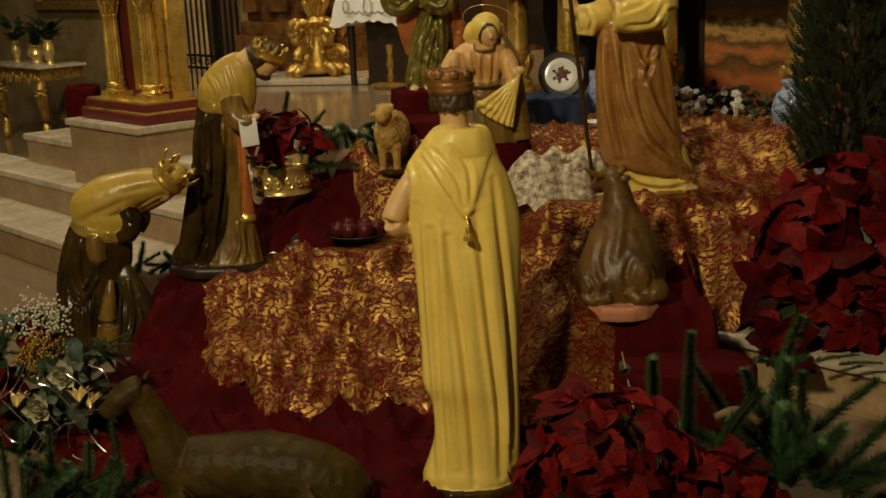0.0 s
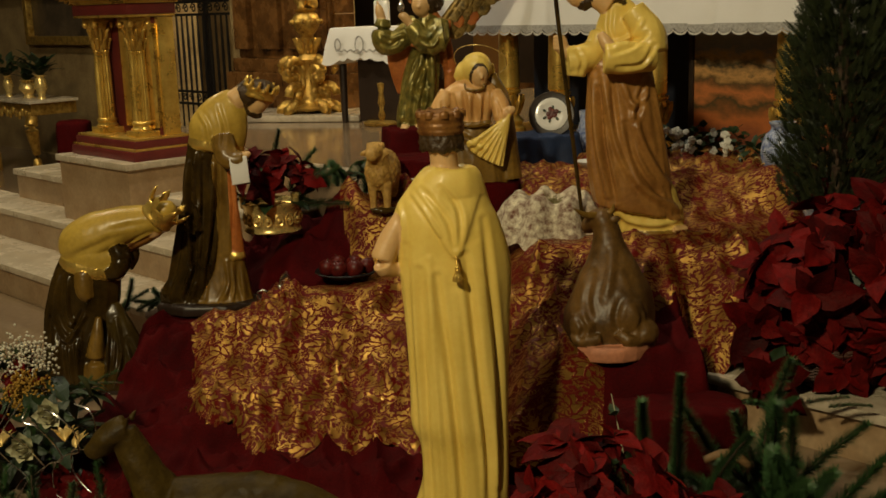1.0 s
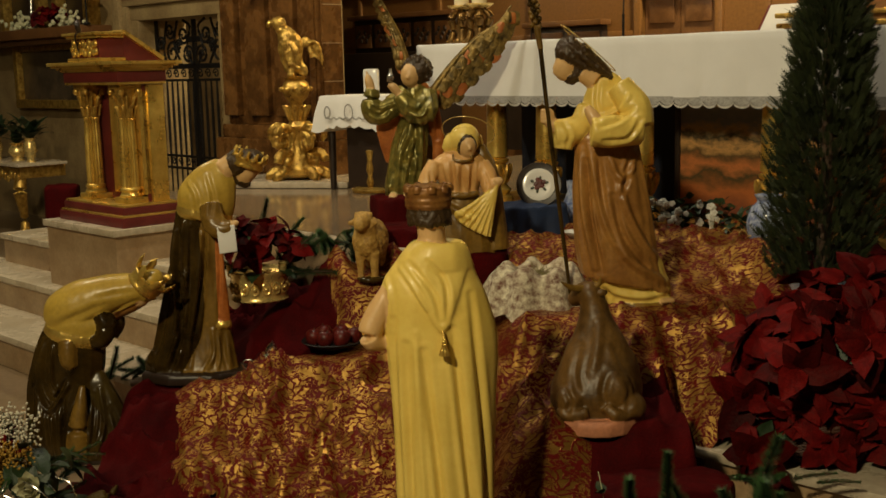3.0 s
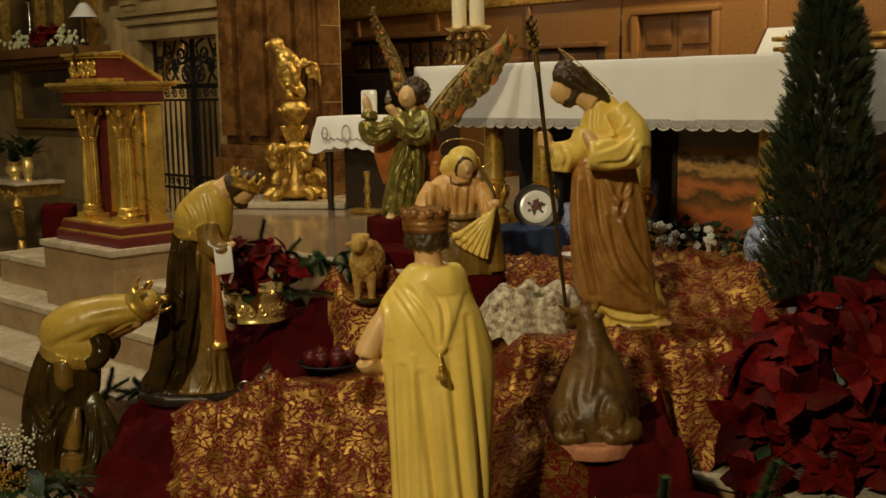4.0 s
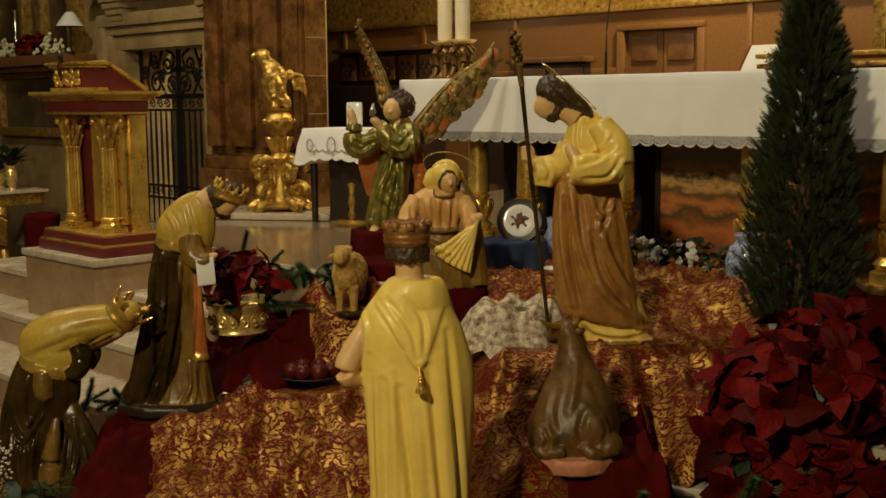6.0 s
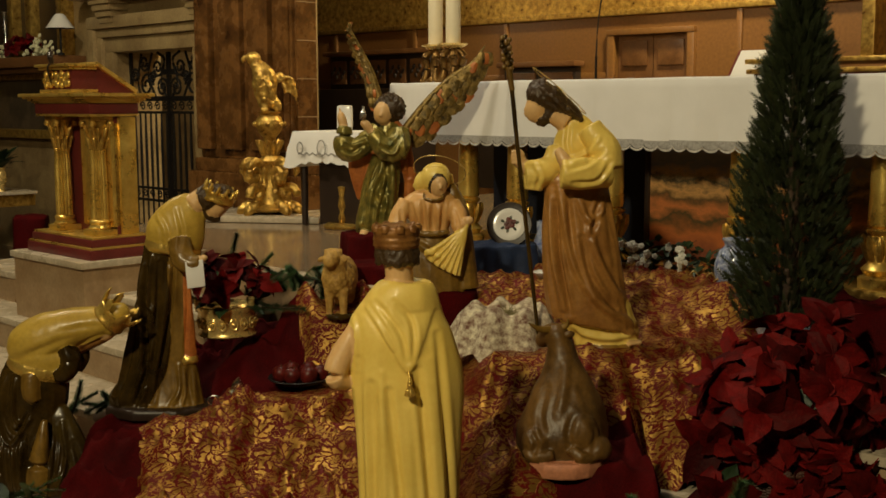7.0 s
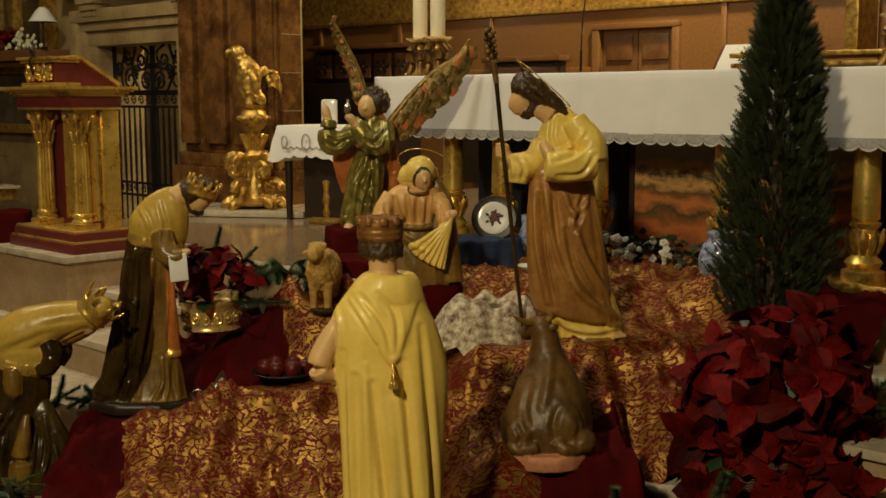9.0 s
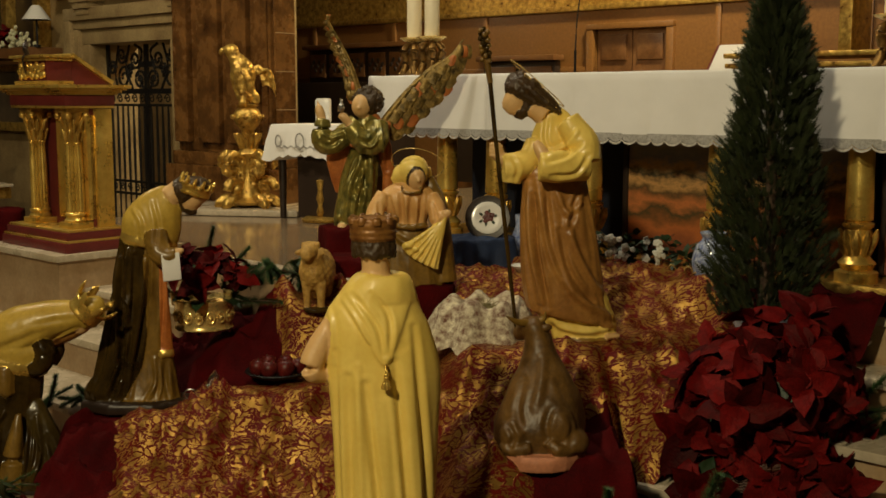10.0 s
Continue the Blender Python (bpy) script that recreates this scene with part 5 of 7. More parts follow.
def kneeling_king():
    bm = B()
    plinth(bm, -105, 105, 0.55, 10, 1)
    robe(bm, [(8, -92, 96, 0.6, 0), (40, -105, 84, 0.6, 0), (78, -108, 64, 0.58, 0), (108, -104, 38, 0.58, 0), (138, -102, 26, 0.6, 0), (165, -96, 30, 0.6, 0), (198, -90, 30, 0.6, 0), (232, -76, 22, 0.56, 0), (256, -62, 20, 0.5, 0)],
         0, 44, 88, ((5, 0.025, 1.4, 0.3, 1.1, 0.5), (9, 0.012, -0.8, 1.0, 1.2, 0.4)))
    # the bent knee and the lighter front of the under-robe
    robe(bm, [(8, 10, 108, 0.62, -14), (40, 12, 96, 0.64, -14), (80, 12, 76, 0.64, -14), (110, 4, 60, 0.62, -14), (140, -4, 42, 0.6, -12), (156, 0, 32, 0.5, -10)], 2, 22, 56, ((4, 0.03, 0.5, 0.6, 1, 0.5),))
    tube(bm, [(-4, -50, 12), (-2, -49, 70), (2, -47, 110), (4, -42, 140)], [18, 16, 11, 5], 12, 3, flat=1.0)
    tube(bm, [(-24, -26, 216), (-22, -32, 186), (-14, -32, 170)], [16, 16, 9], 12, 3)
    # bent back under the cream cape, running out into the cowl round the head
    tube(bm, [(-50, 0, 240), (-36, 0, 262), (-4, 0, 278), (46, 0, 294), (84, 0, 300), (104, 0, 304)], [28, 39, 41, 33, 27, 22], 28, 4, n=30)
    robe(bm, [(214, -70, 34, 0.62, 0), (232, -71, 42, 0.64, 0), (250, -62, 46, 0.64, 0), (272, -44, 44, 0.5, 0)], 4, 14, 64, ((6, 0.012, 0, 0.3, 1, 0.5),), lean=-0.24)
    robe(bm, [(210, -73, 36, 0.64, 0), (218, -75, 40, 0.67, 0), (228, -73, 42, 0.66, 0)], 5, 8, 96, ((30, 0.018, 0, 0, 1, 1),), lean=-0.24)
    # folded arms
    tube(bm, [(30, -14, 258), (40, -18, 238), (34, -22, 218), (16, -24, 212)], [16, 17, 16, 11], 16, 9)
    tube(bm, [(36, 16, 262), (46, 14, 238), (40, 4, 216)], [20, 18, 14], 14, 9)
    # head tipped forward, beard, crown
    ball(bm, (102, 0, 300), (24, 22, 24), 4, 18)
    ball(bm, (114, 0, 316), (20, 19, 19), 4, 18)
    ball(bm, (90, 0, 284), (20, 17, 15), 6, 14, (0, 30, 0))
    tube(bm, [(100, 0, 280), (78, 0, 272), (50, 0, 258), (40, 0, 252)], [10, 13, 11, 5], 12, 8)
    thin = B()
    crown(thin, (96, 0, 302), 31, 46, 5, 6, (0, 46, 0), flare=1.2)
    cr = [([(-70, 220), (-78, 140), (-54, 96), (-22, 140)], 4, 7), ([(-60, 214), (-66, 150), (-46, 116), (-26, 150)], 3.5, -6), ([(-84, 200), (-96, 130), (-94, 60), (-84, 16)], 4, 6), ([(-50, 210), (-50, 150), (-40, 130)], 3, 5),
          ([(-74, 110), (-66, 60), (-60, 14)], 4, -6), ([(-50, 90), (-44, 50), (-40, 12)], 4, 6), ([(-30, 110), (-28, 60), (-26, 12)], 4, -6), ([(30, 130), (40, 70), (30, 14)], 4, 5), ([(50, 96), (66, 50), (70, 14)], 4, -5),
          ([(20, 120), (24, 60), (18, 14)], 3, -4), ([(-36, 250), (-6, 262), (40, 280)], 6, -2.5), ([(30, 292), (60, 298), (90, 300)], 5, -1.5), ([(92, 280), (70, 270), (48, 256)], 2.5, 2.5)]
    return statue("king_statue", bm, [DARKPAINT, BLACKWOOD, OLIVEPAINT, OCHREPAINT, CAPEPAINT, GOLD, FLESH, LINEN, TURBAN, DARKPAINT],
                  "painted plaster kneeling king in a cream cape and dark robe", -1.46, 4.3, 0.0, 0.00223, extra=thin, amp=0.003, creases=cr, lean=0.058, voxel=0.0047)


def camel():
    bm = B()
    tube(bm, [(-60, 0, 40), (-40, 0, 92), (20, 0, 104), (100, 0, 108), (180, 0, 96), (250, 0, 60), (280, 0, 20)], [40, 60, 64, 62, 64, 58, 30], 28, 0, n=40)
    ball(bm, (110, 0, 150), (70, 40, 26), 0, 20)
    tube(bm, [(-20, -4, 110), (-60, -8, 120), (-88, -12, 170), (-112, -14, 228), (-128, -14, 262)], [58, 50, 38, 29, 24], 20, 0, n=30)
    tube(bm, [(-120, -14, 268), (-140, -22, 262), (-168, -34, 238), (-186, -40, 226)], [25, 26, 20, 13], 16, 0, n=16)
    for s in (-1, 1):
        tube(bm, [(-116, -14 + 14 * s, 280), (-108, -14 + 22 * s, 296)], [7, 3], 8, 0)
        tube(bm, [(-30, 46 * s, 70), (-70, 60 * s, 30), (-20, 64 * s, 8), (40, 62 * s, 6)], [30, 24, 18, 14], 14, 0)
        tube(bm, [(220, 50 * s, 70), (180, 70 * s, 30), (240, 72 * s, 10), (290, 70 * s, 6)], [40, 30, 18, 14], 14, 0)
    plinth(bm, -120, 320, 0.3, 8, 1, 16)
    return statue("camel_statue", bm, [CAMELPAINT, DARKPAINT], "painted plaster camel lying on the red cloth", -0.735, 2.78, 0.015, 0.00142, rz=-6, amp=0.005, tall=14.0)


def ox():
    bm = B()
    plinth(bm, -86, 90, 1.12, 26, 1, 20)
    robe(bm, [(20, -80, 86, 0.85, 0), (40, -80, 88, 0.9, 4), (69, -77, 90, 0.95, 6), (109, -60, 83, 1.0, 12), (140, -46, 68, 1.05, 20), (165, -32, 56, 1.1, 26), (190, -23, 40, 1.15, 32), (219, -20, 29, 1.15, 36), (244, -22, 18, 1.2, 40), (256, -14, 10, 1.0, 42)],
         0, 40, 56, ((3, 0.02, 0.6, 0.4, 1, 0.3),))
    for c, r, a in (((30, -52, 72), (34, 24, 38), 10), ((-44, -44, 56), (32, 26, 30), -20), ((56, -40, 44), (34, 40, 26), 15)):
        ball(bm, c, r, 0, 18, (0, a, 0))
    tube(bm, [(10, -74, 52), (30, -78, 36), (56, -68, 36), (70, -52, 46)], [9, 11, 10, 8], 12, 0)
    tube(bm, [(-70, -50, 36), (-44, -66, 34), (-20, -70, 40)], [12, 13, 9], 12, 0)
    # head turned to the manger, horns, ears
    tube(bm, [(-4, 40, 236), (-14, 64, 230), (-24, 96, 212)], [22, 20, 14], 16, 0)
    thin = B()
    tube(thin, [(-14, 34, 246), (-36, 28, 249), (-58, 22, 262)], [7, 6, 1.2], 10, 2)
    tube(thin, [(4, 34, 248), (14, 30, 256), (16, 26, 268)], [6, 5, 1.2], 10, 2)
    ball(thin, (17, 20, 240), (11, 5, 7), 0, 12, (0, -12, 0))
    cr = [([(-26, 150), (-40, 110), (-38, 76)], 6, -5), ([(16, 108), (6, 74), (18, 44)], 6, -3), ([(40, 104), (56, 80), (50, 46)], 6, -3), ([(10, 190), (2, 150), (-10, 110)], 8, 4), ([(30, 160), (44, 130), (50, 110)], 7, -3), ([(-60, 80), (-50, 60), (-58, 40)], 5, -4)]
    return statue("ox_statue", bm, [OXPAINT, PINKBASE, OCHREPAINT], "painted plaster ox lying with its back turned", 0.435, 3.42, 0.38, 0.00169, amp=0.003, tall=9.0, freq=12.0, extra=thin, creases=cr)


def goat():
    bm = B()
    ball(bm, (-4, 6, 68), (27, 46, 34), 0, 24, lump=0.25, freq=40)
    for x, y in ((-17, -24), (9, -26), (-14, 38), (10, 38)):
        tube(bm, [(x, y, 50), (x, y - 1, 25), (x, y - 2, 2)], [10, 7, 6], 10, 0)
    tube(bm, [(-4, -20, 82), (-7, -34, 102)], [21, 17], 14, 0)
    ball(bm, (-8, -44, 106), (14, 20, 15), 0, 14, (30, 0, 0), lump=0.1)
    for s in (-1, 1):
        ball(bm, (-8 + 18 * s, -36, 104), (9, 5, 5), 0, 8, (0, 24 * s, 0))
    for i in range(190):
        a, e = i * 2.399, math.asin(max(-1, min(1, 1 - 2 * (i + 0.5) / 190)))
        ball(bm, (-4 + 26 * math.cos(a) * math.cos(e), 6 + 46 * math.sin(a) * math.cos(e), 68 + 33 * math.sin(e)), (5, 5.5, 6.5), 0, 6)
    for i in range(26):
        ball(bm, (-8 + 13 * math.cos(i * 2.4), -30 + 8 * math.sin(i * 2.4), 112 + 7 * math.sin(i * 1.3)), 4.5, 0, 6)
    plinth(bm, -34, 34, 1.3, 6, 1, 14)
    return statue("sheep_statue", bm, [FLEECE, DARKPAINT], "small painted plaster sheep with curly golden fleece", -0.335, 4.72, 0.615, 0.0024, rz=-8)


for make in (standing_king, joseph, mary, angel, bowing_king, kneeling_king, camel, ox, goat):
    make()


# ---- draped cloths over the steps ----
def smooth(a, b, v):
    t = max(0.0, min(1.0, (v - a) / (b - a)))
    return t * t * (3 - 2 * t)


RESTS = [(-1.05, 4.5, 0.24), (0.676, 4.15, 0.2), (0.435, 3.42, 0.17), (-0.335, 4.72, 0.1), (-0.5, 4.42, 0.24), (0.32, 4.18, 0.26), (-0.83, 4.72, 0.15), (0.065, 4.62, 0.17), (-0.035, 2.95, 0.16), (1.28, 4.52, 0.1)]


def mound(x, y):
    """The height of the cloth-covered boxes and steps under the figures."""
    left = 0.34 * smooth(3.4, 4.3, y) + 0.27 * smooth(4.58, 4.68, y) * smooth(-0.62, -0.48, x) + 0.15 * smooth(4.5, 4.7, y) * (1 - smooth(-0.62, -0.48, x))
    right = 0.355 * smooth(3.16, 3.3, y) + 0.22 * smooth(3.72, 3.95, y) + 0.12 * smooth(4.3, 4.5, y)
    s = (x + y) / math.sqrt(2)
    right *= 1 - smooth(0.7, 0.82, x) * (1 - smooth(3.2, 3.34, s))
    w = smooth(-0.02, 0.28, x)
    h = left * (1 - w) + right * w
    if x < -0.72:
        h *= 1 - 0.3 * smooth(0.72, 0.95, -x)
    h *= smooth(-1.42, -1.2, x)
    if x > 1.0:
        h *= 1 - smooth(1.02, 1.2, x) * (1 - smooth(3.9, 4.1, y))
    s = (x + y) / math.sqrt(2)
    if x > 0.1:
        h = max(h, 0.735 * smooth(3.72, 3.95, s))
    if x > 1.0:
        h = max(h, 0.19 * smooth(3.14, 3.2, s) + 0.18 * smooth(3.45, 3.53, s) + 0.18 * smooth(3.7, 3.78, s) + 0.185 * smooth(3.9, 3.98, s)) * smooth(3.3, 3.75, y + 0.2)
    return h


def folds(x, y):
    calm = 1.0
    for cx, cy, r in RESTS:
        calm = min(calm, smooth(r * 0.7, r * 1.25, math.hypot(x - cx, y - cy)))
    sway = 0.12 * noise.noise((x * 2.5, y * 2.5, 6.6))
    a = noise.noise((x * 2.6 + 0.8 * y, y * 4.0 - 1.2 * x, 0.3))
    swag = 1 - 2 * abs(noise.noise((x * 1.9 + 1.1 * y, (y + sway) * 6.5 - 1.2 * x, 3.3)))
    rib = 1 - 2 * abs(noise.noise((x * 5.2 - 2.0 * y, (y + sway) * 4.5 + 2.4 * x, 5.1)))
    pinch = 1 - 2 * abs(noise.noise((x * 10.0 + 3.0 * y, (y + sway) * 9.0 - 3.0 * x, 8.4)))
    c = noise.noise((x * 13, y * 16 + 6 * x, 9.7))
    quiet = 1 - 0.6 * smooth(3.75, 4.0, y) * smooth(0.1, 0.4, x)
    return calm * quiet * (0.045 * a + 0.085 * max(0, swag) ** 2.4 + 0.055 * max(0, rib) ** 2.8 + 0.036 * max(0, pinch) ** 2.2 + 0.007 * c - 0.034)


def sheet(name, label, inside, lift, mats, x0, x1, y0, y1, d, lower, fine=1.0, wild=0.0):
    nx, ny = int((x1 - x0) / d), int((y1 - y0) / d)
    keep, bm = {}, B()
    uv = bm.loops.layers.uv.new("cloth")
    acc = {}

    def vert(i, j):
        if (i, j) not in keep:
            x, y = x0 + i * d, y0 + j * d
            e = inside(x, y)
            z = mound(x, y) + folds(x + lower, y - lower) * fine + lift * smooth(0, 0.05, e) + wild * noise.noise((x * 11, y * 13, 4))
            keep[i, j] = bm.verts.new((x + 0.012 * noise.noise((x * 12, y * 12, 7)), y + 0.012 * noise.noise((x * 12, y * 12, 8)), max(0.004 + 0.3 * lift, z)))
            acc[i, j] = (x, y + 1.1 * mound(x, y) + 0.8 * folds(x, y))
        return keep[i, j]

    for i in range(nx):
        for j in range(ny):
            if inside(x0 + (i + 0.5) * d, y0 + (j + 0.5) * d) > 0:
                cells = [(i, j), (i + 1, j), (i + 1, j + 1), (i, j + 1)]
                f = bm.faces.new([vert(*c) for c in cells])
                for l, c in zip(f.loops, cells):
                    l[uv].uv = acc[c]
    return solid(name, bm, mats, label, "cloth", Matrix(), smooth=80)


def brocade_region(x, y):
    """Positive inside the brocade's outline, in metres from its edge."""
    wob = 0.05 * noise.noise((x * 5, y * 5, 1)) + 0.02 * noise.noise((x * 16, y * 16, 2))
    front = 3.44 + max(0, -0.66 - x) * 0.8 if x < 0.02 else 3.02
    e = min(y - front, x + 1.03 + 0.15 * (y - 4), 1.3 - x, 5.1 - y) + wob
    if x > 0.3:
        e = min(e, max(y - 3.72, 0.42 - x) + wob)
    if x < -0.45:
        e = min(e, max(4.42 - y, x + 0.52) + wob)
    return e


def velvet_region(x, y):
    wob = 0.06 * noise.noise((x * 4, y * 4, 11))
    return min(y - 2.62 - 0.25 * max(0, -x - 0.4) + wob, x + 1.32 + wob, 1.12 + wob - x + (1.1 if y > 3.85 else 0), 5.15 - y, max(0.74 - x, (x + y) / math.sqrt(2) - 3.3) + wob)


sheet("velvet_cloth", "dark red velvet cloth spread over the steps", velvet_region, 0.004, VELVET, -1.45, 2.2, 2.4, 5.2, 0.0145, 0.0, 0.9, 0.012)
sheet("brocade_cloth", "crumpled red and gold brocade cloth draped over the steps", brocade_region, 0.03, BROCADE, -1.2, 1.45, 3.2, 5.2, 0.0115, 0.0)


def drape(name, label, mats, x, y, z0, z1, rx, ry, m=0, lump=0.12, count=7, kind="cloth"):
    """A cloth hung over a box or stool: a flat top that falls in folds."""
    bm = B()
    rows, seg = [], 72
    prof = [(0.02, 1.0), (0.5, 1.0), (0.9, 0.99), (0.98, 0.95), (1.0, 0.85), (1.03, 0.6), (1.07, 0.3), (1.12, 0.08), (1.2, 0.0)]
    for r, f in spline(prof, 26):
        row = []
        for i in range(seg):
            a = 2 * math.pi * i / seg
            c, s = math.cos(a), math.sin(a)
            sq = 1 / max(abs(c) ** 4 + abs(s) ** 4, 1e-6) ** 0.25
            fold = 1 + lump * (1 - f) * (0.6 * math.sin(count * a + 1) + 0.4 * math.sin(2.3 * count * a)) + 0.03 * noise.noise((c * 3, s * 3, f * 4 + x))
            row.append((rx * r * sq * fold * c, ry * r * sq * fold * s, z0 + (z1 - z0) * f + 0.012 * noise.noise((c * 4 * r, s * 4 * r, x * 7)) * (r > 0.05)))
        rows.append(row)
    quadgrid(bm, rows)
    uv = bm.loops.layers.uv.new("cloth")
    for f in bm.faces:
        for l in f.loops:
            l[uv].uv = (l.vert.co.x + 0.5 * l.vert.co.y, l.vert.co.z + 0.4 * l.vert.co.y)
    return solid(name, bm, mats, label, kind, pose(x, y, 0, 0, 0, m), smooth=80)


drape("velvet_drape", "dark red velvet draped over a stool", VELVET, -0.235, 5.58, 0.60, 0.872, 0.15, 0.15, 20)
drape("velvet_drape", "dark red velvet heap below the seated figure", VELVET, -0.12, 5.0, 0.60, 0.8, 0.2, 0.14, 0)
drape("velvet_drape", "red velvet covered seat under the seated figure", VELVET, 0.065, 4.63, 0.58, 0.742, 0.17, 0.13, 0)
drape("blue_drape", "dark blue cloth draped behind the figures", BLUECLOTH, 0.36, 5.15, 0.64, 0.87, 0.17, 0.13, 10, 0.2)
drape("velvet_cover", "red velvet covered block with square corners", VELVET, 0.6, 3.12, 0.0, 0.3, 0.2, 0.1, 8, 0.04)

# lace-covered manger cushion
manger = thing("manger_cushion", "crib cushion under a white crocheted lace cloth", "cushion", pose(0.32, 4.22, 0.6))
bm = B()
rows = []
for r, z in spline([(0.01, 0.09), (0.05, 0.095), (0.09, 0.125), (0.12, 0.14), (0.15, 0.125), (0.175, 0.08), (0.195, 0.03), (0.22, -0.03)], 26):
    rows.append([(r * 1.08 * math.cos(a) * (1 + 0.09 * (r / 0.2) ** 2 * math.sin(9 * a)), r * 0.9 * math.sin(a) * (1 + 0.09 * (r / 0.2) ** 2 * math.sin(9 * a)),
                  z + 0.014 * math.sin(7 * a + 20 * r) * min(1, r / 0.08) + 0.012 * noise.noise((math.cos(a) * 3, math.sin(a) * 3, r * 20))) for a in np.linspace(0, 2 * math.pi, 90, endpoint=False)])
quadgrid(bm, rows)
LACEPAT = material("crocheted_lace", (0.76, 0.69, 0.5), 0.9, 0, 0.3, 38, 0.9, 160, second=(0.14, 0.05, 0.03))
part("lace_cloth", bm, LACEPAT, manger)
bm = B()
for i in range(90):
    a, r = random.uniform(0, 6.28), random.uniform(0, 0.08)
    c = Vector((r * math.cos(a), r * math.sin(a), 0.11))
    d = Vector((random.uniform(-1, 1), random.uniform(-1, 1), random.uniform(-0.1, 0.5))).normalized() * random.uniform(0.02, 0.05)
    tube(bm, [tuple(c - d), tuple(c + d)], [0.0022, 0.001], 4, 0)
straw = part("straw", bm, material("straw", (0.24, 0.2, 0.08), 0.8, 0, 0.4, 30, 0), manger, "grey-green straw in the hollow")
straw["kind"] = "stuff"


# ---- plants ----
def leaf_mesh(name, mat, length, width, curl, fold, nl=7, nw=4, jag=0.0):
    bm = B()
    rows = []
    for i in range(nl + 1):
        f = i / nl
        w = width * math.sin(math.pi * min(1, f ** 0.75 * 0.97 + 0.03)) ** 0.85 * (1 - 0.25 * f) + 0.0004
        w *= 1 + jag * (1 if i % 2 else -1)
        rows.append([(w * (2 * j / nw - 1), length * f * (1 - 0.12 * curl * f), -curl * length * f * f * 0.45 + fold * w * abs(2 * j / nw - 1) + 0.06 * width * math.sin(9 * f + 3 * j)) for j in range(nw + 1)])
    quadgrid(bm, rows, closed=False)
    return finish(bm, name, mat, 80)


BRACTS = [leaf_mesh("bract", BRACT, 0.15, 0.052, 0.55, 0.25, jag=0.03), leaf_mesh("bract", BRACT, 0.135, 0.05, 1.0, -0.12, jag=0.08), leaf_mesh("bract", BRACT, 0.11, 0.042, 0.3, 0.3, jag=0.05)]
LEAVES = [leaf_mesh("leaf", LEAF, 0.12, 0.036, 0.7, 0.2, jag=0.05), leaf_mesh("leaf", LEAF, 0.1, 0.028, 1.0, 0.1)]

def poinsettia_heads(owner, heads, size, rng):
    """Flower heads at (place, outward direction) under the thing: two whorls of red bracts over green leaves."""
    for p, n in heads:
        n = Vector(n).normalized()
        base = Matrix.Translation(p) @ n.to_track_quat("Z", "Y").to_matrix().to_4x4() @ Matrix.Rotation(rng.uniform(0, 6.28), 4, "Z")
        for ring, (count, tilt, lift, sc, kinds) in enumerate(((6, 14, 0.0, 1.05, (0, 1)), (5, 34, 0.008, 0.75, (2, 0)))):
            for i in range(count):
                m = base @ Matrix.Translation((0, 0, lift)) @ Matrix.Rotation(2 * math.pi * (i + 0.5 * ring + rng.uniform(-0.2, 0.2)) / count, 4, "Z") \
                    @ Matrix.Rotation(radians(tilt + rng.uniform(-60, 20)), 4, "X") @ Matrix.Rotation(radians(rng.uniform(-42, 42)), 4, "Y") @ Matrix.Scale(size * sc * rng.uniform(0.75, 1.15), 4)
                part("bract", BRACTS[rng.choice(kinds)], None, owner, m=m)
        for i in range(2):
            m = base @ Matrix.Translation((0, 0, -0.03)) @ Matrix.Rotation(rng.uniform(0, 6.28), 4, "Z") @ Matrix.Rotation(radians(rng.uniform(-20, 10)), 4, "X") @ Matrix.Scale(size * rng.uniform(0.8, 1.1), 4)
            part("leaf", rng.choice(LEAVES), None, owner, m=m)


def dome_heads(count, rx, ry, rz, rng, low=-0.1, front=True):
    out = []
    for i in range(count):
        a = i * 2.39996 + rng.uniform(-0.2, 0.2)
        e = low + (1 - low) * (i + 0.5) / count
        c = math.sqrt(max(0, 1 - e * e))
        v = Vector((math.cos(a) * c, math.sin(a) * c, e))
        if v.y < 0.45:
            out.append(((rx * v.x, ry * v.y, rz * v.z), (v.x / rx, v.y / ry - 0.8, v.z / rz + 0.6)))
    return out


def fir_sprig(bm, p, d, length, rng, needle=0.022, dense=150, mi=0, width=1.0):
    """A fir twig with needles all round, tapering to the tip."""
    d = Vector(d).normalized()
    p = Vector(p)
    bend = Vector((rng.uniform(-0.2, 0.2), rng.uniform(-0.2, 0.2), -0.12))
    pts = [p + d * length * f + bend * length * f * f for f in np.linspace(0, 1, 7)]
    tube(bm, [tuple(q) for q in pts], [0.0035] * 6 + [0.001], 5, 1)
    n = int(3.2 * dense * length / 0.2)
    for i in range(n):
        f = (i + rng.random()) / n
        k = min(5, int(f * 6))
        c = pts[k].lerp(pts[k + 1], f * 6 - k)
        t = (pts[k + 1] - pts[k]).normalized()
        a = rng.uniform(0, 6.28)
        s = t.orthogonal().normalized()
        s = Matrix.Rotation(a, 3, t) @ s
        v = (s * width * 1.25 + t * 0.8).normalized() * needle * 1.25 * rng.uniform(0.7, 1.1) * (1 - 0.45 * f)
        w = t.cross(s) * 0.0019
        q = [bm.verts.new(c - w), bm.verts.new(c + w), bm.verts.new(c + v)]
        bm.faces.new(q).material_index = mi


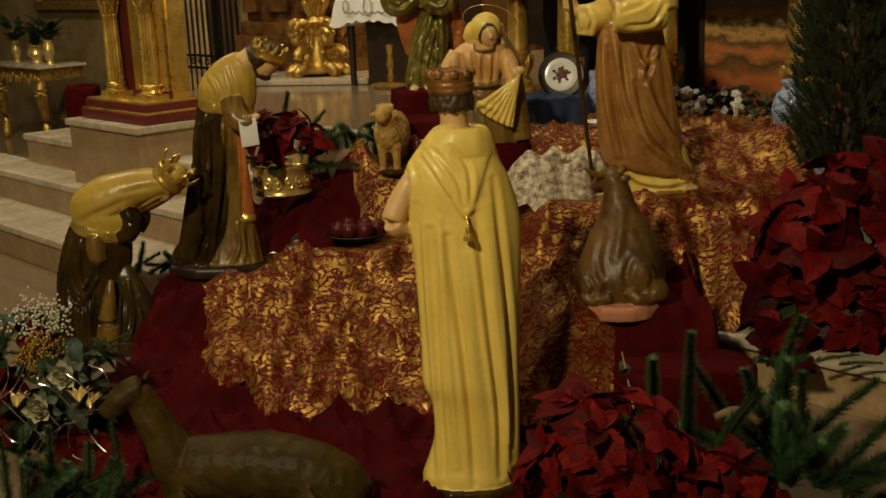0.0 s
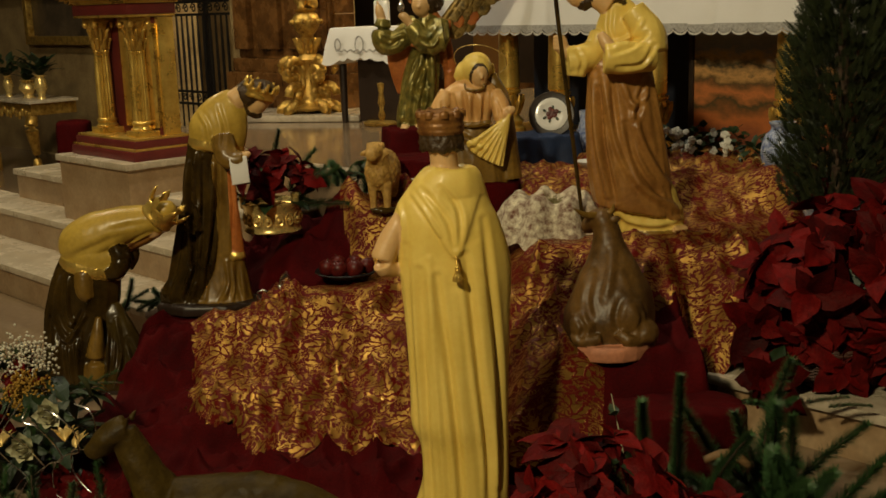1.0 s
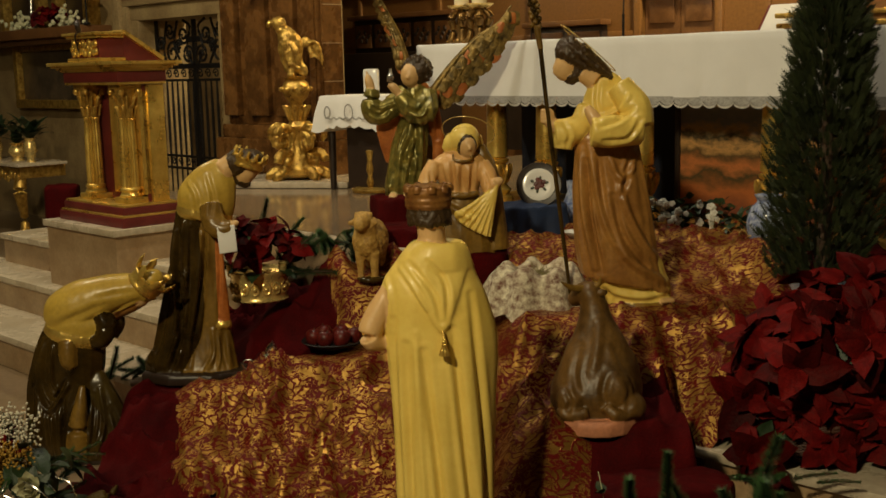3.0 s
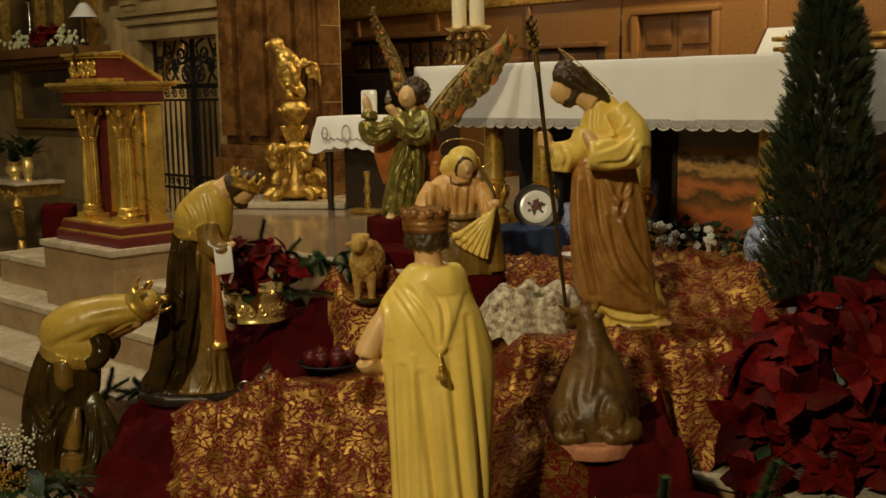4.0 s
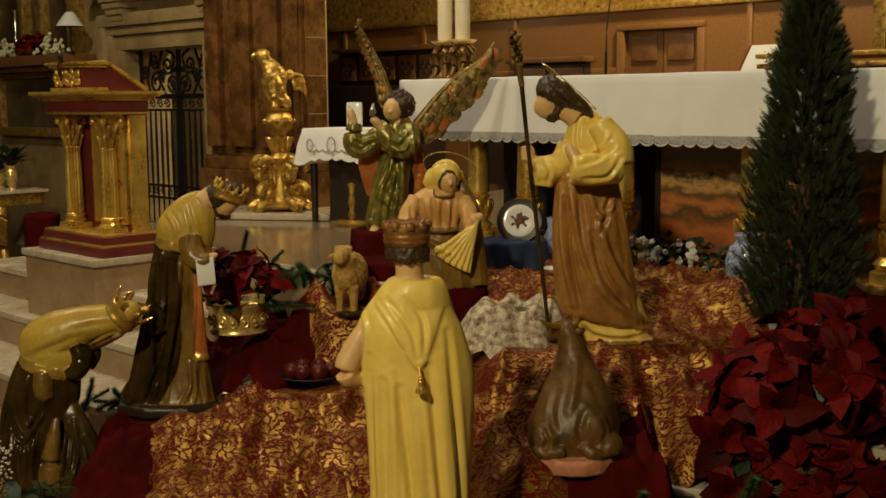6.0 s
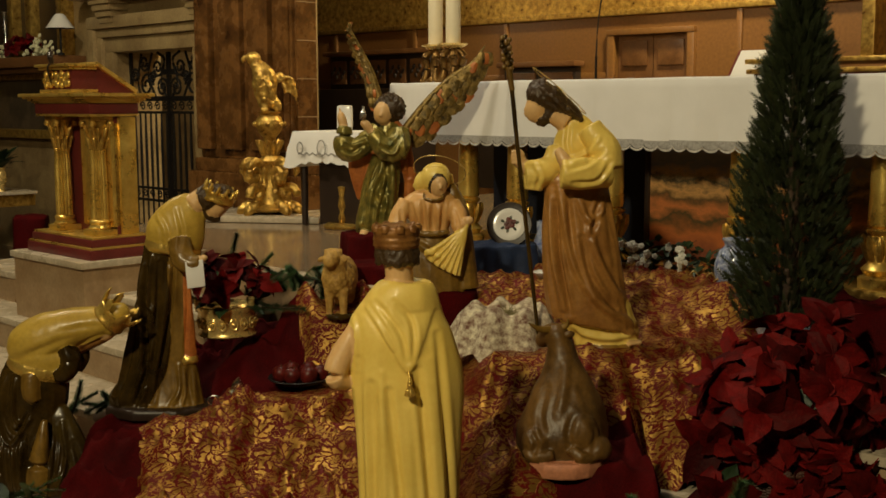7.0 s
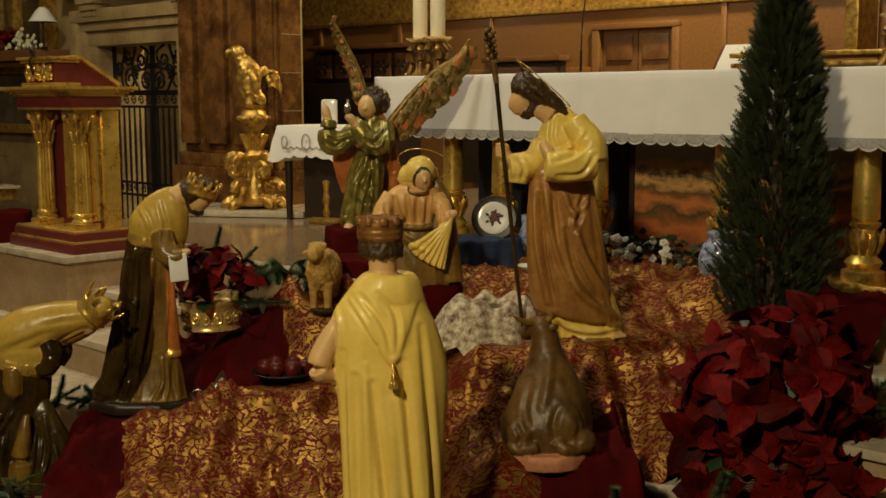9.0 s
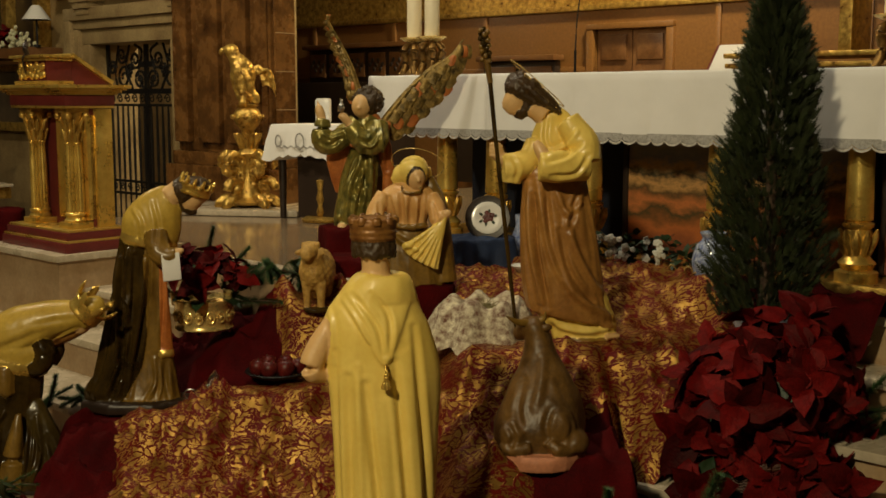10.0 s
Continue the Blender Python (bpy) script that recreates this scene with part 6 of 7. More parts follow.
def fir_bunch(name, label, at, sprigs, rng, needle=0.022, dense=150, width=1.0):
    ob = thing(name, label, "branches", pose(*at))
    for p, d, ln in sprigs:
        bm = B()
        fir_sprig(bm, p, d, ln, rng, needle, dense, width=width)
        tw = part("sprig", bm, [FIR, BARK], ob, smooth=0)
        tw["kind"] = "stuff"
    return ob


def wicker_basket(owner, rx, ry, h, flare=1.25):
    bm = B()
    rows = []
    for k in range(25):
        f = k / 24
        g = 1 + (flare - 1) * f
        rows.append([((rx * g + 0.005 * math.sin(24 * a + math.pi * k)) * math.cos(a), (ry * g + 0.005 * math.sin(24 * a + math.pi * k)) * math.sin(a), h * f) for a in np.linspace(0, 2 * math.pi, 144, endpoint=False)])
    quadgrid(bm, rows)
    part("woven_side", bm, WICKER, owner)
    bm = B()
    for j in range(3):
        ring = [(rx * flare * 1.01 * math.cos(a), ry * flare * 1.01 * math.sin(a), h + 0.006 * math.sin(18 * a + j * 2.1)) for a in np.linspace(0, 2 * math.pi, 121)]
        tube(bm, ring, 0.008, 6, 0, n=121)
    part("braided_rim", bm, WICKER, owner)


rng = random.Random(7)
basket = thing("poinsettia_basket", "red poinsettias crowded in a brown wicker basket", "potted plant", pose(1.215, 3.66, 0.19))
wicker_basket(basket, 0.17, 0.15, 0.13)
def uneven(heads, lift):
    out = []
    for (x, y, z), n in heads:
        g = rng.uniform(0.8, 1.14)
        out.append(((x * g + 0.02, y * g, z * g + lift), (n[0] + rng.uniform(-1.6, 1.6), n[1] + rng.uniform(-1.2, 0.8), n[2] + rng.uniform(-0.6, 2.2))))
    return out


poinsettia_heads(basket, uneven(dome_heads(36, 0.32, 0.25, 0.31, rng, -0.9), 0.29), 1.0, rng)
poinsettia_heads(basket, uneven([((-0.26 + 0.075 * i, -0.2 + 0.03 * (i % 3), -0.16 + 0.07 * (i % 3)), (-0.5 + 0.15 * i, -3.0, 0.8)) for i in range(7)], 0.25), 1.05, rng)
poinsettia_heads(basket, uneven(dome_heads(12, 0.23, 0.18, 0.22, rng, -0.2), 0.28), 1.0, rng)

front = thing("poinsettia_plant", "red poinsettia plant standing on the floor", "potted plant", pose(0.26, 2.36, 0.0))
bm = B()
lathe(bm, [(0.0006, 0.0), (0.075, 0.0), (0.095, 0.14), (0.102, 0.14), (0.102, 0.155), (0.09, 0.155), (0.085, 0.14), (0.0006, 0.135)], 28)
part("pot", bm, MAROON, front)
bm = B()
for i in range(7):
    a = i * 0.9
    tube(bm, [(0.03 * math.cos(a), 0.03 * math.sin(a), 0.12), (0.08 * math.cos(a), 0.08 * math.sin(a), 0.2), (0.14 * math.cos(a), 0.12 * math.sin(a), 0.28)], [0.006, 0.005, 0.004], 6)
part("stems", bm, LEAF, front)
poinsettia_heads(front, [((x - 0.0, y, z + 0.33), n) for (x, y, z), n in dome_heads(18, 0.17, 0.15, 0.17, rng, -0.7)], 0.72, rng)
second = thing("poinsettia_plant", "low red poinsettia plant beside fir branches", "potted plant", pose(0.52, 2.34, 0.0))
bm = B()
lathe(bm, [(0.0006, 0.0), (0.065, 0.0), (0.08, 0.12), (0.09, 0.12), (0.09, 0.13), (0.0006, 0.125)], 28)
part("pot", bm, MAROON, second)
poinsettia_heads(second, [((x, y, z + 0.22), n) for (x, y, z), n in dome_heads(14, 0.13, 0.13, 0.13, rng, -0.35)], 0.68, rng)

# brass planter with poinsettias and fir
planter = thing("brass_planter", "embossed brass planter with poinsettias and fir sprigs", "planter", pose(-0.82, 4.72, 0.535) @ Matrix.Scale(1.1, 4))
bm = B()
lathe(bm, [(0.0006, 0.0), (0.105, 0.0), (0.112, 0.006), (0.104, 0.016), (0.106, 0.03), (0.11, 0.075), (0.112, 0.095), (0.12, 0.105), (0.122, 0.115), (0.114, 0.118), (0.1, 0.1), (0.0006, 0.1)], 40)
pl = part("bowl", bm, BRASS, planter)
for i in range(16):
    bm = B()
    a = 2 * math.pi * i / 16
    m = pose(0.108 * math.cos(a), 0.108 * math.sin(a), 0.055, 0, 0, math.degrees(a) + 90)
    ring = [(0.016 * math.cos(b), 0, 0.022 * math.sin(b)) for b in np.linspace(0, 2 * math.pi, 17)]
    tube(bm, ring, 0.004, 6, n=17)
    ball(bm, (0, -0.002, 0), 0.009, seg=8)
    part("embossed_ring", bm, BRASS, pl, m=m)
for s in (-1, 1):
    bm = B()
    tube(bm, [(0.1 * s, -0.04, 0.1), (0.1 * s, -0.055, 0.15)], [0.014, 0.016], 12)
    part("lug", bm, BRASS, planter)
poinsettia_heads(planter, [((x, y, z + 0.19), n) for (x, y, z), n in dome_heads(14, 0.15, 0.11, 0.1, rng, -0.1)], 0.7, rng)
for i in range(9):
    a = rng.uniform(0, 6.28)
    m = Matrix.Translation((0.1 * math.cos(a), 0.1 * math.sin(a), 0.12)) @ Matrix.Rotation(a - math.pi / 2, 4, "Z") @ Matrix.Rotation(radians(rng.uniform(-10, 40)), 4, "X") @ Matrix.Scale(0.8, 4)
    part("leaf", rng.choice(LEAVES), None, planter, m=m)
for p, d, ln in (((0.0, 0.0, 0.16), (0.1, 0.1, 1), 0.26), ((0.08, 0, 0.12), (0.6, -0.2, 0.8), 0.2), ((0.1, 0.02, 0.12), (0.75, -0.1, 0.65), 0.22), ((0.06, 0.05, 0.14), (0.35, 0.1, 0.9), 0.2), ((-0.1, 0, 0.12), (-0.7, 0, 0.5), 0.18), ((0.1, -0.03, 0.1), (0.9, -0.2, 0.2), 0.18)):
    bm = B()
    fir_sprig(bm, p, d, ln, rng, 0.03, 220)
    part("sprig", bm, [FIR, BARK], planter, smooth=0)["kind"] = "stuff"

# loose fir branches
up = lambda n, sx, sy, h0, h1: [((rng.uniform(-sx, sx), rng.uniform(-sy, sy), 0.02), (rng.uniform(-0.6, 0.6), rng.uniform(-0.6, 0.3), rng.uniform(0.5, 1.0)), rng.uniform(h0, h1)) for _ in range(n)]
fir_bunch("fir_branches", "dark fir branches standing beside the poinsettias", (0.79, 2.75, 0.08), up(14, 0.08, 0.06, 0.24, 0.4)
          + [((-0.04, 0.02, 0.1), (0.0, -0.1, 1), 0.42), ((0.1, -0.1, 0.05), (0.7, -0.2, 0.6), 0.3), ((0.12, -0.1, 0.0), (0.5, -0.3, 0.7), 0.24), ((0.14, -0.05, -0.06), (0.8, -0.2, 0.45), 0.24)], rng, 0.042, 260)
fir_bunch("fir_branches", "thick upright fir shoots behind the poinsettias", (0.51, 2.64, 0.05), [((0.0, 0, 0.1), (0.0, 0, 1), 0.44), ((-0.07, 0.02, 0.1), (-0.05, 0, 1), 0.38), ((0.06, 0.02, 0.1), (0.3, 0, 1), 0.3),
                                                                             ((0.0, -0.05, 0.12), (0.3, -0.5, 0.5), 0.2), ((-0.1, 0.0, 0.1), (-0.3, 0, 0.9), 0.28)], rng, 0.034, 460, 0.9)
fir_bunch("fir_branches", "flat fir branches lying on the step", (0.84, 3.3, 0.19), [((-0.1 + 0.06 * i, 0.02 * (i % 3), 0.02), (rng.uniform(-1, 1), -0.4, 0.3), 0.13) for i in range(7)], rng, 0.016, 180)
fir_bunch("fir_branches", "fir branches beside the wicker basket", (1.55, 3.7, 0.25), up(12, 0.12, 0.1, 0.2, 0.34) + [((0.0, 0, 0.2), (0.5, 0, 0.6), 0.3), ((-0.05, -0.1, 0.2), (0.4, -0.3, 0.2), 0.3)], rng, 0.028, 240)
fir_bunch("fir_branches", "fir sprigs on the floor behind the kneeling figure", (-1.36, 4.62, 0.19), [((0.05 * i - 0.15, 0, 0.03), (rng.uniform(-1, 0.6), rng.uniform(-0.5, 0.2), 0.3), 0.2) for i in range(8)], rng, 0.026, 220)
fir_bunch("fir_branches", "fir sprigs behind the sheep", (-0.5, 4.95, 0.66), [((0.04 * i - 0.1, 0, 0.02), (rng.uniform(-1, 0.3), -0.3, 0.5), 0.17) for i in range(7)], rng, 0.028, 220)


fir_bunch("fir_branches", "dense fir branches behind the flower arrangement", (-1.66, 3.55, 0.1), up(16, 0.14, 0.1, 0.2, 0.36), rng, 0.034, 170)
fir_bunch("fir_branches", "dense fir branches on the floor by the camel", (-1.16, 2.82, 0.02), up(18, 0.16, 0.08, 0.16, 0.28), rng, 0.034, 170)


def thuja():
    """A slim conical conifer in a pot: trunk and limbs with a crown of small upright sprays."""
    tree = thing("conifer_tree", "slim dark green conifer in a glazed pot", "tree", pose(1.37, 4.12, 0.60))
    bm = B()
    tube(bm, [(0, 0, 0), (0.005, 0, 0.5), (-0.005, 0, 1.0), (0, 0, 1.4)], [0.025, 0.02, 0.012, 0.004], 10)
    trunk = part("trunk", bm, BARK, tree)
    bm = B()
    r2 = random.Random(3)
    verts, faces = [], []
    for i in range(6500):
        h = 0.08 + 1.42 * r2.random() ** 0.9
        f = (h - 0.08) / 1.42
        R = 0.2 * (1 - f ** 1.6) * (0.62 + 0.45 * min(1, f / 0.12)) + 0.012
        a = r2.uniform(0, 6.28)
        R *= 1 + 0.42 * noise.noise((math.cos(a) * 1.6, math.sin(a) * 1.6, h * 4.2))
        r = R * r2.uniform(0.12, 1.0) ** 0.6
        base = Vector((r * math.cos(a), r * math.sin(a), h))
        out = Vector((math.cos(a), math.sin(a), r2.uniform(0.6, 1.9))).normalized()
        side = out.cross(Vector((r2.uniform(-1, 1), r2.uniform(-1, 1), r2.uniform(-1, 1)))).normalized()
        ln = r2.uniform(0.035, 0.065)
        for k in range(5):
            g = k / 4
            p = base + out * ln * g * 0.7
            for s in (-1, 1):
                tip = p + (out * 0.75 + side * s * 0.75) * ln * 0.42 * (1 - 0.5 * g)
                w = (out * 0.5 - side * s * 0.5) * 0.0042
                n = len(verts)
                verts += [p - w, p + w, tip]
                faces.append((n, n + 1, n + 2))
        n = len(verts)
        verts += [base - side * 0.003, base + side * 0.003, base + out * ln * 1.15]
        faces.append((n, n + 1, n + 2))
    me = bpy.data.meshes.new("crown")
    me.from_pydata([tuple(v) for v in verts], [], faces)
    me.materials.append(THUJA)
    part("crown", me, None, tree)["kind"] = "stuff"
    for i in range(14):
        bm = B()
        a, h = i * 2.4, 0.12 + 0.08 * i
        tube(bm, [(0, 0, h), (0.06 * math.cos(a), 0.06 * math.sin(a), h + 0.06), (0.1 * math.cos(a), 0.1 * math.sin(a), h + 0.14)], [0.006, 0.004, 0.002], 5)
        part("limb", bm, BARK, trunk)
    bm = B()
    lathe(bm, [(0.0006, 0.0), (0.09, 0.0), (0.12, 0.07), (0.125, 0.085), (0.118, 0.085), (0.0006, 0.075)], 28)
    part("pot", bm, BLUECHINA, tree)


thuja()


# ---- things in front of the altar and on the cloths ----
def garland():
    g = thing("flower_garland", "green leafy garland with small white flowers", "garland", pose(0, 0, 0))
    r3 = random.Random(11)
    small = [leaf_mesh("leaf", LEAF, 0.06, 0.02, 0.5, 0.2, 5, 2), leaf_mesh("leaf", LEAF, 0.045, 0.012, 0.6, 0.1, 5, 2)]
    bm = B()
    for i in range(5):
        a = 2 * math.pi * i / 5
        ball(bm, (0.008 * math.cos(a), 0.008 * math.sin(a), 0), (0.008, 0.008, 0.004), 0, 6)
    ball(bm, (0, 0, 0.003), 0.004, 0, 6)
    flower = finish(bm, "flower", material("white_petal", (0.6, 0.58, 0.5), 0.7, 0, 0.1, 20, 0), 80)
    for i in range(230):
        f = r3.random()
        x, y = 0.78 + 0.56 * f, 5.12 - 0.56 * f
        p = (x + r3.uniform(-0.05, 0.05), y + r3.uniform(-0.06, 0.04), 0.76 + 0.1 * r3.random() * (0.7 + 0.6 * math.sin(math.pi * f)) + 0.02)
        m = Matrix.Translation(p) @ Euler((r3.uniform(-0.6, 1.2), r3.uniform(-0.6, 0.6), r3.uniform(0, 6.28))).to_matrix().to_4x4() @ Matrix.Scale(r3.uniform(0.7, 1.3), 4)
        part("leaf", r3.choice(small), None, g, m=m)
    for i in range(34):
        f = r3.choice((0.2, 0.28, 0.35, 0.42, 0.5, 0.55)) + r3.uniform(-0.05, 0.05)
        x, y = 0.78 + 0.56 * f, 5.06 - 0.56 * f
        m = Matrix.Translation((x + r3.uniform(-0.02, 0.02), y - 0.04, 0.8 + r3.uniform(0, 0.1))) @ Euler((r3.uniform(0.8, 1.6), 0, r3.uniform(-0.6, 0.6))).to_matrix().to_4x4() @ Matrix.Scale(r3.uniform(0.8, 1.3), 4)
        part("flower", flower, None, g, m=m)
    for i in range(9):
        bm = B()
        f = 0.55 + 0.05 * i
        x, y = 0.78 + 0.56 * f, 4.98 - 0.56 * f
        tube(bm, [(x, y, 0.775), (x + 0.02, y - 0.02, 0.79 + 0.02 * (i % 2)), (x + 0.045, y - 0.02, 0.78)], [0.003, 0.009, 0.002], 6, flat=0.5)
        part("ribbon_loop", bm, BRASS, g, "shiny gold ribbon loop")


garland()

# painted plate on its stand
plate = thing("painted_plate", "white china plate with a painted red rose and dark rim", "plate", pose(0.405, 5.12, 0.955, 76, 0, -6))
bm = B()
lathe(bm, [(0.0006, -0.004), (0.1, -0.004), (0.104, 0.0), (0.1, 0.008), (0.082, 0.004), (0.0006, 0.002)], 48)
part("rim", bm, BLACKWOOD, plate, "black lacquered rim")
bm = B()
lathe(bm, [(0.0006, 0.002), (0.07, 0.004), (0.074, 0.008), (0.07, 0.0095), (0.05, 0.007), (0.0006, 0.0065)], 48)
part("dish", bm, CHINA, plate)
bm = B()
for i in range(9):
    a = i * 2.4
    r = 0.006 + 0.0022 * i
    ball(bm, (r * math.cos(a), r * math.sin(a) + 0.004, 0.009), (0.011, 0.011, 0.0012), 0, 8)
for a in (0.3, 1.4, 2.6, 3.7, 4.5, 5.5):
    ball(bm, (0.036 * math.cos(a), 0.03 * math.sin(a), 0.0088), (0.01, 0.006, 0.001), 1, 8, (0, 0, math.degrees(a)))
part("rose_motif", bm, [FRUIT, LEAF], plate, "painted red rose with green leaves")

# blue jug, white dish, blue and white jar
jug = thing("blue_jug", "small blue glazed jug beside the saint figure", "jug", pose(0.575, 5.22, 0.74))
bm = B()
lathe(bm, [(0.0006, 0), (0.04, 0), (0.055, 0.05), (0.05, 0.12), (0.032, 0.17), (0.036, 0.22), (0.03, 0.22), (0.026, 0.17), (0.0006, 0.16)], 28)
part("body", bm, BLUECHINA, jug)
bm = B()
tube(bm, [(0.034, 0, 0.2), (0.08, 0, 0.18), (0.075, 0, 0.1), (0.05, 0, 0.07)], 0.007, 8)
part("handle", bm, BLUECHINA, jug)
bm = B()
lathe(bm, [(0.0006, 0), (0.03, 0), (0.06, 0.03), (0.057, 0.032), (0.028, 0.006), (0.0006, 0.006)], 28)
solid("white_dish", bm, CHINA, "small white china dish by the saint figure", "dish", pose(0.545, 4.86, 0.745))
jar = thing("china_jar", "blue and white china jar beside the conifer", "jar", pose(1.29, 4.56, 0.715))
bm = B()
lathe(bm, spline([(0.0006, 0), (0.05, 0), (0.075, 0.06), (0.085, 0.12), (0.07, 0.18), (0.045, 0.21), (0.055, 0.235), (0.045, 0.235), (0.0006, 0.2)], 30), 32)
part("body", bm, BLUECHINA, jar)

# fruit bowl
FB = (-0.49, 4.48, 0.375)
bm = B()
lathe(bm, [(0.0006, 0.0), (0.06, 0.0), (0.115, 0.02), (0.13, 0.032), (0.126, 0.036), (0.06, 0.008), (0.0006, 0.008)], 40)
solid("fruit_bowl", bm, IRON, "shallow dark metal bowl on the brocade", "bowl", pose(*FB))
for i, (x, y, z, r) in enumerate(((-0.075, -0.02, 0.05, 0.036), (-0.025, -0.055, 0.05, 0.036), (0.04, -0.05, 0.05, 0.037), (0.085, 0.0, 0.05, 0.034), (-0.04, 0.04, 0.052, 0.036), (0.03, 0.035, 0.052, 0.036))):
    fr = thing("red_apple", "dark red apple in the metal bowl", "apple", pose(FB[0] + x, FB[1] + y, FB[2] + z, 12 * (i % 3), 10 * (i % 4), 50 * i), "apples in the bowl")
    bm = B()
    lathe(bm, [(0.0006, -0.85 * r), (0.35 * r, -0.95 * r), (0.8 * r, -0.6 * r), (r, 0.05 * r), (0.85 * r, 0.6 * r), (0.45 * r, 0.85 * r), (0.15 * r, 0.75 * r), (0.0006, 0.62 * r)], 18)
    part("flesh", bm, FRUIT, fr)
    bm = B()
    tube(bm, [(0, 0, 0.62 * r), (0.1 * r, 0, 1.05 * r)], 0.0018, 5)
    part("stem", bm, BARK, fr)

# little chamber-stick with a white candle stub
stick = thing("chamber_stick", "small silver chamber candlestick with a ring handle", "candlestick", pose(-0.735, 4.3, 0.345))
bm = B()
lathe(bm, [(0.0006, 0), (0.045, 0), (0.05, 0.008), (0.046, 0.01), (0.012, 0.006), (0.01, 0.04), (0.014, 0.05), (0.0006, 0.05)], 24)
part("dish", bm, SILVER, stick)
bm = B()
tube(bm, [(-0.045 - 0.025 + 0.025 * math.cos(a), 0, 0.012 + 0.02 * math.sin(a)) for a in np.linspace(0, 2 * math.pi, 17)], 0.003, 6, n=17)
part("ring_handle", bm, SILVER, stick)
bm = B()
tube(bm, [(0, 0, 0.05), (0.012, 0, 0.075), (0.035, 0, 0.09)], [0.006, 0.012, 0.02], 10)
part("snuffer", bm, SILVER, stick, "tilted silver snuffer cone")

# glass ball with dried leaves by the sheep
orb = thing("glass_ball", "clear glass ball filled with dried leaves", "ornament", pose(-0.43, 4.8, 0.74))
glass = bpy.data.materials.new("clear_glass")
glass.use_nodes = True
gb = glass.node_tree.nodes["Principled BSDF"]
gb.inputs["Transmission Weight"].default_value, gb.inputs["Roughness"].default_value, gb.inputs["IOR"].default_value = 1.0, 0.03, 1.1
bm = B()
ball(bm, (0, 0, 0), 0.075, 0, 24)
sh = part("glass", bm, glass, orb, "clear glass shell")
sh.visible_shadow = False
r5 = random.Random(5)
for i in range(26):
    v = Vector((r5.gauss(0, 1), r5.gauss(0, 1), r5.gauss(0, 1))).normalized() * 0.045
    part("leaf", LEAVES[i % 2], None, orb, m=Matrix.Translation(v * 0.6) @ v.to_track_quat("Y", "Z").to_matrix().to_4x4() @ Matrix.Scale(0.38, 4))

# ---- flower arrangement beside the kneeling figure ----
arr = thing("flower_arrangement", "mixed arrangement of fir, cream roses and gilded leaves", "flowers", pose(-1.4, 3.42, -0.02))
r4 = random.Random(21)
bm = B()
lathe(bm, [(0.0006, 0), (0.12, 0), (0.16, 0.12), (0.15, 0.13), (0.0006, 0.12)], 28)
part("bowl", bm, IRON, arr)
for i in range(28):
    a, e = r4.uniform(0, 6.28), r4.uniform(-0.2, 0.7)
    bm = B()
    fir_sprig(bm, (0.1 * math.cos(a), 0.1 * math.sin(a), 0.1 + 0.2 * r4.random()), (math.cos(a), math.sin(a) - 0.3, e), r4.uniform(0.1, 0.2), r4, 0.02, 120)
    part("sprig", bm, [FIR, BARK], arr, smooth=0)["kind"] = "stuff"
for i in range(60):
    a = r4.uniform(0, 6.28)
    m = Matrix.Translation((0.16 * math.cos(a), 0.14 * math.sin(a) - 0.03, r4.uniform(0.08, 0.42))) @ Matrix.Rotation(a - math.pi / 2, 4, "Z") @ Matrix.Rotation(radians(r4.uniform(-40, 50)), 4, "X") @ Matrix.Scale(r4.uniform(0.7, 1.1), 4)
    part("leaf", r4.choice(LEAVES), None, arr, m=m)
petal = leaf_mesh("petal", ROSE, 0.038, 0.021, -0.9, 0.5, 5, 4)
for px_, pz in ((0.14, 0.31), (0.05, 0.205)):
    head = part("rose", finish(B(), "rose", ROSE), None, arr, "open cream rose", m=pose(px_, -0.24, pz, 70, 0, 0))
    bm = B()
    ball(bm, (0, 0, 0.008), (0.012, 0.012, 0.018), 0, 10)
    bm.to_mesh(head.data)
    bm.free()
    for k in range(22):
        a = k * 2.4
        r = 0.004 + 0.0011 * k
        part("petal", petal, None, head, m=Matrix.Rotation(a, 4, "Z") @ Matrix.Translation((0, r * 0.7, 0.0)) @ Matrix.Rotation(radians(78 - 2.6 * k), 4, "X"))
    for k in range(7):
        part("outer_leaf", LEAVES[0], None, head, m=Matrix.Rotation(k * 0.9, 4, "Z") @ Matrix.Translation((0, 0.012, -0.012)) @ Matrix.Rotation(radians(12), 4, "X") @ Matrix.Scale(0.5, 4))
poinsettia_heads(arr, [((-0.08, -0.2, 0.28), (-0.3, -0.8, 0.5)), ((-0.12, -0.2, 0.15), (-0.4, -0.9, 0.1)), ((0.12, -0.22, 0.06), (0.2, -0.8, 0.5)), ((0.2, -0.2, 0.05), (0.4, -0.8, 0.6)), ((0.0, -0.1, 0.38), (0, -0.7, 0.6)),
                       ((-0.22, -0.1, 0.3), (-0.6, -0.7, 0.5))], 0.7, r4)
gildleaf = leaf_mesh("gilded_leaf", BRASS, 0.06, 0.013, 0.6, 0.3, 6, 2)
for x, z, k in ((0.0, 0.23, 4), (0.19, 0.24, 5), (0.22, 0.22, 3)):
    for i in range(k):
        part("gilded_leaf", gildleaf, None, arr, m=pose(x, -0.28, z, 60, 0, -70 + 38 * i))
bm = B()
